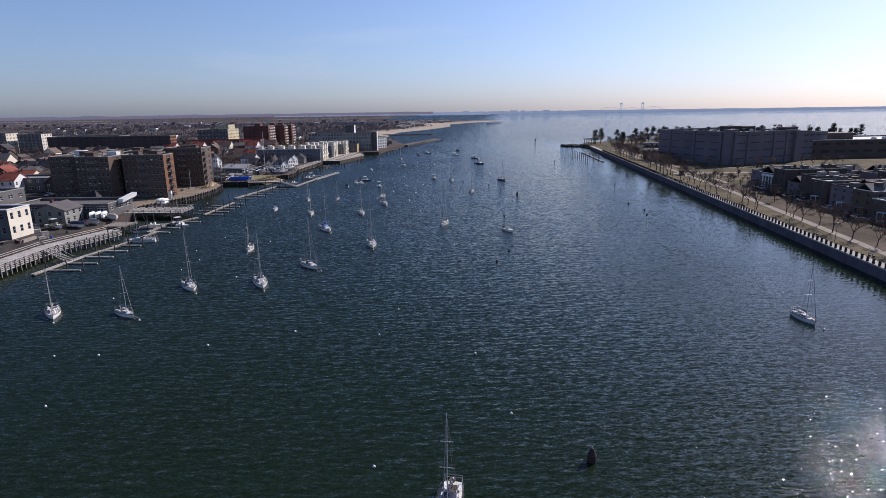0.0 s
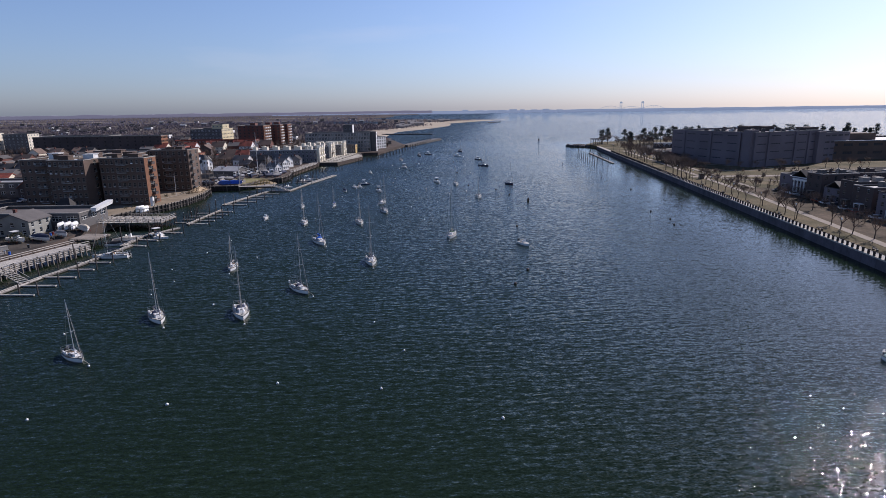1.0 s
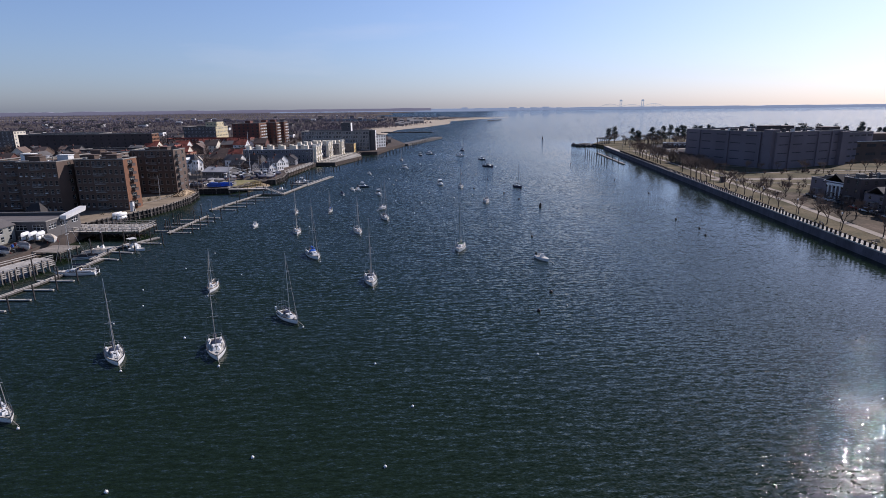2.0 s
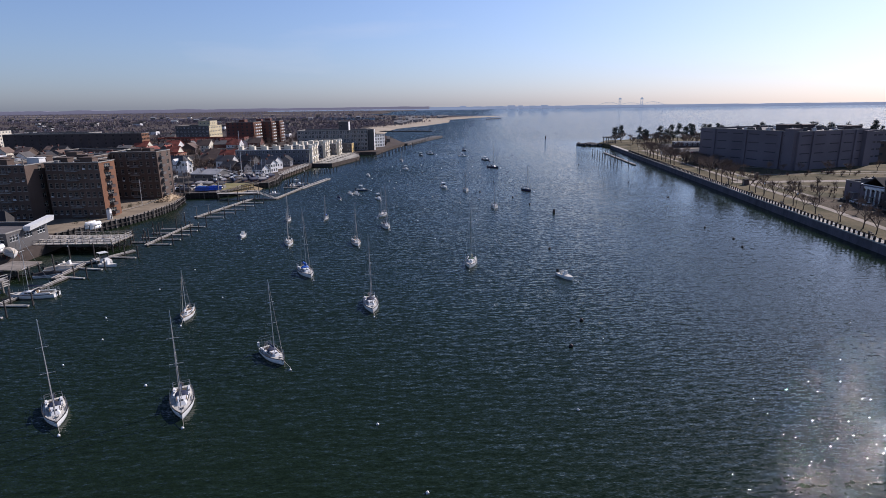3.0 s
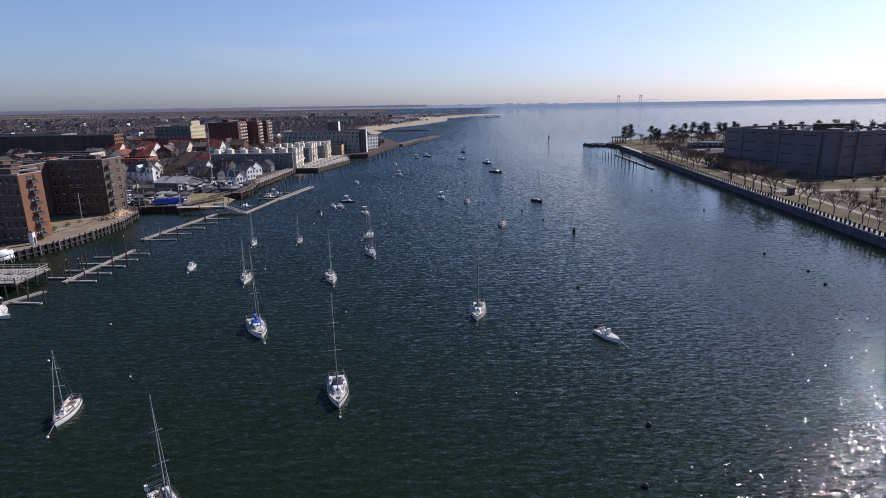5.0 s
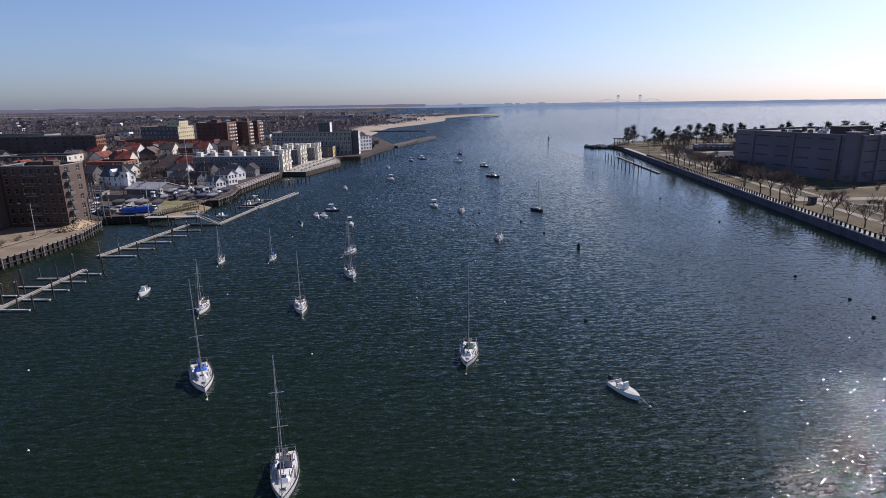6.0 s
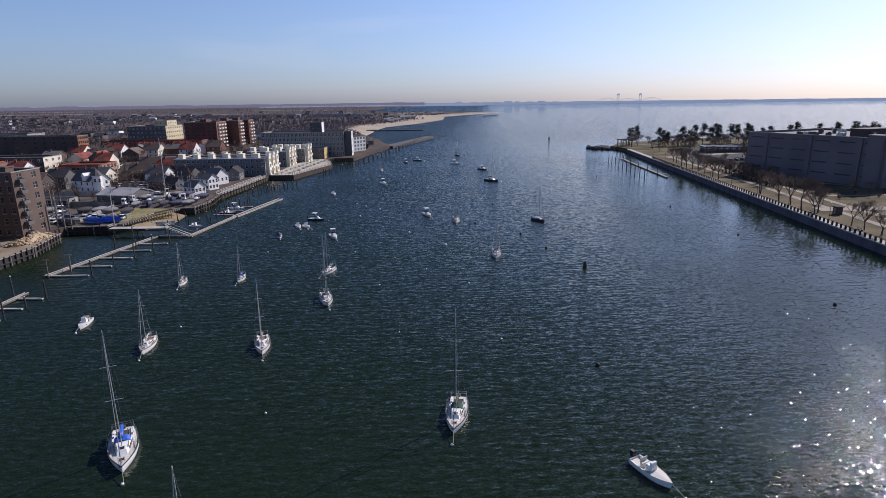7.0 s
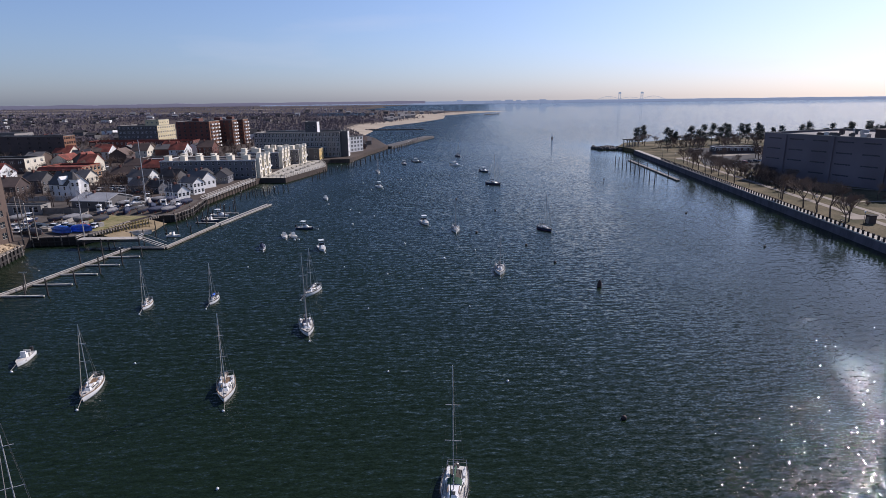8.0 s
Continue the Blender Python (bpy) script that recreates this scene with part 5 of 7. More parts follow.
def cabin_mesh(y0, y1, w0, w1, z0, h):
    """A coachroof with sloping sides and front."""
    e = 0.1
    lo = [(-w0 / 2, y0), (w0 / 2, y0), (w1 / 2, y1), (-w1 / 2, y1)]
    hi = [(-w0 / 2 + e, y0 + 0.05), (w0 / 2 - e, y0 + 0.05), (w1 / 2 - e, y1 - h * 1.4), (-w1 / 2 + e, y1 - h * 1.4)]
    rim = [(x * 0.8, y + (0.08 if i < 2 else -0.12), z0 + h + 0.05) for i, (x, y) in enumerate(hi)]
    vs = [(x, y, z0 - 0.15) for x, y in lo] + [(x, y, z0 + h - 0.06) for x, y in hi] + rim
    fs = [(0, 1, 5, 4), (1, 2, 6, 5), (2, 3, 7, 6), (3, 0, 4, 7), (4, 5, 9, 8), (5, 6, 10, 9), (6, 7, 11, 10), (7, 4, 8, 11), (8, 9, 10, 11)]
    return Shape().add(vs, fs)


def mooring_ball(x, y, r=0.19, dark=False):
    ob = thing("mooring_buoy", "small dark mooring buoy floating on the bay" if dark else "white mooring ball with a blue band on the water", "buoy", pose(x, y, 0, 0, 0, random.uniform(0, 90)), group="mooring buoys")
    m = RUST if dark else GEL
    part("ball", Shape().ball((0, 0, r * 0.35), r, 10, 7).tube((0, 0, r * 1.2), (0, 0, r * 1.2 + 0.12), 0.03, 0.02, 5), m, ob, smooth=True)
    part("band", Shape().tube((0, 0, r * 0.28), (0, 0, r * 0.48), r * 1.02, n=10), BLACK if dark else GEL_BLUE, ob)


def sailboat(x, y, L, head, mast, hull=None, cover=None, label="", ball=True, cabin=True, bimini=False, jib=True):
    hull, cover = hull or GEL, cover or NAVY
    L = L * 0.88
    B, F = L * 0.385, 0.42 + L * 0.042
    ob = thing("sailboat", label or "white sailboat moored by the bow with bare mast", "sailboat", pose(x, y, 0, 0, 0, 180 + head), group="moored sailboats")
    rows = hull_shape(L, B, F)
    part("hull", hull_mesh(rows), hull, ob, smooth=True)
    part("deck", deck_mesh(rows), DECK, ob)
    z = F + 0.03
    k = L / 9.0
    part("bootstripe", Shape().add([p for r in rows for p in ((r[2][0] + 0.012, r[2][1], 0.05), (r[2][0] + 0.02, r[2][1], 0.2))] + [p for r in rows for p in ((-r[2][0] - 0.012, r[2][1], 0.05), (-r[2][0] - 0.02, r[2][1], 0.2))], [(2 * i, 2 * i + 2, 2 * i + 3, 2 * i + 1) for i in range(12)] + [(26 + 2 * i, 27 + 2 * i, 29 + 2 * i, 28 + 2 * i) for i in range(12)]), GEL_BLUE if hull is GEL else RED, ob)
    for side in (1, -1):
        s = Shape()
        q = [(side * r[0][0] * 0.98 + dx, r[0][1], r[0][2] + dz) for r in rows for dx, dz in ((-0.04, -0.02), (0.04, -0.02), (0.04, 0.07), (-0.04, 0.07))]
        s.add(q, [(4 * i + j, 4 * i + (j + 1) % 4, 4 * i + 4 + (j + 1) % 4, 4 * i + 4 + j) for i in range(len(rows) - 1) for j in range(4)])
        part("toe_rail", s, TEAK if cover is BEIGE else CANVAS_DARK, ob)
    part("cabin", cabin_mesh(-0.1 * L, 0.27 * L, B * 0.62, B * 0.36, z, 0.42 * k), GEL, ob)
    for side in (1, -1):
        for i in range(3):
            yy = -0.05 * L + i * 0.075 * L
            xx = B * (0.31 - i * 0.027) - 0.02
            part("porthole", Shape().box(-0.02, -0.24 * k, 0, 0.02, 0.28 * k, 0.21 * k), GLASS, ob).matrix_basis = pose(side * xx, yy, z + 0.1, 0, -side * 8, side * 4)
    if cover is not BEIGE and L > 6:
        # Spray hood over the companionway, on bent tubes.
        arch = [(B * 0.27 * math.cos(math.pi * i / 8), 0.62 * k * math.sin(math.pi * i / 8) ** 0.7) for i in range(9)]
        hood = Shape().add([(x, -0.115 * L, z + 0.3 * k + h) for x, h in arch] + [(x * 0.96, -0.02 * L, z + 0.34 * k + h * 0.45) for x, h in arch], [(i, i + 1, i + 10, i + 9) for i in range(8)])
        part("spray_hood", hood, cover, ob, "folded canvas spray hood", smooth=True)
    for side in (1, -1):
        part("genoa_track", Shape().box(side * B * 0.385 - 0.025, -0.08 * L, z + 0.02, side * B * 0.385 + 0.025, 0.14 * L, z + 0.07), BLACK, ob)
        part("winch", Shape().tube((side * B * 0.3, -0.2 * L, z + 0.26), (side * B * 0.3, -0.2 * L, z + 0.46), 0.11, 0.08, 8), STEEL, ob)
        part("handrail", Shape().box(side * B * 0.2 - 0.03, 0.0, z + 0.43 * k, side * B * 0.2 + 0.03, 0.14 * L, z + 0.43 * k + 0.07), TEAK, ob)
    part("anchor", Shape().tube((0.12, 0.46 * L, z + 0.1), (0.12, 0.535 * L, z + 0.16), 0.045, n=5).box(-0.08, 0.515 * L, z + 0.02, 0.3, 0.54 * L, z + 0.1), STEEL, ob)
    part("hatch", Shape().box(-0.28 * k, 0.12 * L, z + 0.4 * k, 0.28 * k, 0.12 * L + 0.55 * k, z + 0.47 * k + 0.05), GLASS, ob)
    part("hatch", Shape().box(-0.26 * k, 0.33 * L, z + 0.02, 0.26 * k, 0.33 * L + 0.5 * k, z + 0.12), GLASS, ob)
    part("companionway", Shape().box(-0.32 * k, -0.1 * L - 0.04, z - 0.1, 0.32 * k, -0.1 * L + 0.7 * k, z + 0.47 * k + 0.03), TEAK, ob)
    # Dark grey on the sole is the cockpit's shadow put into the colour.
    part("cockpit_sole", Shape().box(-B * 0.2, -0.4 * L, z - 0.02, B * 0.2, -0.105 * L, z + 0.05), TEAK if cover is BEIGE else ASPHALT_OLD, ob)
    for side in (1, -1):
        part("coaming", Shape().box(side * B * 0.3 - 0.12, -0.42 * L, z - 0.05, side * B * 0.3 + 0.12, -0.1 * L, z + 0.26), GEL, ob)
        part("seat", Shape().box(side * B * 0.245 - 0.12, -0.4 * L, z - 0.02, side * B * 0.245 + 0.12, -0.11 * L, z + 0.15), DECK, ob)
    part("wheel", Shape().tube((0, -0.33 * L, z), (0, -0.33 * L, z + 0.9), 0.08, 0.06, 6).tube((0, -0.34 * L, z + 0.85), (0, -0.335 * L, z + 0.85), 0.42 * k, n=12), STEEL, ob)
    my = 0.08 * L
    top = mast * 1.07
    part("mast", Shape().tube((0, my, z), (0, my - 0.01 * mast, top), 0.065, 0.045, 8), ALU, ob)
    for f in (0.42, 0.7):
        zz = z + (top - z) * f
        part("spreader", Shape().tube((-0.11 * L * (1.2 - f * 0.5), my - 0.1, zz + 0.05), (0.11 * L * (1.2 - f * 0.5), my - 0.1, zz + 0.05), 0.035, n=5), ALU, ob)
    by = my - 0.36 * L
    part("boom", Shape().tube((0, my - 0.1, z + 1.15 * k + 0.2), (0, by, z + 1.1 * k + 0.2), 0.06, n=6), ALU, ob)
    part("sail_cover", Shape().tube((0, my - 0.08, z + 1.28 * k + 0.25), (0, by + 0.2, z + 1.18 * k + 0.22), max(0.2 * k, 0.3 if cover is BLUE else 0.2 if L < 5 else 0.1), 0.1 * k + (0.14 if cover is BLUE else 0), 7), cover, ob, "canvas cover over the furled mainsail", smooth=True)
    bow = (0, rows[-1][0][1] - 0.1, rows[-1][0][2])
    hound = (0, my - 0.008 * mast, top - 0.05)
    part("forestay", Shape().tube(bow, hound, 0.02, n=4), STEEL, ob)
    if jib:
        a, b = Vector(bow), Vector(hound)
        part("furled_jib", Shape().tube(a.lerp(b, 0.07), a.lerp(b, 0.86), 0.06, 0.03, 6), cover if cover not in (NAVY, BLUE) else GREY_PALE, ob)
    part("backstay", Shape().tube((0, -L / 2 + 0.1, z), hound, 0.016, n=4), STEEL, ob)
    for side in (1, -1):
        part("shroud", Shape().tube((side * B * 0.46, my - 0.1, z), (side * 0.11 * L, my - 0.1, z + (top - z) * 0.42), 0.014, n=4).tube((side * 0.11 * L, my - 0.1, z + (top - z) * 0.42), hound, 0.014, n=4), STEEL, ob)
    for nm, pts in (("pulpit", [(-0.3, 0.44), (-0.05, 0.5), (0.05, 0.5), (0.3, 0.44)]), ("pushpit", [(-0.36 * B, -0.4), (-0.34 * B, -0.49), (0.34 * B, -0.49), (0.36 * B, -0.4)])):
        s = Shape()
        for (a, b), (c, d) in zip(pts, pts[1:]):
            for h in (0.35, 0.65):
                s.tube((a, b * L, z + h + 0.12), (c, d * L, z + h + 0.12), 0.022, n=4)
        for a, b in pts:
            s.tube((a, b * L, z), (a, b * L, z + 0.77), 0.022, n=4)
        part(nm, s, STEEL, ob)
    for side in (1, -1):
        s = Shape()
        prev = None
        for i in (2, 4, 6, 8, 10):
            p = Vector(rows[i][0])
            p.x = side * p.x * 0.95
            s.tube(p, p + Vector((0, 0, 0.62)), 0.018, n=4)
            if prev:
                s.tube(prev + Vector((0, 0, 0.6)), p + Vector((0, 0, 0.6)), 0.01, n=4)
            prev = p
        part("lifeline", s, STEEL, ob)
    if bimini:
        s = Shape()
        for yy in (-0.42 * L, -0.28 * L):
            s.tube((-B * 0.34, yy, z), (-B * 0.34, yy, z + 1.9), 0.03, n=5).tube((B * 0.34, yy, z), (B * 0.34, yy, z + 1.9), 0.03, n=5).tube((-B * 0.34, yy, z + 1.9), (B * 0.34, yy, z + 1.9), 0.03, n=5)
        part("bimini_frame", s, STEEL, ob)
        part("dinghy_motor", Shape().box(B * 0.3, -0.5 * L, z + 0.4, B * 0.3 + 0.3, -0.5 * L + 0.35, z + 1.0), GEL, ob)
    else:
        part("outboard", Shape().box(-0.14, -L / 2 - 0.4, 0.45, 0.14, -L / 2 - 0.05, 1.0).box(-0.06, -L / 2 - 0.3, -0.3, 0.06, -L / 2 - 0.12, 0.45), BLACK, ob)
    if ball:
        d = L / 2 + 2.3
        hx, hy = math.sin(radians(head)), -math.cos(radians(head))
        part("mooring_line", Shape().tube((0, L / 2, F * 1.05), (-0.15, d, 0.3), 0.035, n=4), ROPE, ob)
        mooring_ball(x + hx * d, y + hy * d)
    return ob


def motorboat(x, y, L, head, style=0, hull=None, label="", ball=True, z0=0.0, cover=None, stands=False, drape=0.25):
    hull = hull or GEL
    B, F = L * 0.37, 0.4 + L * 0.045
    ob = thing("motorboat", label or "white motorboat moored by the bow", "motorboat", pose(x, y, z0, 0, 0, 180 + head), group="motorboats")
    rows = hull_shape(L, B, F, 0.9, 2.6)
    part("hull", hull_mesh(rows), hull, ob, smooth=True)
    part("deck", deck_mesh(rows, 0.03, 0.5 if style != 3 else 0.0), DECK if style != 3 else hull, ob)
    z = F
    if style != 3:
        part("cockpit_sole", deck_mesh(rows, F * 0.35, 0.0, 0.5, 0.0), DECK, ob)
        for side in (1, -1):
            s = Shape()
            for a, b in list(zip(rows, rows[1:]))[:6]:
                s.add([(side * a[0][0], a[0][1], a[0][2] + 0.02), (side * b[0][0], b[0][1], b[0][2] + 0.02), (side * b[0][0] * 0.86, b[0][1], b[0][2] + 0.02), (side * a[0][0] * 0.86, a[0][1], a[0][2] + 0.02), (side * b[0][0] * 0.86, b[0][1], F * 0.6), (side * a[0][0] * 0.86, a[0][1], F * 0.6)], [(0, 1, 2, 3)[::side], (3, 2, 4, 5)[::side]])
            part("gunwale", s.weld(), GEL, ob)
    if style == 0:
        part("cabin", cabin_mesh(-0.05 * L, 0.32 * L, B * 0.7, B * 0.4, z, 0.6), GEL, ob)
        part("windscreen", Shape().add([(-B * 0.34, -0.02 * L, z + 0.5), (B * 0.34, -0.02 * L, z + 0.5), (B * 0.27, 0.1 * L, z + 0.6), (-B * 0.27, 0.1 * L, z + 0.6), (-B * 0.32, -0.06 * L, z + 1.15), (B * 0.32, -0.06 * L, z + 1.15), (B * 0.24, 0.03 * L, z + 1.15), (-B * 0.24, 0.03 * L, z + 1.15)], [(0, 1, 5, 4), (1, 2, 6, 5), (2, 3, 7, 6), (3, 0, 4, 7), (4, 5, 6, 7)]), GLASS, ob)
        part("hardtop", Shape().box(-B * 0.36, -0.22 * L, z + 1.75, B * 0.36, 0.06 * L, z + 1.85), GEL, ob)
        for sx in (-1, 1):
            for yy in (-0.2, 0.03):
                part("strut", Shape().tube((sx * B * 0.34, yy * L, z), (sx * B * 0.34, yy * L, z + 1.76), 0.03, n=5), STEEL, ob)
    elif style == 1:
        part("console", Shape().box(-0.4, -0.1 * L, F * 0.5, 0.4, 0.06 * L, z + 0.55).box(-0.36, 0.0, z + 0.55, 0.36, 0.05 * L, z + 0.95), GEL, ob)
        part("seat", Shape().box(-0.5, -0.24 * L, F * 0.5, 0.5, -0.17 * L, z + 0.3).box(-0.5, -0.25 * L, z + 0.3, 0.5, -0.235 * L, z + 0.75), DECK, ob)
        part("thwart", Shape().box(-B * 0.42, 0.2 * L, z - 0.22, B * 0.36, 0.25 * L, z - 0.06), TEAK, ob)
    elif style == 2:
        part("wheelhouse", Shape().box(-B * 0.33, 0.02 * L, z - 0.1, B * 0.33, 0.26 * L, z + 1.9).box(-B * 0.37, -0.02 * L, z + 1.9, B * 0.37, 0.3 * L, z + 2.02), GEL, ob)
        for sx in (-1, 1):
            part("side_window", Shape().box(sx * B * 0.33 - 0.02, 0.06 * L, z + 0.9, sx * B * 0.33 + 0.02, 0.22 * L, z + 1.6), GLASS, ob)
        part("windscreen", Shape().box(-B * 0.28, 0.26 * L - 0.02, z + 0.9, B * 0.28, 0.26 * L + 0.02, z + 1.6), GLASS, ob)
        part("radio_mast", Shape().tube((0, 0.1 * L, z + 2), (0, 0.08 * L, z + 4.4), 0.05, 0.02, 6), ALU, ob)
    else:
        c, n = Shape(), len(rows)
        q = []
        for i in range(n):
            p = rows[i][0]
            h = 0.75 * math.sin(math.pi * (0.12 + 0.8 * i / n)) + random.uniform(0, 0.15)
            q += [(-p[0] * 1.04 - drape * 0.1, p[1], p[2] - drape), (-p[0] * 0.45, p[1], p[2] + h * 0.75), (0, p[1], p[2] + h), (p[0] * 0.45, p[1], p[2] + h * 0.75), (p[0] * 1.04 + drape * 0.1, p[1], p[2] - drape)]
        c.add(q, [(5 * i + j, 5 * i + 5 + j, 5 * i + 6 + j, 5 * i + 1 + j) for i in range(n - 1) for j in range(4)])
        part("cover", c, cover or BEIGE, ob, "tight canvas winter cover")
    part("outboard", Shape().box(-0.18, -L / 2 - 0.5, 0.55, 0.18, -L / 2 - 0.02, 1.25).box(-0.08, -L / 2 - 0.35, -0.35, 0.08, -L / 2 - 0.15, 0.55), BLACK, ob)
    if stands:
        for yy in (-0.3, 0.25):
            for sx in (-1, 1):
                part("stand", Shape().tube((sx * B * 0.5, yy * L, -z0 + GROUND), (sx * B * 0.34, yy * L, 0.15), 0.06, n=5), RED, ob)
            part("keel_block", Shape().box(-0.4, yy * L - 0.2, -z0 + GROUND, 0.4, yy * L + 0.2, -0.3), WOOD, ob)
    if ball:
        d = L / 2 + 1.9
        part("mooring_line", Shape().tube((0, L / 2, F), (0.1, d, 0.25), 0.03, n=4), ROPE, ob)
        mooring_ball(x + math.sin(radians(head)) * d, y - math.cos(radians(head)) * d, 0.2)
    return ob


GREEN = mat("green_canvas", (0.03, 0.09, 0.05), 0.8, 0.3, 1, 8)
for x, y, L, head, mast, cover, hull, text in (
    (-41.3, 120.4, 8.9, 24, 12.3, NAVY, GEL, "white sailboat with weathered teak-brown deck, bare mast"),
    (-33.4, 134.2, 7.8, 40, 11.8, NAVY, GEL, "white sailboat with stern arch and furled headsail"),
    (-54.6, 152.4, 6.5, 11, 8.4, BEIGE, GEL, "small cream sailboat with bare mast"),
    (-21.1, 156.6, 8.8, 12, 13.4, NAVY, GEL, "white sloop with tall mast and dark canvas"),
    (-38.8, 179.0, 9.6, 27, 14.2, BLUE, GEL, "large white sloop with blue mainsail cover"),
    (-56.3, 118.2, 8.2, 36, 12.2, NAVY, GEL, "white sloop with blue canvas in the cockpit"),
    (-61.0, 101.2, 6.4, 54, 9.2, NAVY, GEL, "white sailboat with thin mast and low cabin"),
    (-75.5, 102.0, 7.6, 34, 8.8, BEIGE, GEL, "white sailboat with bare mast"),
    (64.2, 95.0, 6.2, 4, 9.6, NAVY, GEL, "white sailboat with dark canvas near the sea wall"),
    (0.3, 46.6, 7.6, -10, 9.8, NAVY, GEL, "white sailboat with bare mast"),
    (-0.35, 185.2, 8.6, -7, 13.7, GREEN, GEL, "white sloop with green cockpit canvas and outboard on its rail"),
    (-50.3, 207.8, 7.0, 13, 9.4, BEIGE, GEL, "white sloop with a bare mast"),
    (-31.3, 207.2, 7.4, 16, 10.9, BEIGE, GEL, "white sloop with pale deck and bare mast"),
    (-25.0, 228.7, 7.8, 17, 13.0, NAVY, GEL, "white sloop with dark canvas"),
    (-28.1, 247.9, 6.2, -16, 9.0, NAVY, GEL, "small white sailboat with bare mast"),
    (-59.1, 241.0, 4.7, 9, 8.7, BEIGE, GEL, "small sailboat with beige canvas over its boom"),
    (-46.9, 243.2, 4.5, 2, 7.6, BLUE, GEL, "small white sailboat with bright blue sail cover"),
    (12.4, 261.2, 7.6, -5, 8.0, NAVY, GEL, "white sailboat with dark canvas cover"),
    (3.5, 303.6, 7.4, 0, 9.0, NAVY, GEL, "white sailboat far down the channel"),
    (30.5, 302.8, 6.6, 30, 10.5, NAVY, GEL_BLUE, "dark-hulled sailboat with bare mast"),
    (23.9, 397.0, 9.0, 45, 13.0, NAVY, GEL_BLUE, "dark-hulled sloop with tall mast"),
    (12.2, 528.7, 7.6, 20, 9.5, NAVY, GEL_BLUE, "distant dark sailboat on its mooring"),
    (-34.7, 445.0, 7.4, 10, 9.0, NAVY, GEL, "white sailboat with bare mast near the terrace"),
):
    sailboat(x, y, L, head, mast, hull, cover, text, bimini=head == 40)
for x, y, L, head, style, hull, text in (
    (19.9, 173.4, 5.0, 26, 1, GEL, "white open motorboat with centre console"),
    (-66.6, 217.8, 4.5, 12, 1, GEL, "small white motorboat with open cockpit"),
    (-49.6, 284.8, 5.5, 20, 3, GEL, "small white boat under a dark canvas cover"),
    (-46.9, 297.4, 5.4, 22, 1, GEL, "white open motorboat with dark console"),
    (-44.2, 297.3, 5.2, 35, 1, GEL, "white open motorboat on its mooring"),
    (-33.2, 283.3, 6.4, 22, 0, GEL, "white cabin motorboat with dark windscreen"),
    (-43.5, 308.3, 6.4, 75, 0, GEL_BLUE, "dark-hulled motorboat with hardtop on its mooring"),
    (-47.2, 362.4, 5.6, 18, 1, GEL, "white open motorboat on its mooring"),
    (-28.5, 392.0, 7.4, 24, 0, GEL, "white cabin motorboat with hardtop"),
    (-22.5, 484.4, 7.5, 20, 0, GEL_BLUE, "distant dark motorboat on its mooring"),
    (-15.4, 496.2, 7.4, 65, 0, GEL_BLUE, "distant dark motorboat broadside"),
    (-6.2, 314.1, 7.0, 20, 0, GEL, "white-hulled motorboat with hardtop"),
    (23.3, 444.0, 7.5, 40, 0, GEL_BLUE, "distant dark motorboat on its mooring"),
    (8.6, 474.9, 7.5, 60, 0, GEL, "distant white motorboat on its mooring"),
):
    motorboat(x, y, L * (0.84 if y > 270 else 1.0), head, style, hull, text, cover=NAVY)
# Boats tied up at the docks.
sailboat(-91.6, 164.6, 10.4, -84, 12.6, GEL, NAVY, "white sailboat tied to a floating dock", ball=False)
motorboat(-92.0, 190.5, 7.6, 52, 0, GEL, "white cabin boat with an open hardtop frame tied to a dock", ball=False)
motorboat(-98.8, 187.5, 5.2, 96, 1, GEL, "small white open boat in a dock slip", ball=False)
motorboat(-98.3, 178.8, 5.6, 100, 3, GEL, "small boat under a dark cover in a dock slip", ball=False, cover=CANVAS_DARK)
motorboat(-89.2, 187.2, 4.6, 78, 1, GEL, "small white open boat beside a dock finger", ball=False)
motorboat(-98.5, 183.5, 6.4, 100, 3, GEL, "small covered motorboat in a dock slip", ball=False)
motorboat(-77.8, 321.5, 6.0, 80, 1, GEL_BLUE, "dark open boat in a dock slip", ball=False)
motorboat(-78, 330, 6.4, 80, 0, GEL, "white cabin boat in a dock slip", ball=False)
motorboat(-80.5, 300, 4.2, 80, 1, GEL, "small white open boat inside the boatyard dock", ball=False)
motorboat(-92.5, 303.5, 6.5, 100, 3, GEL, "covered boat beside the boardwalk", ball=False)

BUOYS = [(-7.7, 53.3), (8.3, 63.9), (-52.7, 66.9), (4.7, 82), (-62.3, 82.7), (-55.3, 82.9), (-39.2, 86.3), (-11.3, 90), (-26.2, 91.9), (-9, 102.5), (-69.1, 111), (-15.3, 115), (9.6, 117.7), (-48.7, 125.5), (-64.6, 132.3), (18.8, 139.5), (-64.2, 141.8), (-69.3, 151.7), (2.6, 155.7), (-51.9, 162.4), (-67.4, 168.1), (-66.1, 182.7), (-24.8, 186.7), (7.9, 208.6), (-9.3, 212.1), (-48.5, 216), (22.3, 232.7), (-15.3, 238), (4.1, 238.3), (-5.3, 249.4), (-13.5, 259.8), (-24.4, 265.9), (-47.8, 267)]
for x, y in BUOYS:
    mooring_ball(x, y, random.uniform(0.16, 0.22))
for x, y in ((72, 198), (21.2, 198.7), (74.4, 207.3), (73.1, 222.2), (84.3, 279.3), (82.8, 324.3), (79, 409), (17.3, 147.7), (13, 136.8), (26.5, 267.5)):
    mooring_ball(x, y, 0.34, True)
rb = random.Random(5)
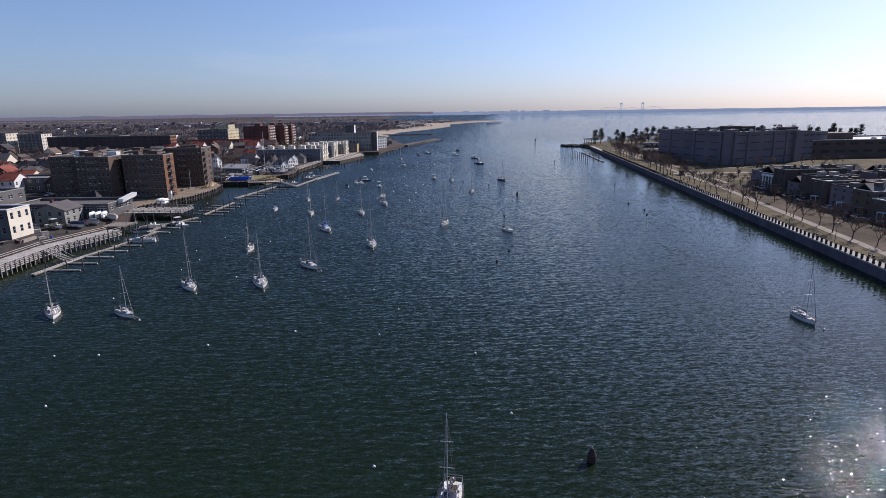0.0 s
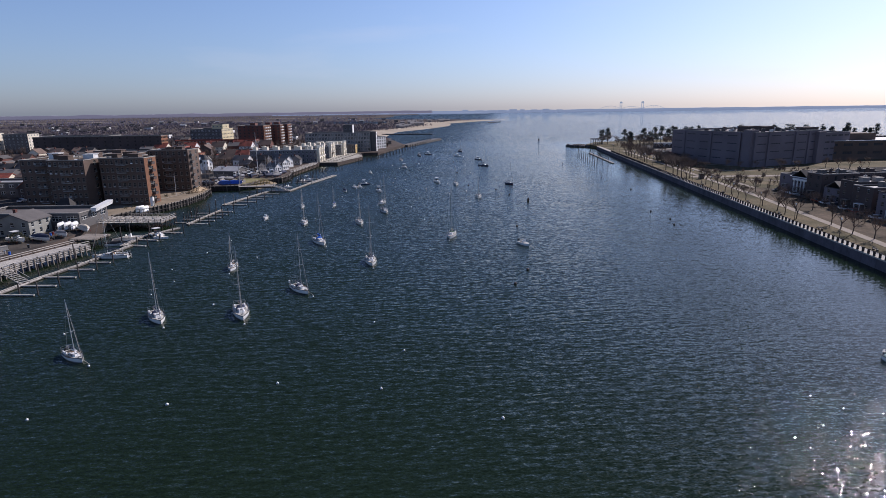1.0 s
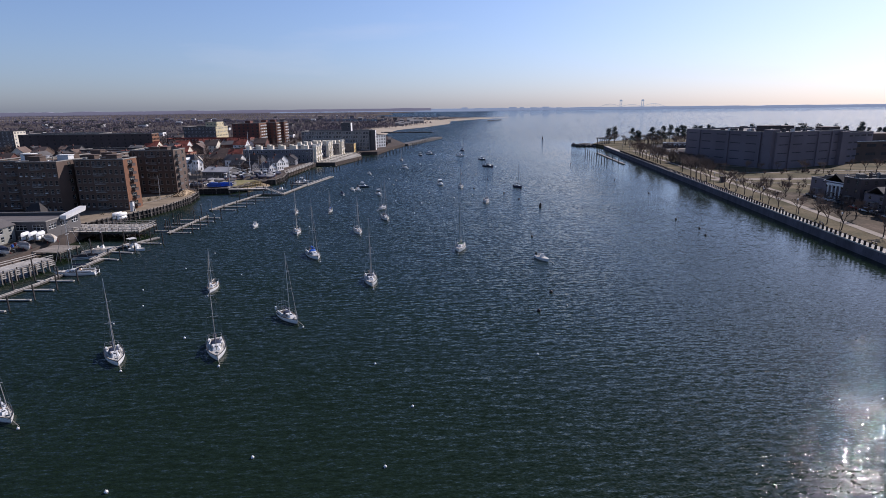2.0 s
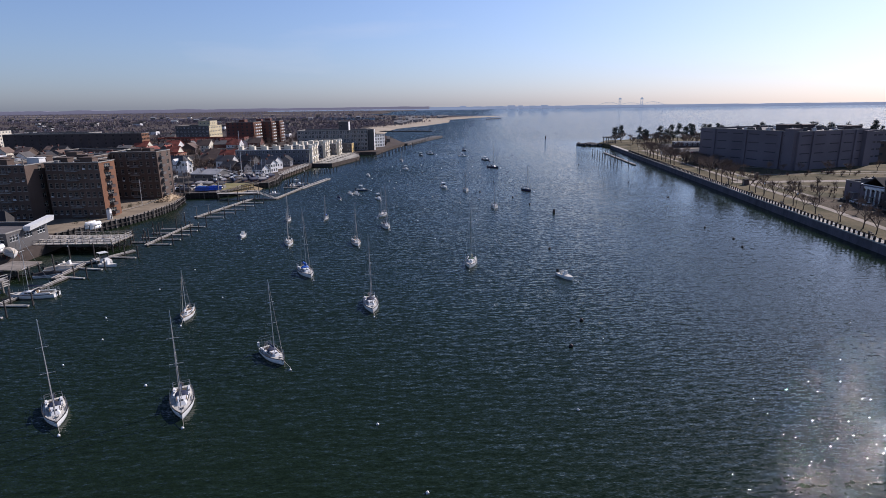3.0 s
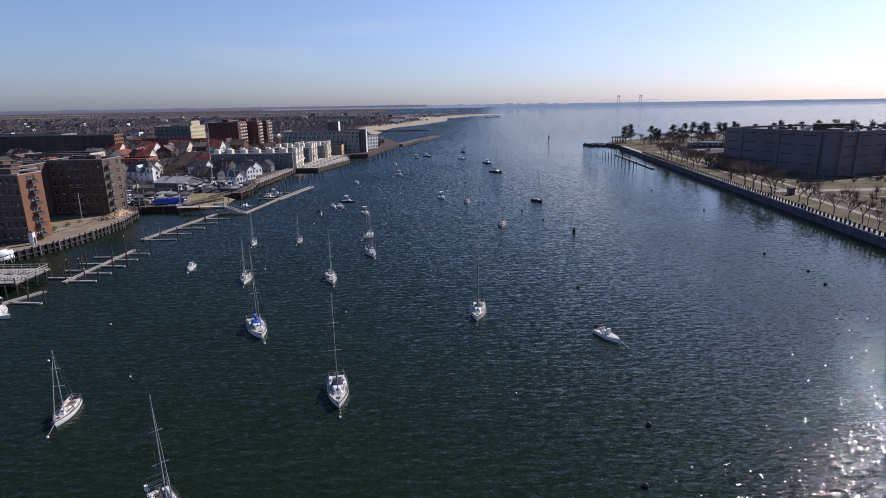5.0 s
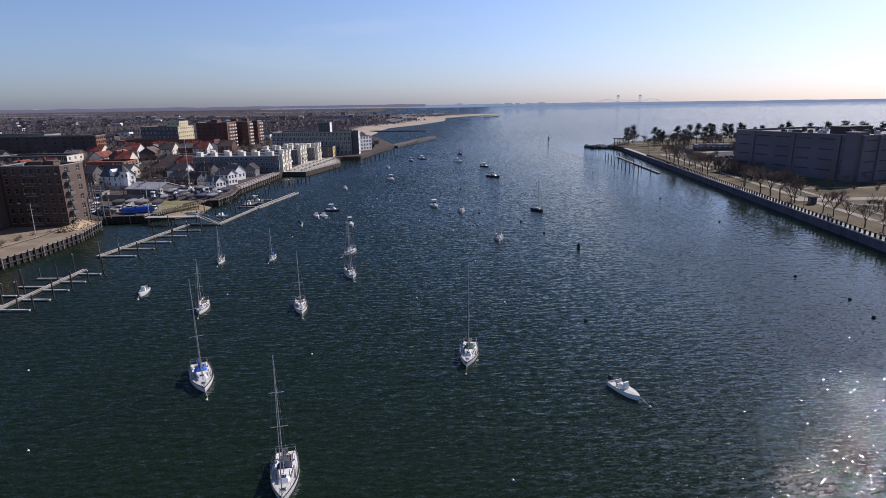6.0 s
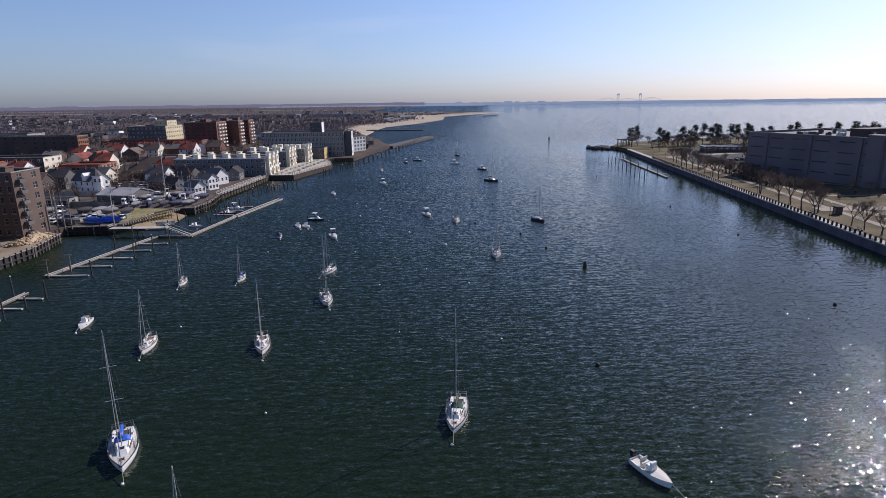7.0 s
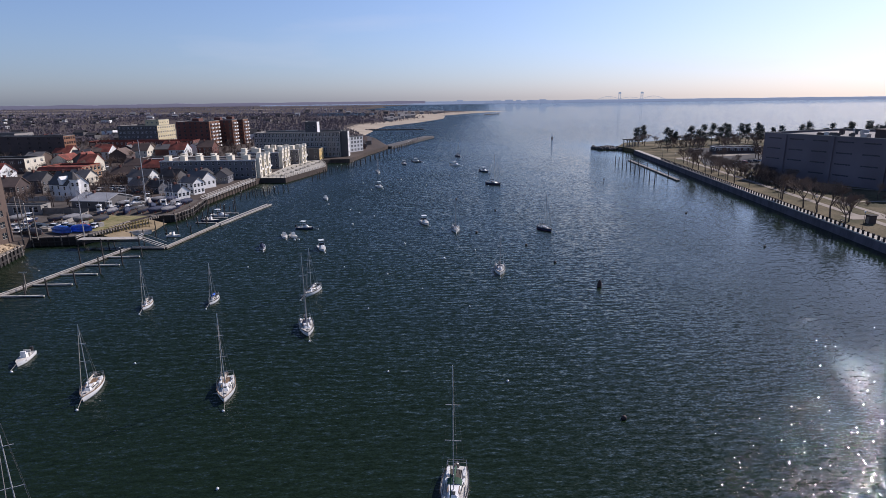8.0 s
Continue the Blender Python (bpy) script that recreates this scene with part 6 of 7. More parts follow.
for k in range(26):
    mooring_ball(rb.uniform(-44, 26), 270 + k * 6.5 + rb.uniform(-4, 4), rb.uniform(0.28, 0.4), rb.random() < 0.3)


def nun_buoy(x, y, m, label, k=1.0):
    ob = thing("channel_buoy", label, "channel buoy", pose(x, y, 0))
    part("body", Shape().tube((0, 0, -0.6), (0, 0, 0.9 * k), 0.62 * k, n=14), m, ob, smooth=False)
    part("cone", Shape().tube((0, 0, 0.9 * k), (0, 0, 2.0 * k), 0.62 * k, 0.22 * k, 14), m, ob)
    part("lifting_eye", Shape().tube((0, 0, 2.0 * k), (0, 0, 2.25 * k), 0.1, 0.06, 6), STEEL, ob)


nun_buoy(15.9, 54, RUST, "dark red steel nun buoy in the channel", 0.8)
nun_buoy(32.2, 249.2, RUST, "dark steel can buoy in the channel", 0.74)
nun_buoy(108.6, 688, RUST, "distant dark channel marker", 1.2)


# ---- trees ----
def bare_tree(rng, height):
    """Trunk, limbs and fine twigs of a leafless tree, as three shapes."""
    trunk, limbs, twigs = Shape(), Shape(), Shape()

    def spike(p, q, r):
        w = (q - p).normalized()
        u = w.orthogonal().normalized() * r
        t = w.cross(u)
        twigs.add([p + u, p - u * 0.5 + t * 0.87, p - u * 0.5 - t * 0.87, q], [(0, 1, 3), (1, 2, 3), (2, 0, 3)])

    def grow(p, way, length, r, level):
        q = p + way * length
        if level < 3:
            (trunk if level == 0 else limbs).tube(p, q, r, r * 0.68, 7 if level == 0 else 4)
        else:
            spike(p, q, max(r, 0.028))
        if level == 5:
            return
        for k in range((4, 4, 4, 4, 2)[level]):
            a = rng.uniform(0, 2 * math.pi)
            side = Vector((math.cos(a), math.sin(a), rng.uniform(0.1, 0.5)))
            w = (way * rng.uniform(0.75, 1.0) + side * (rng.uniform(0.5, 0.9) if level < 2 else rng.uniform(0.4, 0.8))).normalized()
            w.z = max(w.z, 0.02)
            grow(p.lerp(q, rng.uniform(0.7, 1.0) if level < 3 else rng.uniform(0.35, 1.0)), w, length * (rng.uniform(0.75, 1.0) if level == 0 else rng.uniform(0.56, 0.8)), r * 0.6, level + 1)

    grow(Vector((0, 0, -0.3)), Vector((rng.uniform(-0.1, 0.1), rng.uniform(-0.1, 0.1), 1)).normalized(), height * 0.24, height * 0.016, 0)
    return trunk, limbs, twigs


TREES = []
for k in range(4):
    t, l, w = bare_tree(random.Random(40 + k), 12.0)
    l.add(w.v, w.f)
    TREES.append((t.mesh("trunk", BARK), l.mesh("crown", TWIG)))


def tree(x, y, k, size, label="leafless winter tree with spreading limbs", group="bare trees", z=GROUND):
    ob = thing("bare_tree", label, "tree", pose(x, y, z + 0.05, 0, 0, k * 77 + x * 13) @ Matrix.Scale(size, 4), group=group)
    part("trunk", TREES[k % 4][0], None, ob)
    tagged(part("crown", TREES[k % 4][1], None, ob), kind="stuff")


rt = random.Random(11)
y, k = 112.0, 0
while y < 224:
    tree(wall_x(y) + (5.2 if y > 190 else 11.0) + rt.uniform(-1.4, 1.4), y, k, rt.uniform(0.7, 1.0), "leafless tree on the lawn behind the sea wall", "promenade trees")
    y += rt.uniform(6, 10)
    k += 1
for k, (x, y) in enumerate(((111.2, 229.4), (111.8, 236.6), (113.3, 244.4), (113.6, 250.5), (114.4, 258), (115.6, 266.6), (115.9, 273.1), (116.6, 279))):
    tree(x, y, k, rt.uniform(0.75, 1.0), "small leafless tree on the lawn behind the sea wall", "promenade trees")
for k, (x, y) in enumerate(((116.3, 295), (118.8, 297.2), (117.2, 303), (118.8, 311.5), (119.6, 319.7), (121.2, 334.3), (122.4, 337), (125.5, 376.1), (126.6, 384), (128.6, 396.6), (129.6, 405.9), (130.4, 414), (130.2, 421.1), (129.8, 426.7), (133.4, 434.7), (134, 443), (135, 450))):
    tree(x, y, k, rt.uniform(1.15, 1.5), "tall leafless tree with spreading limbs behind the sea wall", "promenade trees")
for k in range(15):
    y = 125 + k * 21 + rt.uniform(-4, 4)
    tree(wall_x(y) + (17.2 if y > 190 else 22) + rt.uniform(-1, 1), y, k + 1, rt.uniform(0.6, 0.95), "leafless street tree beside the lane", "lane trees")
for k in range(64):
    x, y = rt.uniform(140, 190) + k * 0.6, rt.uniform(430, 560)
    if not (172 < x < 212 and 496 < y < 518):
        tree(x, y, k, rt.uniform(0.7, 1.2), "leafless tree on the point", "trees on the point")
for k in range(14):
    tree(rt.uniform(138, 240), rt.uniform(322, 340), k, rt.uniform(0.6, 0.9), "leafless tree by the college", "trees by the college")
for k in range(24):
    tree(rt.uniform(134, 149), rt.uniform(350, 436), k, rt.uniform(0.6, 1.0), "leafless tree by the college", "trees by the college")
for k in range(5):
    tree(-172 + k * 6 + rt.uniform(-2, 2), rt.uniform(300, 345), k, rt.uniform(0.7, 1.1), "leafless tree behind the boatyard", "town trees")
for k in range(20):
    tree(rt.uniform(-190, -112), rt.uniform(372, 406), k, rt.uniform(0.55, 0.85), "leafless tree between the waterside houses", "town trees")
for k in range(24):
    tree(rt.uniform(-260, -150), rt.uniform(290, 500), k, rt.uniform(0.7, 1.1), "leafless street tree in the town", "town trees")


def pine(x, y, h, seed):
    rng = random.Random(seed)
    ob = thing("pine_tree", "dark green pine with an uneven wind-blown crown", "tree", pose(x, y, GROUND), group="shore pines")
    part("trunk", Shape().tube((0, 0, -0.3), (rng.uniform(-0.6, 0.6), 0, h * 0.85), 0.28, 0.08, 7), BARK, ob)
    s = Shape()
    for c in range(36):
        a, f = rng.uniform(0, 6.28), rng.uniform(0.24, 1.0)
        r = h * 0.3 * (1.2 - f * 0.95) * rng.uniform(0.35, 1.1)
        cx, cy, cz = r * math.cos(a), r * math.sin(a), h * f
        s.tube((0, 0, cz - h * 0.05), (cx, cy, cz), 0.06, 0.03, 3)
        for t in range(42):
            d = Vector((rng.gauss(0, 1), rng.gauss(0, 1), rng.gauss(0, 0.75)))
            p = Vector((cx, cy, cz)) + d * h * 0.045
            e = Vector((rng.uniform(-1, 1), rng.uniform(-1, 1), rng.uniform(-0.4, 0.9))) * 0.85
            f2 = Vector((rng.uniform(-1, 1), rng.uniform(-1, 1), rng.uniform(-0.4, 0.4))) * 0.42
            s.add([p - f2, p + f2, p + e], [(0, 1, 2)])
    part("crown", s, NEEDLE, ob)


for k in range(26):
    tree(rt.uniform(-100, -56), rt.uniform(560, 640), k, rt.uniform(0.6, 1.0), "leafless tree on the far wharf", "wharf trees")
for k in range(22):
    tree(rt.uniform(136, 260), rt.uniform(552, 585), k, rt.uniform(0.9, 1.4), "tall leafless tree among the shore pines", "trees on the point")
for k in range(42):
    pine(152 + k * 6.6 + rt.uniform(-3, 3), 562 + rt.uniform(-8, 22) + (k > 14) * 14, rt.uniform(10, 16), 100 + k)


def woods(name, count, seed, place, label, material=WOODS, h0=6.0, h1=11.0, n=15, broad=0.4):
    """Leafless trees past counting: every one a spray of thin branches round a stem."""
    rng = np.random.default_rng(seed)
    vs, fs = [], []
    for _ in range(count):
        x, y, z = place(rng)
        h = rng.uniform(h0, h1)
        r = h * rng.uniform(0.3, 0.5)
        a = rng.uniform(0, 2 * math.pi, n)
        el = rng.uniform(-0.1, 1.0, n)
        rad = r * np.sqrt(np.clip(1 - (el - 0.25) ** 2, 0.1, 1)) * rng.uniform(0.5, 1.0, n)
        tip = np.stack([x + rad * np.cos(a), y + rad * np.sin(a), z + h * (0.45 + 0.55 * el)], 1)
        b = rng.uniform(-0.25, 0.25, (n, 3)) * r + np.array([x, y, z + h * 0.35])
        c = b + rng.uniform(-1, 1, (n, 3)) * np.array([0.5, 0.5, 0.9]) * r * broad
        o = len(vs)
        vs += np.concatenate([tip, b, c]).tolist() + [[x - 0.2, y, z - 0.5], [x + 0.2, y, z - 0.5], [x, y, z + h * 0.6]]
        fs += [(o + i, o + n + i, o + 2 * n + i) for i in range(n)] + [(o + 3 * n, o + 3 * n + 1, o + 3 * n + 2)]
    me = bpy.data.meshes.new(name)
    me.from_pydata(vs, [], fs)
    me.materials.append(material)
    return tagged(new(name, me), label, "woods", "", "stuff")


def inside(x, y, ring):
    hit = False
    for (a, b), (c, d) in zip(ring, ring[1:] + ring[:1]):
        if (b > y) != (d > y) and x < (c - a) * (y - b) / (d - b) + a:
            hit = not hit
    return hit


def on_left(y0, y1, power=1.0, margin=20):
    def place(rng):
        while True:
            y = y0 + (y1 - y0) * rng.random() ** power
            x = rng.uniform(-0.95 * y - 40, 150)
            if inside(x + margin, y, LEFT_SHORE) and (y < 700 or rng.random() < 0.85 + 1.8 * noise.noise(Vector((x * 0.004, y * 0.0022, 3.0)))):
                return x, y, GROUND
    return place


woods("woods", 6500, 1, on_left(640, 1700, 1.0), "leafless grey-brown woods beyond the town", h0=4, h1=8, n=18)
# Paler, bluer copy of the woods colour, with more aerial haze put in.
woods("woods", 4800, 2, on_left(1500, 4300, 1.3, 60), "distant leafless woods on the flat land", mat("hazed_far_woods", (0.26, 0.24, 0.31), 0.95, 0.2, 0.003, 0.03, tint=(0.16, 0.152, 0.205)), h0=5, h1=9, n=14)
STREET_TWIGS = mat("street_twigs", (0.15, 0.108, 0.086), 0.95, 0.35, 0.05, 0.5, tint=(0.07, 0.052, 0.045))
woods("woods", 1700, 3, on_left(330, 690), "leafless trees among the town streets", STREET_TWIGS, 4.5, 9.0, 60, 0.07)


def thicket_place(rng):
    """Brown undergrowth before the college and round the row houses."""
    pick = rng.random()
    if pick < 0.5:
        y = rng.uniform(345, 400)
        return wall_x(y) + rng.uniform(14, 30), y, GROUND
    if pick < 0.8:
        y = rng.uniform(252, 288)
        return wall_x(y) + rng.uniform(24, 110), y, GROUND
    y = rng.uniform(150, 255)
    return wall_x(y) + rng.choice([rng.uniform(24.5, 27), rng.uniform(40, 90)]), y, GROUND


woods("thicket", 330, 7, thicket_place, "bare brown thicket on the college lawn", STREET_TWIGS, 2.5, 6.5, 70, 0.06)


def scrub_place(rng):
    y = rng.uniform(640, 1150)
    f = [(-62, 690), (-90, 780), (-128, 900), (-128, 1000), (-92, 1120), (-92, 1160)]
    for (a, b), (c, d) in zip(f, f[1:]):
        if b <= y <= d:
            return a + (c - a) * (y - b) / (d - b) - rng.uniform(2, 90), y, GROUND
    return -90 - rng.uniform(0, 60), y, GROUND


def dune_place(rng):
    """The upper beach: scrub between the dune foot and the middle of the sand."""
    while True:
        y = rng.uniform(1000, 1760)
        for (a, b), (c, d), (e, f), (g, h) in zip(foot, foot[1:], edge, edge[1:]):
            if b <= y <= d:
                k = (y - b) / (d - b)
                x0, x1 = a + (c - a) * k, e + (g - e) * k
                return x0 + (x1 - x0) * rng.uniform(-0.3, 0.42), y, GROUND - 0.6


woods("scrub", 420, 6, dune_place, "dark leafless scrub on the upper beach", WOODS, 2.5, 5, 14)
s = Shape()
rs = random.Random(12)
for k in range(26):
    y = 1120 + k * 22 + rs.uniform(-6, 6)
    x = np.interp(y, [p[1] for p in foot], [p[0] for p in foot]) + rs.uniform(-18, 12)
    w, d, h = rs.uniform(7, 12), rs.uniform(7, 10), rs.uniform(3, 5.5)
    s.box(x, y, GROUND - 0.5, x + w, y + d, GROUND + h).gable(x, y, x + w, y + d, GROUND + h, GROUND + h + 2.2)
structure("beach_houses", s, GREY_PALE, "row of distant pale beach houses behind the sand", "houses", kind="stuff")
woods("scrub", 900, 4, scrub_place, "dark leafless scrub behind the beach", WOODS, 3, 6, 14)

# ---- town behind the waterfront ----
TAKEN = [(-170, 210, -105, 292), (-370, 505, -250, 540), (-465, 535, -380, 565), (-375, 595, -225, 625), (-220, 588, -150, 632), (-125, 505, -55, 550), (-175, 405, -60, 512), (-190, 345, -128, 408), (-140, 325, -86, 408), (-180, 150, -105, 215), (-178, 284, -92, 352), (-180, 330, -150, 352)]
rh = random.Random(21)


def free(x, y, r=9):
    return inside(x + 14, y, LEFT_SHORE) and not any(a - r < x < c + r and b - r < y < d + r for a, b, c, d in TAKEN)


n = 0
while n < 135:
    y = rh.uniform(225, 690)
    x = -rh.uniform(0.24, 0.92) * y - 25
    x = round(x / 13) * 13 + rh.uniform(-1, 1)
    y = round(y / 17) * 17 + rh.uniform(-2, 2)
    if not free(x, y):
        continue
    TAKEN.append((x - 1, y - 1, x + 3, y + 3))
    n += 1
    wall, wl = rh.choice(((WHITE, "white"), (GREY_WALL, "grey"), (BRICK_DARK, "dark brick"), (BRICK_RED, "red brick"), (BRICK, "brown brick"), (STUCCO, "cream"), (BRICK, "brown brick")))
    roof, rl = rh.choice(((ROOF_GREY, "grey"), (ROOF_DARK, "dark"), (ROOF_BROWN, "brown"), (ROOF_BROWN, "brown"), (ROOF_DARK, "dark"), (ROOF_RED, "red"), (ROOF_GREY, "grey")))
    house(x, y, rh.uniform(8, 11), rh.uniform(9, 13), rh.uniform(4.5, 6.4), rh.uniform(-6, 6), wall, roof, f"{wl} town house with {rl} pitched roof", rh.choice("xy"), y < 330, rh.uniform(0.2, 0.42), group="town houses", far=True)
for k in range(8):
    x0 = -252 + k * 11.5
    house(x0, 508 + (k % 2) * 16 + k * 2.2, 10.5, 12, 5.2, 0, (STUCCO, BRICK, WHITE, BRICK_RED)[k % 4], ROOF_BROWN if k % 3 == 1 else ROOF_RED, "low town house with brown tile roof" if k % 3 == 1 else "low town house with red tile roof", "x", True, 0.35, group="red-roofed houses", far=True)


def far_houses(count, seed):
    rng = random.Random(seed)
    s = {WHITE.name: Shape(), GREY_WALL.name: Shape(), ROOF_DARK.name: Shape(), ROOF_LIGHT.name: Shape()}
    for _ in range(count):
        y = 690 + 1500 * rng.random() ** 1.6
        x = rng.uniform(-0.95 * y, -60)
        if not inside(x + 60, y, LEFT_SHORE):
            continue
        w, d, h = rng.uniform(7, 15), rng.uniform(7, 11), rng.uniform(3, 5.5)
        s[rng.choice((WHITE.name, GREY_WALL.name, GREY_WALL.name, GREY_WALL.name, GREY_WALL.name))].box(x, y, GROUND - 0.5, x + w, y + d, GROUND + h)
        s[rng.choice((ROOF_DARK.name, ROOF_DARK.name, ROOF_DARK.name, ROOF_DARK.name, ROOF_DARK.name, ROOF_DARK.name, ROOF_LIGHT.name))].gable(x, y, x + w, y + d, GROUND + h, GROUND + h + 2.2)
    for nm, sh in s.items():
        structure("far_houses", sh, bpy.data.materials[nm], "scattered distant houses among the woods", "houses", kind="stuff")


far_houses(130, 8)


# Pale marsh, an airfield and a tidal inlet between the far woods.
FIELD = mat("pale_marsh_grass", (0.33, 0.285, 0.235), 0.95, 0.3, 0.01, 0.2, spec=0.1, tint=(0.22, 0.19, 0.165))
for x0, x1, y0, y1 in ((-1500, -760, 1560, 1610), (-2600, -1200, 2250, 2350), (-1050, -480, 1950, 2010), (-3000, -1700, 2950, 3100), (-900, -420, 2650, 2760)):
    structure("field", Shape().add([(x0, y0, GROUND + 0.06), (x1, y0 + 20, GROUND + 0.06), (x1 - 60, y1 + 15, GROUND + 0.06), (x0 + 90, y1, GROUND + 0.06)], [(0, 1, 2, 3)]), FIELD, "pale open marsh field beyond the woods", "field")
structure("inlet", Shape().add([(x, y, GROUND + 0.08) for x, y in ((-330, 1560), (-250, 1500), (-170, 1490), (-158, 1600), (-165, 1690), (-240, 1780), (-330, 1830))], [tuple(range(7))]), WATER, "narrow tidal inlet behind the beach", "water")


# ---- boatyard, cars, clutter ----
# Flat-roofed shops and halls along the avenue behind the yard.
plain("shop_block", "long brown flat-roofed shop block with a cream end wall", -262, 440, -222, 456, 10.5, BRICK_DARK, front=(9, 2, 2.2, 1.6, 0.4, 2), right=(3, 2, 1.8, 1.6, 0.4, 2), side=STUCCO, far=True)
plain("arcade_building", "brown building with arched openings and red tile roof edge", -192, 408, -172.5, 424, 9.4, BRICK_RED, front=(8, 2, 2.0, 2.2, 0.2, 1), right=(5, 2, 2.0, 2.2, 0.2, 1), roof=ROOF_RED, coping=ROOF_RED, side=TERRACOTTA, far=True)
part("pent_roof", Shape().add([(-0.8, -1.6, 5.6), (20.3, -1.6, 5.6), (20.3, 0.1, 7.0), (-0.8, 0.1, 7.0), (-0.8, -1.6, 5.4), (20.3, -1.6, 5.4)], [(0, 1, 2, 3), (4, 5, 1, 0)]), ROOF_RED, bpy.data.objects["arcade_building"], "red clay tile pent roof over the arches")
plain("shop_block", "low cream and brown flat-roofed shops", -166, 446, -142, 462, 9.0, BRICK, front=(8, 1, 2.4, 1.8, 1.5, 2), right=(4, 1, 2.4, 1.8, 1.5, 2), roof=ROOF_LIGHT, side=TERRACOTTA, far=True)
plain("shop_block", "low grey flat-roofed shop row on the avenue", -240, 330, -200, 346, 9.5, GREY_WALL, front=(9, 2, 2.0, 1.5, 0.4, 2), right=(3, 2, 2, 1.5, 0.4, 2), side=STUCCO, far=True)
plain("shop_block", "low grey flat-roofed shop row on the avenue", -220, 262, -184, 278, 9.0, GREY_WALL, front=(9, 2, 2.0, 1.5, 0.4, 2), right=(3, 2, 2, 1.5, 0.4, 2), roof=ROOF_LIGHT, side=STUCCO, far=True)
plain("garage", "dark low concrete garage behind the yard", -168, 325, -136, 330, 5.5, CONCRETE, front=(6, 1, 3, 2, 0.2, 2), right=(1, 1, 2, 2, 0.2, 1), far=True)
ob = thing("quay_kiosk", "small white kiosk tower on the apartment quay", "kiosk", pose(-115.6, 235.0, GROUND))
part("wall", Shape().box(-0.55, -0.55, 0, 0.55, 0.55, 3.4), WHITE, ob)
part("roof", Shape().tube((0, 0, 3.4), (0, 0, 3.9), 0.9, 0.1, 4), ROOF_GREY, ob)
part("door", Shape().box(0.55, -0.35, 0, 0.59, 0.35, 2.0), BLACK, ob)

ry = random.Random(31)
for k in range(9):
    motorboat(-152 + k * 5.4 + ry.uniform(-1, 1), 312 + ry.uniform(-3, 3), ry.uniform(5, 7), ry.uniform(-30, 60), ry.choice((3, 3, 0)), ry.choice((GEL_BLUE, BLUEGREY, GEL_BLUE)), "dark boat laid up on stands in the boatyard", ball=False, z0=GROUND + 0.75, cover=ry.choice((CANVAS_DARK, BLUEGREY, NAVY)), stands=True)
for k in range(22):
    x, y = -116 + (k % 6) * 4.4 + ry.uniform(-0.6, 0.6), 324.5 + (k // 6) * 7.4 + (k % 6) * 0.4 + ry.uniform(-0.6, 0.6)
    motorboat(x, y, ry.uniform(4.6, 6.4), ry.uniform(-30, 30), ry.choice((3, 3, 3, 0, 2)), ry.choice((GEL, GEL_BLUE, GEL_BLUE)), "boat laid up on stands in the boatyard", ball=False, z0=GROUND + 0.75, cover=ry.choice((CANVAS_DARK, NAVY, NAVY, BLUEGREY, GREY_PALE)), stands=True)
for k, (x, y) in enumerate(((-129, 172), (-123, 173.5), (-117, 175), (-114.5, 180), (-121.5, 196), (-113, 188))):
    motorboat(x, y, 5.5 + k % 3, 75 - k * 6, (3, 0, 3, 3, 3, 3)[k], GEL, "boat laid up on the wharf beside the pier", ball=False, z0=GROUND + 0.75, cover=(BLUEGREY, BEIGE, NAVY, GREY_PALE, NAVY, BEIGE)[k], stands=True)
motorboat(-110.5, 296.5, 7.4, 60, 3, BLUE, "long boat under a bright blue tarpaulin", ball=False, z0=GROUND + 0.7, cover=BLUE, stands=True, drape=1.1)
motorboat(-106.0, 298.0, 6.6, 75, 3, BLUE, "boat under a bright blue tarpaulin", ball=False, z0=GROUND + 0.7, cover=BLUE, stands=True, drape=1.1)
motorboat(-117.0, 294.5, 6.0, 60, 3, BLUEGREY, "boat under a grey-blue cover on the quay", ball=False, z0=GROUND + 0.7, cover=BLUEGREY, stands=True)
for x, y, top, r in ((-108.6, 341, 26.0, 0.17), (-101.8, 292, 14.0, 0.16), (-119, 262, 12.0, 0.12), (-97.4, 338, 12, 0.1), (-103, 344, 13, 0.1), *[(-114 + k * 2.7, 326 + (k * 7) % 22, 9.5 + (k * 5) % 4, 0.07) for k in range(9)], (-92.6, 247, 6.5, 0.14), (-90.5, 252, 6.2, 0.14)):
    ob = thing("spar", "tall pale bare spar standing in the boatyard", "spar", pose(x, y, GROUND if x < -93 else 0))
    part("pole", Shape().tube((0, 0, -1.0), (0.2, 0, top - GROUND), r, r * 0.6, 8), ALU if top > 10 else WOOD, ob)
    part("crosstree", Shape().tube((-0.9, 0, top * 0.66), (0.9, 0, top * 0.66), 0.05, n=5), ALU, ob)


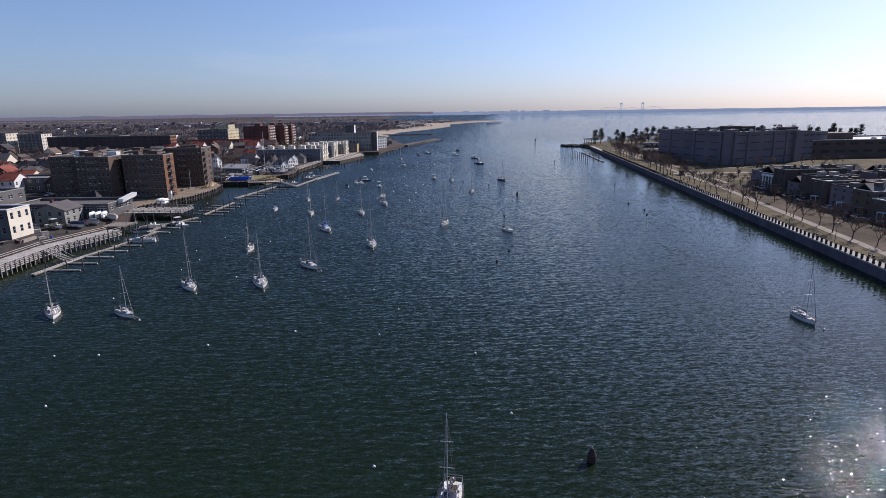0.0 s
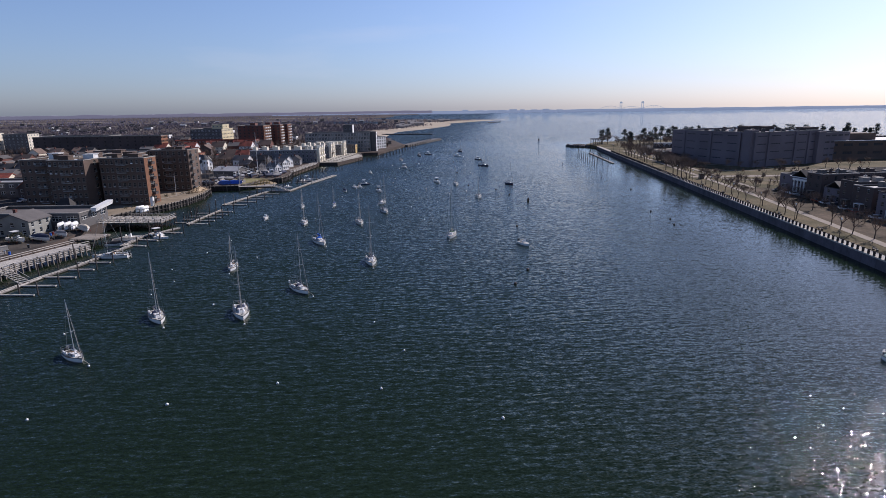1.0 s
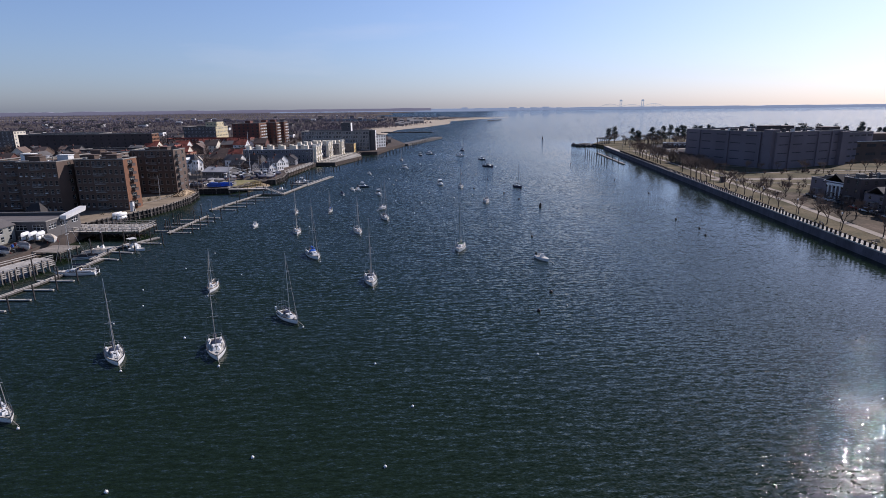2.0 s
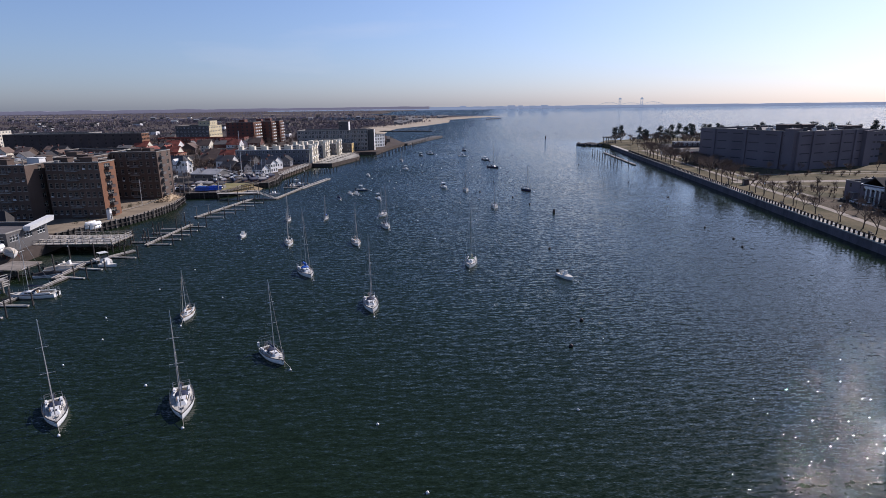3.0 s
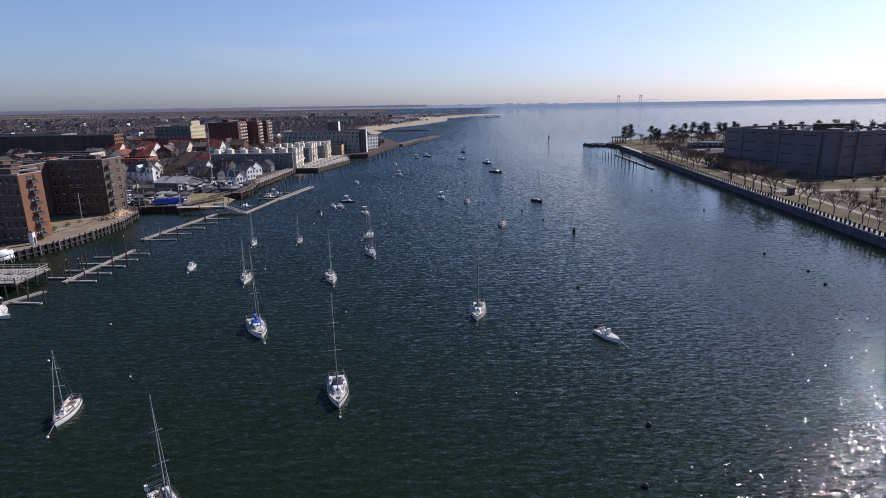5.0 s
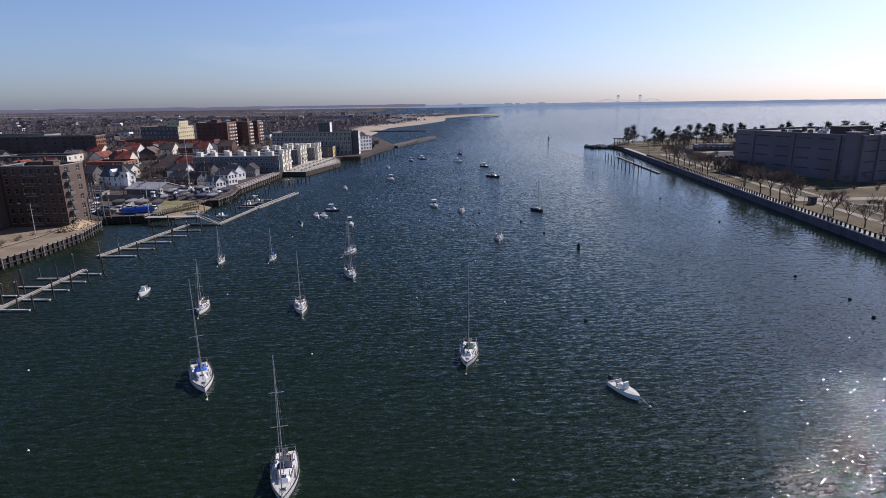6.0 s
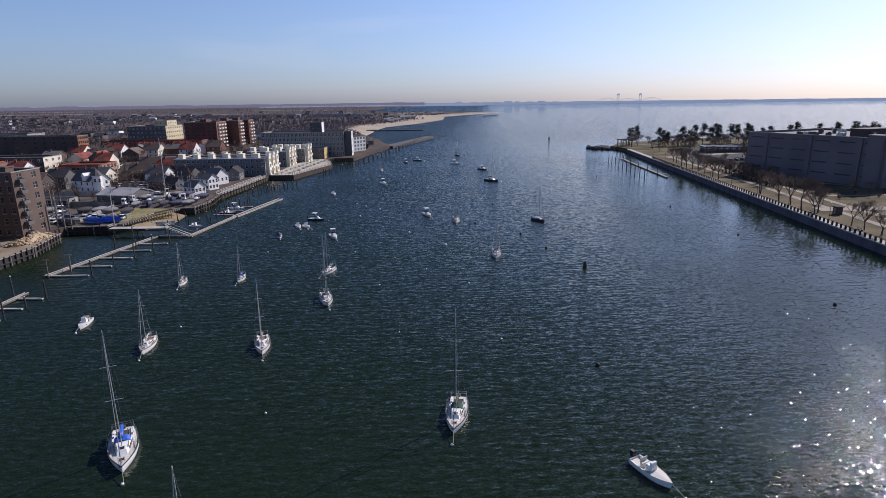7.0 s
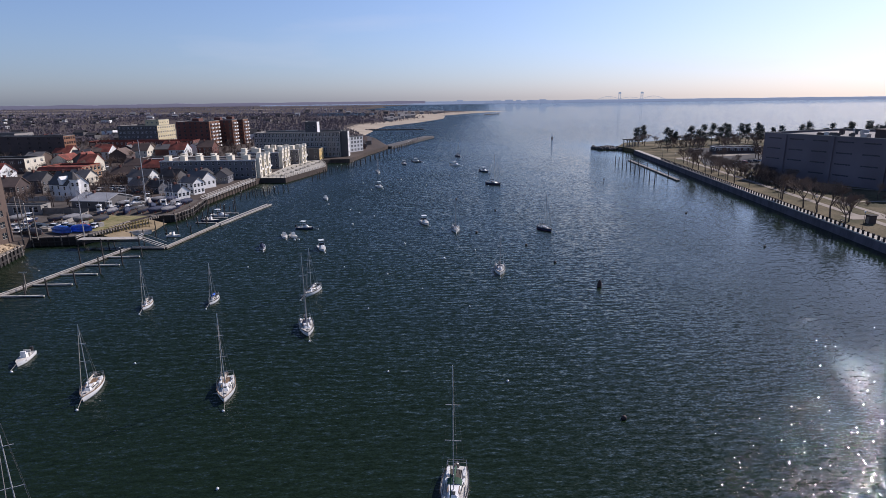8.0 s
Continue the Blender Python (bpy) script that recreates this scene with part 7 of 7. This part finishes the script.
def car(x, y, rz, paint, label):
    ob = thing("car", label, "car", pose(x, y, GROUND + 0.08, 0, 0, rz), group="parked cars")
    b = Shape().add([(-0.88, -2.15, 0.3), (0.88, -2.15, 0.3), (0.88, 2.15, 0.3), (-0.88, 2.15, 0.3), (-0.86, -2.1, 0.85), (0.86, -2.1, 0.85), (0.82, 2.1, 0.75), (-0.82, 2.1, 0.75)], [(3, 2, 1, 0), (4, 5, 6, 7), (0, 1, 5, 4), (1, 2, 6, 5), (2, 3, 7, 6), (3, 0, 4, 7)])
    part("body", b, paint, ob)
    part("cabin", Shape().add([(-0.8, -1.7, 0.84), (0.8, -1.7, 0.84), (0.78, 0.9, 0.8), (-0.78, 0.9, 0.8), (-0.62, -1.2, 1.4), (0.62, -1.2, 1.4), (0.6, 0.3, 1.4), (-0.6, 0.3, 1.4)], [(0, 1, 5, 4), (1, 2, 6, 5), (2, 3, 7, 6), (3, 0, 4, 7)]), GLASS, ob)
    part("roof", Shape().box(-0.63, -1.22, 1.39, 0.63, 0.32, 1.45), paint, ob)
    for sx in (-0.8, 0.8):
        for yy in (-1.35, 1.35):
            part("wheel", Shape().tube((sx - 0.1, yy, 0.24), (sx + 0.1, yy, 0.24), 0.32, n=10), BLACK, ob)


PAINTS = ((CAR_WHITE, "white saloon car parked on asphalt"), (CAR_DARK, "dark saloon car parked on asphalt"), (CAR_DARK, "dark grey saloon car parked outdoors"), (CAR_WHITE, "silver saloon car parked on asphalt"), (CAR_RED, "red saloon car parked on asphalt"))
for k in range(9):
    p, t = PAINTS[(0, 0, 1, 2, 0, 3, 1, 4, 0)[k]]
    car(-130 + k * 3.1, 303 + (k % 3) * 0.6 - (k > 5) * 1, 80 if k < 3 else 5, p, t)
for k in range(20):
    p, t = PAINTS[ry.randrange(5)]
    y = 146 + k * 5.6
    car(wall_x(y) + 28.5, y, -5.5, p, t)
for k in range(12):
    p, t = PAINTS[ry.randrange(5)]
    car(150 + k * 4.2, 440 + k * 1.8, 24, p, t)

plain("pavilion", "low dark pavilion with a pale flat roof", 178, 502, 206, 513, 6.3, BRICK_DARK, front=(7, 1, 2.6, 1.6, 1.0, 2), left=(3, 1, 2.4, 1.6, 1.0, 2), roof=WHITE, coping=WHITE, far=True, rz=-4)
# Point at the end of the sea wall: pergola, rocks, lamp.
ob = thing("pergola", "dark timber pergola on the point", "pergola", pose(138, 556, GROUND, 0, 0, 20))
for x in (0, 5, 10):
    for y in (0, 4):
        part("post", Shape().box(x - 0.25, y - 0.25, 0, x + 0.25, y + 0.25, 5.0), WOOD, ob)
for y in (0, 4):
    part("beam", Shape().box(-1.2, y - 0.15, 5.0, 11.2, y + 0.15, 5.5), WOOD, ob)
for k in range(9):
    part("rafter", Shape().box(-0.9 + k * 1.4, -1.0, 5.5, -0.7 + k * 1.4, 5.0, 5.8), WOOD, ob)
s = Shape()
for k in range(150):
    a = random.random()
    s.ball((119 + 33 * a + random.uniform(-3, 3), 570 - 14 * a + random.uniform(-6, 14), random.uniform(0.0, 1.3)), random.uniform(0.8, 1.8), 6, 4, 0.8)
structure("rocks", s, ROCK, "tumbled dark jetty rocks around the point", "rocks", kind="stuff")
for k in range(16):
    y = 120 + k * 24
    ob = thing("street_lamp", "slim dark street lamp beside the promenade", "street lamp", pose(wall_x(y) + 4.3, y, GROUND), group="promenade lamps")
    part("pole", Shape().tube((0, 0, 0), (0, 0, 4.6), 0.08, 0.05, 6), BLACK, ob)
    part("lantern", Shape().tube((0, 0, 4.6), (0, 0, 5.1), 0.14, 0.22, 8), GEL, ob)


# ---- clutter on the wharf, in the yard and along the streets ----
rc = random.Random(77)
for k in range(9):
    ob = thing("timber_baulk", "dark old timber baulks stacked on the wharf", "timber", pose(-124 + (k % 3) * 2.6 + rc.uniform(-0.5, 0.5), 132 + k * 3.1, GROUND + 0.05, 0, 0, rc.uniform(60, 100)), group="timber stacks")
    for j in range(4):
        part("baulk", Shape().box(-3 + rc.uniform(-0.4, 0.4), (j % 2) * 0.5, (j // 2) * 0.42, 3 + rc.uniform(-0.4, 0.4), (j % 2) * 0.5 + 0.44, (j // 2) * 0.42 + 0.4), PILE if k % 2 else WOOD, ob)


def fence(x0, y0, x1, y1, h, material, label):
    L = math.hypot(x1 - x0, y1 - y0)
    ob = thing("fence", label, "fence", pose(x0, y0, GROUND, 0, 0, math.degrees(math.atan2(y1 - y0, x1 - x0))), group="yard fences")
    n = int(L / 3)
    for i in range(n + 1):
        part("post", Shape().box(i * L / n - 0.08, -0.08, 0, i * L / n + 0.08, 0.08, h + 0.15), WOOD, ob)
    for i in range(n):
        part("panel", Shape().box(i * L / n + 0.08, -0.03, 0.12, (i + 1) * L / n - 0.08, 0.03, h), material, ob)


fence(-150, 328, -119, 323, 2.2, WOOD, "weathered board fence along the boatyard")
fence(-176, 352, -140, 351, 2.0, WOOD_PALE, "pale board fence behind the boatyard")
fence(-119, 323, -117, 306, 1.4, CONCRETE, "low concrete panel fence in the yard")
fence(-152, 171, -132, 172.5, 1.8, WOOD, "weathered board fence behind the wharf")


def crate(x, y, rz, m):
    ob = thing("crate", "weathered wooden crate lying in the yard", "crate", pose(x, y, GROUND + 0.05, 0, 0, rz), group="yard crates")
    w, d, h = rc.uniform(1, 2.4), rc.uniform(0.9, 1.6), rc.uniform(0.7, 1.5)
    part("body", Shape().box(0.05, 0.05, 0, w - 0.05, d - 0.05, h - 0.05), m, ob)
    for z in (0.05, h - 0.2):
        part("batten", lattice_band(w, d, z), WOOD_PALE, ob)


def lattice_band(w, d, z):
    s = Shape()
    s.add([(0, 0, z), (w, 0, z), (w, d, z), (0, d, z), (0, 0, z + 0.15), (w, 0, z + 0.15), (w, d, z + 0.15), (0, d, z + 0.15)], [(0, 1, 5, 4), (1, 2, 6, 5), (2, 3, 7, 6), (3, 0, 4, 7)])
    return s


for k in range(16):
    crate(rc.uniform(-148, -104), rc.uniform(298, 309), rc.uniform(0, 90), rc.choice((WOOD, WOOD_PALE, BLUEGREY, CONCRETE)))
for k in range(8):
    crate(rc.uniform(-134, -116), rc.uniform(150, 170), rc.uniform(0, 90), rc.choice((WOOD, WOOD_PALE, CONCRETE)))
for k in range(14):
    p, t = PAINTS[rc.randrange(5)]
    y = 225 + k * 24
    if 395 < y < 430:
        continue
    car(-181.5 - (y > 300) * (y - 300) * 0.075 + (k % 2) * 5, y, 1, p, t)
for k in range(18):
    tree(rc.uniform(-182, -150), rc.uniform(292, 350), k, rc.uniform(0.45, 0.75), "leafless tree behind the boatyard", "town trees") if k % 2 else tree(rc.uniform(-175, -112), rc.uniform(372, 408), k, rc.uniform(0.4, 0.65), "leafless tree between the waterside houses", "town trees")

# Quay end: rubble, bare poles, a tent and an evergreen bush.
s = Shape()
s.add([(-117, 267, GROUND), (-112.4, 268.5, GROUND), (-112.6, 280, GROUND), (-116.6, 281.5, GROUND), (-115.2, 271.5, GROUND + 1.2), (-114.6, 277, GROUND + 1.8)], [(0, 1, 4), (1, 2, 5, 4), (2, 3, 5), (3, 0, 4, 5)])
for k in range(220):
    a = rc.random()
    x, y = -114.6 + rc.gauss(0, 1.3), 267 + 14 * a
    h = max(0.0, 1.9 - abs(x + 114.8) * 0.8) * (0.45 + 0.55 * math.sin(math.pi * a)) * rc.uniform(0.3, 1.0)
    r = rc.uniform(0.12, 0.5)
    s.ball((x, y, GROUND + h + 0.1), r, 6, 4, rc.uniform(0.6, 1.0))
structure("rubble", s, mat("tan_rubble", (0.46, 0.35, 0.23), 0.95, 0.3, 0.8, 4, 0.05, spec=0.12), "heap of tan rubble and earth on the quay", "rubble", kind="stuff")
for x, y, top in ((-116.6, 288.4, 12.0), (-115.2, 289.4, 12.4), (-113.4, 289.8, 11.0), (-124.4, 298.6, 12.7), (-125.2, 301.4, 12.3)):
    ob = thing("utility_pole", "bare brown timber pole standing by the boatyard", "pole", pose(x, y, GROUND), group="yard poles")
    part("pole", Shape().tube((0, 0, -0.3), (0.1, 0, top - GROUND), 0.17, 0.12, 7), WOOD, ob)
    part("cap", Shape().tube((0.1, 0, top - GROUND), (0.1, 0, top - GROUND + 0.12), 0.15, 0.06, 7), ALU, ob)
ob = thing("tent", "dark canvas ridge tent behind the restaurant", "tent", pose(-139.5, 221, GROUND) @ Matrix.Scale(0.85, 4))
part("canopy", Shape().add([(-3.6, -3.2, 2.4), (3.6, -3.2, 2.4), (3.6, 3.2, 2.4), (-3.6, 3.2, 2.4), (-1.9, -0.3, 6.2), (1.2, 0.2, 6.8)], [(0, 1, 5, 4), (1, 2, 5), (2, 3, 4, 5), (3, 0, 4)]), CANVAS_DARK, ob)
part("skirt", Shape().prism([(-3.5, -3.1), (3.5, -3.1), (3.5, 3.1), (-3.5, 3.1)], 0, 2.5), CANVAS_DARK, ob)
ob = thing("bush", "dense dark evergreen bush on the wharf", "bush", pose(-122.4, 173.2, GROUND))
part("stem", Shape().tube((0, 0, -0.1), (0.1, 0, 1.4), 0.12, 0.06, 6), BARK, ob)
s = Shape()
for k in range(700):
    d = Vector((rc.gauss(0, 1), rc.gauss(0, 1), rc.gauss(0, 1))).normalized() * rc.uniform(0.5, 1.0) ** 0.5
    p = Vector((d.x * 2.3, d.y * 1.8, 1.6 + d.z * 1.4))
    e = Vector((rc.uniform(-1, 1), rc.uniform(-1, 1), rc.uniform(-0.2, 1))) * 0.35
    f = Vector((rc.uniform(-1, 1), rc.uniform(-1, 1), rc.uniform(-0.5, 0.5))) * 0.16
    s.add([p - f, p + f, p + e], [(0, 1, 2)])
tagged(part("foliage", s, SHRUB, ob), kind="stuff")

ob = thing("portico", "white columned portico before a dark terrace block", "portico", pose(139.2, 238, GROUND, 0, 0, 5))
for k in range(5):
    part("column", Shape().tube((0, k * 1.9, 0.25), (0, k * 1.9, 5.2), 0.3, 0.26, 10).box(-0.4, k * 1.9 - 0.4, 0, 0.4, k * 1.9 + 0.4, 0.25).box(-0.38, k * 1.9 - 0.38, 5.2, 0.38, k * 1.9 + 0.38, 5.45), WHITE, ob)
part("entablature", Shape().box(-0.45, -0.6, 5.45, 1.6, 8.2, 6.1), WHITE, ob)


# ---- deck furniture by the restaurant ----
def picnic_table(x, y, z, rz):
    ob = thing("picnic_table", "weathered pale timber picnic table on the pier", "table", pose(x, y, z, 0, 0, rz), group="pier tables")
    part("tabletop", Shape().box(-1.0, -0.4, 0.7, 1.0, 0.4, 0.76), WOOD_PALE, ob)
    for sy in (-0.75, 0.75):
        part("bench", Shape().box(-1.0, sy - 0.15, 0.42, 1.0, sy + 0.15, 0.47), WOOD_PALE, ob)
    for sx in (-0.7, 0.7):
        part("trestle", Shape().box(sx - 0.05, -0.8, 0.34, sx + 0.05, 0.8, 0.42).box(sx - 0.05, -0.5, 0.0, sx + 0.05, -0.4, 0.7).box(sx - 0.05, 0.4, 0.0, sx + 0.05, 0.5, 0.7), WOOD, ob)


for k in range(14):
    picnic_table(-116.5 + (k % 7) * 3.1, 203.2 + (k // 7) * 4.6, 2.5, 4 * (k % 3))


def deck_railing(points, z, label):
    ob = thing("timber_railing", label, "railing", kind="structure")
    for (a, b), (c, d) in zip(points, points[1:]):
        L, turn = math.hypot(c - a, d - b), math.degrees(math.atan2(d - b, c - a))
        n = max(1, int(L / 1.9))
        for i in range(n + 1):
            part("post", Shape().box(-0.07, -0.07, 0, 0.07, 0.07, 1.1), WOOD, ob).matrix_basis = pose(a + (c - a) * i / n, b + (d - b) * i / n, z, 0, 0, turn)
        for h in (0.5, 1.02):
            part("rail", Shape().box(0, -0.05, h, L, 0.05, h + 0.1), WOOD_PALE, ob).matrix_basis = pose(a, b, z, 0, 0, turn)


deck_railing([(-118.8, 200.7), (-95.7, 200.7), (-95.7, 211.3), (-112, 211.3)], 2.5, "pale timber railing round the restaurant pier")


# ---- right bank: paths, hedges, hut and small things on the lawn ----
def pathway(points, width, label, material=PATH_TAN, z=GROUND + 0.085):
    s = Shape()
    for (a, b), (c, d) in zip(points, points[1:]):
        w = Vector((-(d - b), c - a)).normalized() * width / 2
        s.add([(a - w.x, b - w.y, z), (a + w.x, b + w.y, z), (c + w.x, d + w.y, z), (c - w.x, d - w.y, z)], [(0, 3, 2, 1)])
    structure("path", s, material, label, "path")


pathway([(146, 378), (152, 371), (168, 352), (186, 337.5), (232, 330)], 2.4, "pale concrete path along the college")
pathway([(136, 328.2), (180, 329), (232, 322)], 1.8, "pale concrete path across the lawn")
pathway([(130, 303), (137, 293), (158, 283), (230, 280)], 2.2, "pale concrete path to the car park")
rg = random.Random(91)
for k in range(26):
    s = Shape()
    x, y = 137 + rg.uniform(0, 70), rg.uniform(319, 336)
    ob = thing("shrub", "bare brown shrub on the college lawn", "shrub", pose(x, y, GROUND + 0.05, 0, 0, k * 50), group="lawn shrubs")
    for _ in range(90):
        a, r = rg.uniform(0, 6.28), rg.uniform(0.3, 1.1)
        tip = Vector((r * math.cos(a), r * math.sin(a), rg.uniform(0.5, 1.7)))
        s.add([(0.03, 0, 0.05), (-0.03, 0.02, 0.05), tip], [(0, 1, 2)]).add([tip * 0.6 + Vector((0.03, 0, 0)), tip * 0.6 - Vector((0.03, 0, 0)), tip + Vector((rg.uniform(-0.4, 0.4), rg.uniform(-0.4, 0.4), 0.2))], [(0, 1, 2)])
    tagged(part("crown", s, TWIG, ob), kind="stuff")
ob = thing("park_hut", "small dark brick hut beside the promenade", "hut", pose(122.6, 293.9, GROUND, 0, 0, 6))
part("wall", Shape().box(0, 0, 0, 1.9, 1.8, 2.3), BRICK_DARK, ob)
part("roof", Shape().box(-0.25, -0.25, 2.3, 2.15, 2.05, 2.5), ROOF_DARK, ob)
part("door", Shape().box(-0.04, 0.5, 0, 0.0, 1.35, 2.0), WOOD, ob)


def bench(x, y, rz):
    ob = thing("park_bench", "dark slatted park bench beside the promenade", "bench", pose(x, y, GROUND + 0.07, 0, 0, rz), group="promenade benches")
    for k in range(3):
        part("slat", Shape().box(-0.9, -0.25 + k * 0.17, 0.42, 0.9, -0.11 + k * 0.17, 0.46), WOOD, ob)
    part("backrest", Shape().box(-0.9, 0.27, 0.6, 0.9, 0.31, 0.9), WOOD, ob)
    for sx in (-0.75, 0.75):
        part("leg", Shape().box(sx - 0.04, -0.25, 0, sx + 0.04, 0.3, 0.42).box(sx - 0.04, 0.27, 0.42, sx + 0.04, 0.33, 0.9), BLACK, ob)


for k in range(8):
    y = 128 + k * 24
    bench(wall_x(y) + 3.7, y, 85)


# ---- townhouse terrace: railing, planters, tables ----
deck_railing([(-88, 411.4), (-76.6, 411.0), (-65.9, 457), (-67.2, 466.3), (-74.6, 491.2)], GROUND + 0.08, "pale railing along the edge of the townhouse terrace")
for k in range(22):
    planter(-85.5 + (k % 2) * 5.5 + k * 0.35, 414 + k * 3.4, k * 35, 200 + k)
for k in range(7):
    picnic_table(-78.5 + k * 0.9, 421 + k * 9.0, GROUND + 0.08, 20 * k)

# ---- wharf and yard: stacked gear, drums and racks ----
def drum(x, y, z, m, text):
    ob = thing("drum", text, "drum", pose(x, y, z), group="wharf drums")
    part("body", Shape().tube((0, 0, 0), (0, 0, 0.88), 0.29, n=12), m, ob)
    part("rim", Shape().tube((0, 0, 0.85), (0, 0, 0.92), 0.31, n=12), STEEL, ob)


rw = random.Random(64)
for k in range(14):
    drum(rw.uniform(-121, -113), rw.uniform(152, 189), GROUND + 0.05, (BLUE, BLACK, RED, GREY_PALE)[k % 4], ("blue plastic drum on the wharf", "black steel drum on the wharf", "rusty red steel drum on the wharf", "grey steel drum on the wharf")[k % 4])


def boat_rack(x, y, rz, n):
    """Dinghies stored keel up on a timber rack."""
    ob = thing("boat_rack", "timber rack with upturned white dinghies", "rack", pose(x, y, GROUND + 0.05, 0, 0, rz), group="dinghy racks")
    for i in range(n + 1):
        part("post", Shape().box(i * 1.9 - 0.07, -0.07, 0, i * 1.9 + 0.07, 0.07, 1.9).box(i * 1.9 - 0.07, 2.2, 0, i * 1.9 + 0.07, 2.34, 1.9), WOOD, ob)
    for z in (0.8, 1.8):
        for yy in (0, 2.27):
            part("bearer", Shape().box(0, yy - 0.06, z, n * 1.9, yy + 0.06, z + 0.12), WOOD_PALE, ob)
    rows = hull_shape(3.4, 1.5, 0.5, 0.8, 2.4)
    shell = hull_mesh(rows).mesh("dinghy", GEL)
    for i in range(n):
        for z in (0.95, 1.95):
            if rw.random() < 0.8:
                part("dinghy", shell, None, ob, "upturned white dinghy").matrix_basis = pose(0.95 + i * 1.9, 1.1, z + 0.45, 180, 0, 0)


boat_rack(-121, 187, 8, 3)
boat_rack(-112.5, 216.8, -18, 2)
# Low kerb round the garden of the apartment quay.
pathway([(-136, 246), (-119.5, 249), (-117.5, 262), (-119, 275)], 0.5, "pale concrete kerb round the quay garden", CONCRETE, GROUND + 0.35)



# ---- sheds, parked cars and garden fences between the yard and the townhouses ----
for x, y, w, d, h, rz, wall, roof, text in (
    (-131, 371, 8, 7, 3.0, -20, GREY_WALL, ROOF_GREY, "grey boarded shed with a grey pitched roof"),
    (-122.5, 369, 7, 6, 2.8, -24, BLUEGREY, ROOF_DARK, "dark blue-grey shed behind the boatyard"),
    (-140, 388, 10, 8, 4.4, -10, WHITE, ROOF_GREY, "white wooden house with a grey roof"),
    (-127, 390, 9, 8, 4.2, -16, GREY_WALL, ROOF_DARK, "grey wooden house with a dark roof"),
    (-152, 396, 9, 8, 4.6, 5, BRICK, ROOF_BROWN, "brown brick house with a brown roof"),
    (-165, 385, 9, 8, 4.8, -8, STUCCO, ROOF_GREY, "cream house with a grey roof"),
    (-176, 356, 9, 9, 5.0, 3, BRICK_DARK, ROOF_BROWN, "dark brick house on the avenue"),
    (-176, 372, 9, 9, 5.2, -3, GREY_WALL, ROOF_DARK, "grey house on the avenue"),
    (-150, 420, 9, 9, 4.8, 0, BRICK_RED, ROOF_RED, "red brick house with a red tile roof"),
    (-163, 428, 10, 9, 5.0, 4, STUCCO, ROOF_BROWN, "cream house with a brown roof"),
    (-148, 436, 9, 8, 4.6, -4, WHITE, ROOF_RED, "white house with a red tile roof"),
):
    house(x, y, w, d, h, rz, wall, roof, text, "x", True, 0.36, group="back street houses", far=True)
rq = random.Random(83)
for k in range(22):
    p, t = PAINTS[(0, 1, 2, 1, 3, 0, 2, 4)[k % 8]]
    car(-146 + (k % 11) * 2.9 + rq.uniform(-0.3, 0.3), 377 + (k // 11) * 6.5 - (k % 11) * 0.9, -18 + rq.uniform(-4, 4), p, t)
for k in range(10):
    p, t = PAINTS[(0, 3, 1, 0, 2)[k % 5]]
    car(-150 + k * 3.2 + rq.uniform(-0.4, 0.4), 297.5 + rq.uniform(-0.8, 0.8), 8, p, t)
fence(-160, 384, -134, 380, 1.6, WOOD, "weathered garden fence behind the white house")
fence(-134, 380, -116, 376, 1.6, WOOD_PALE, "pale garden fence behind the sheds")
fence(-168, 400, -138, 404, 1.6, WOOD, "weathered garden fence before the townhouses")
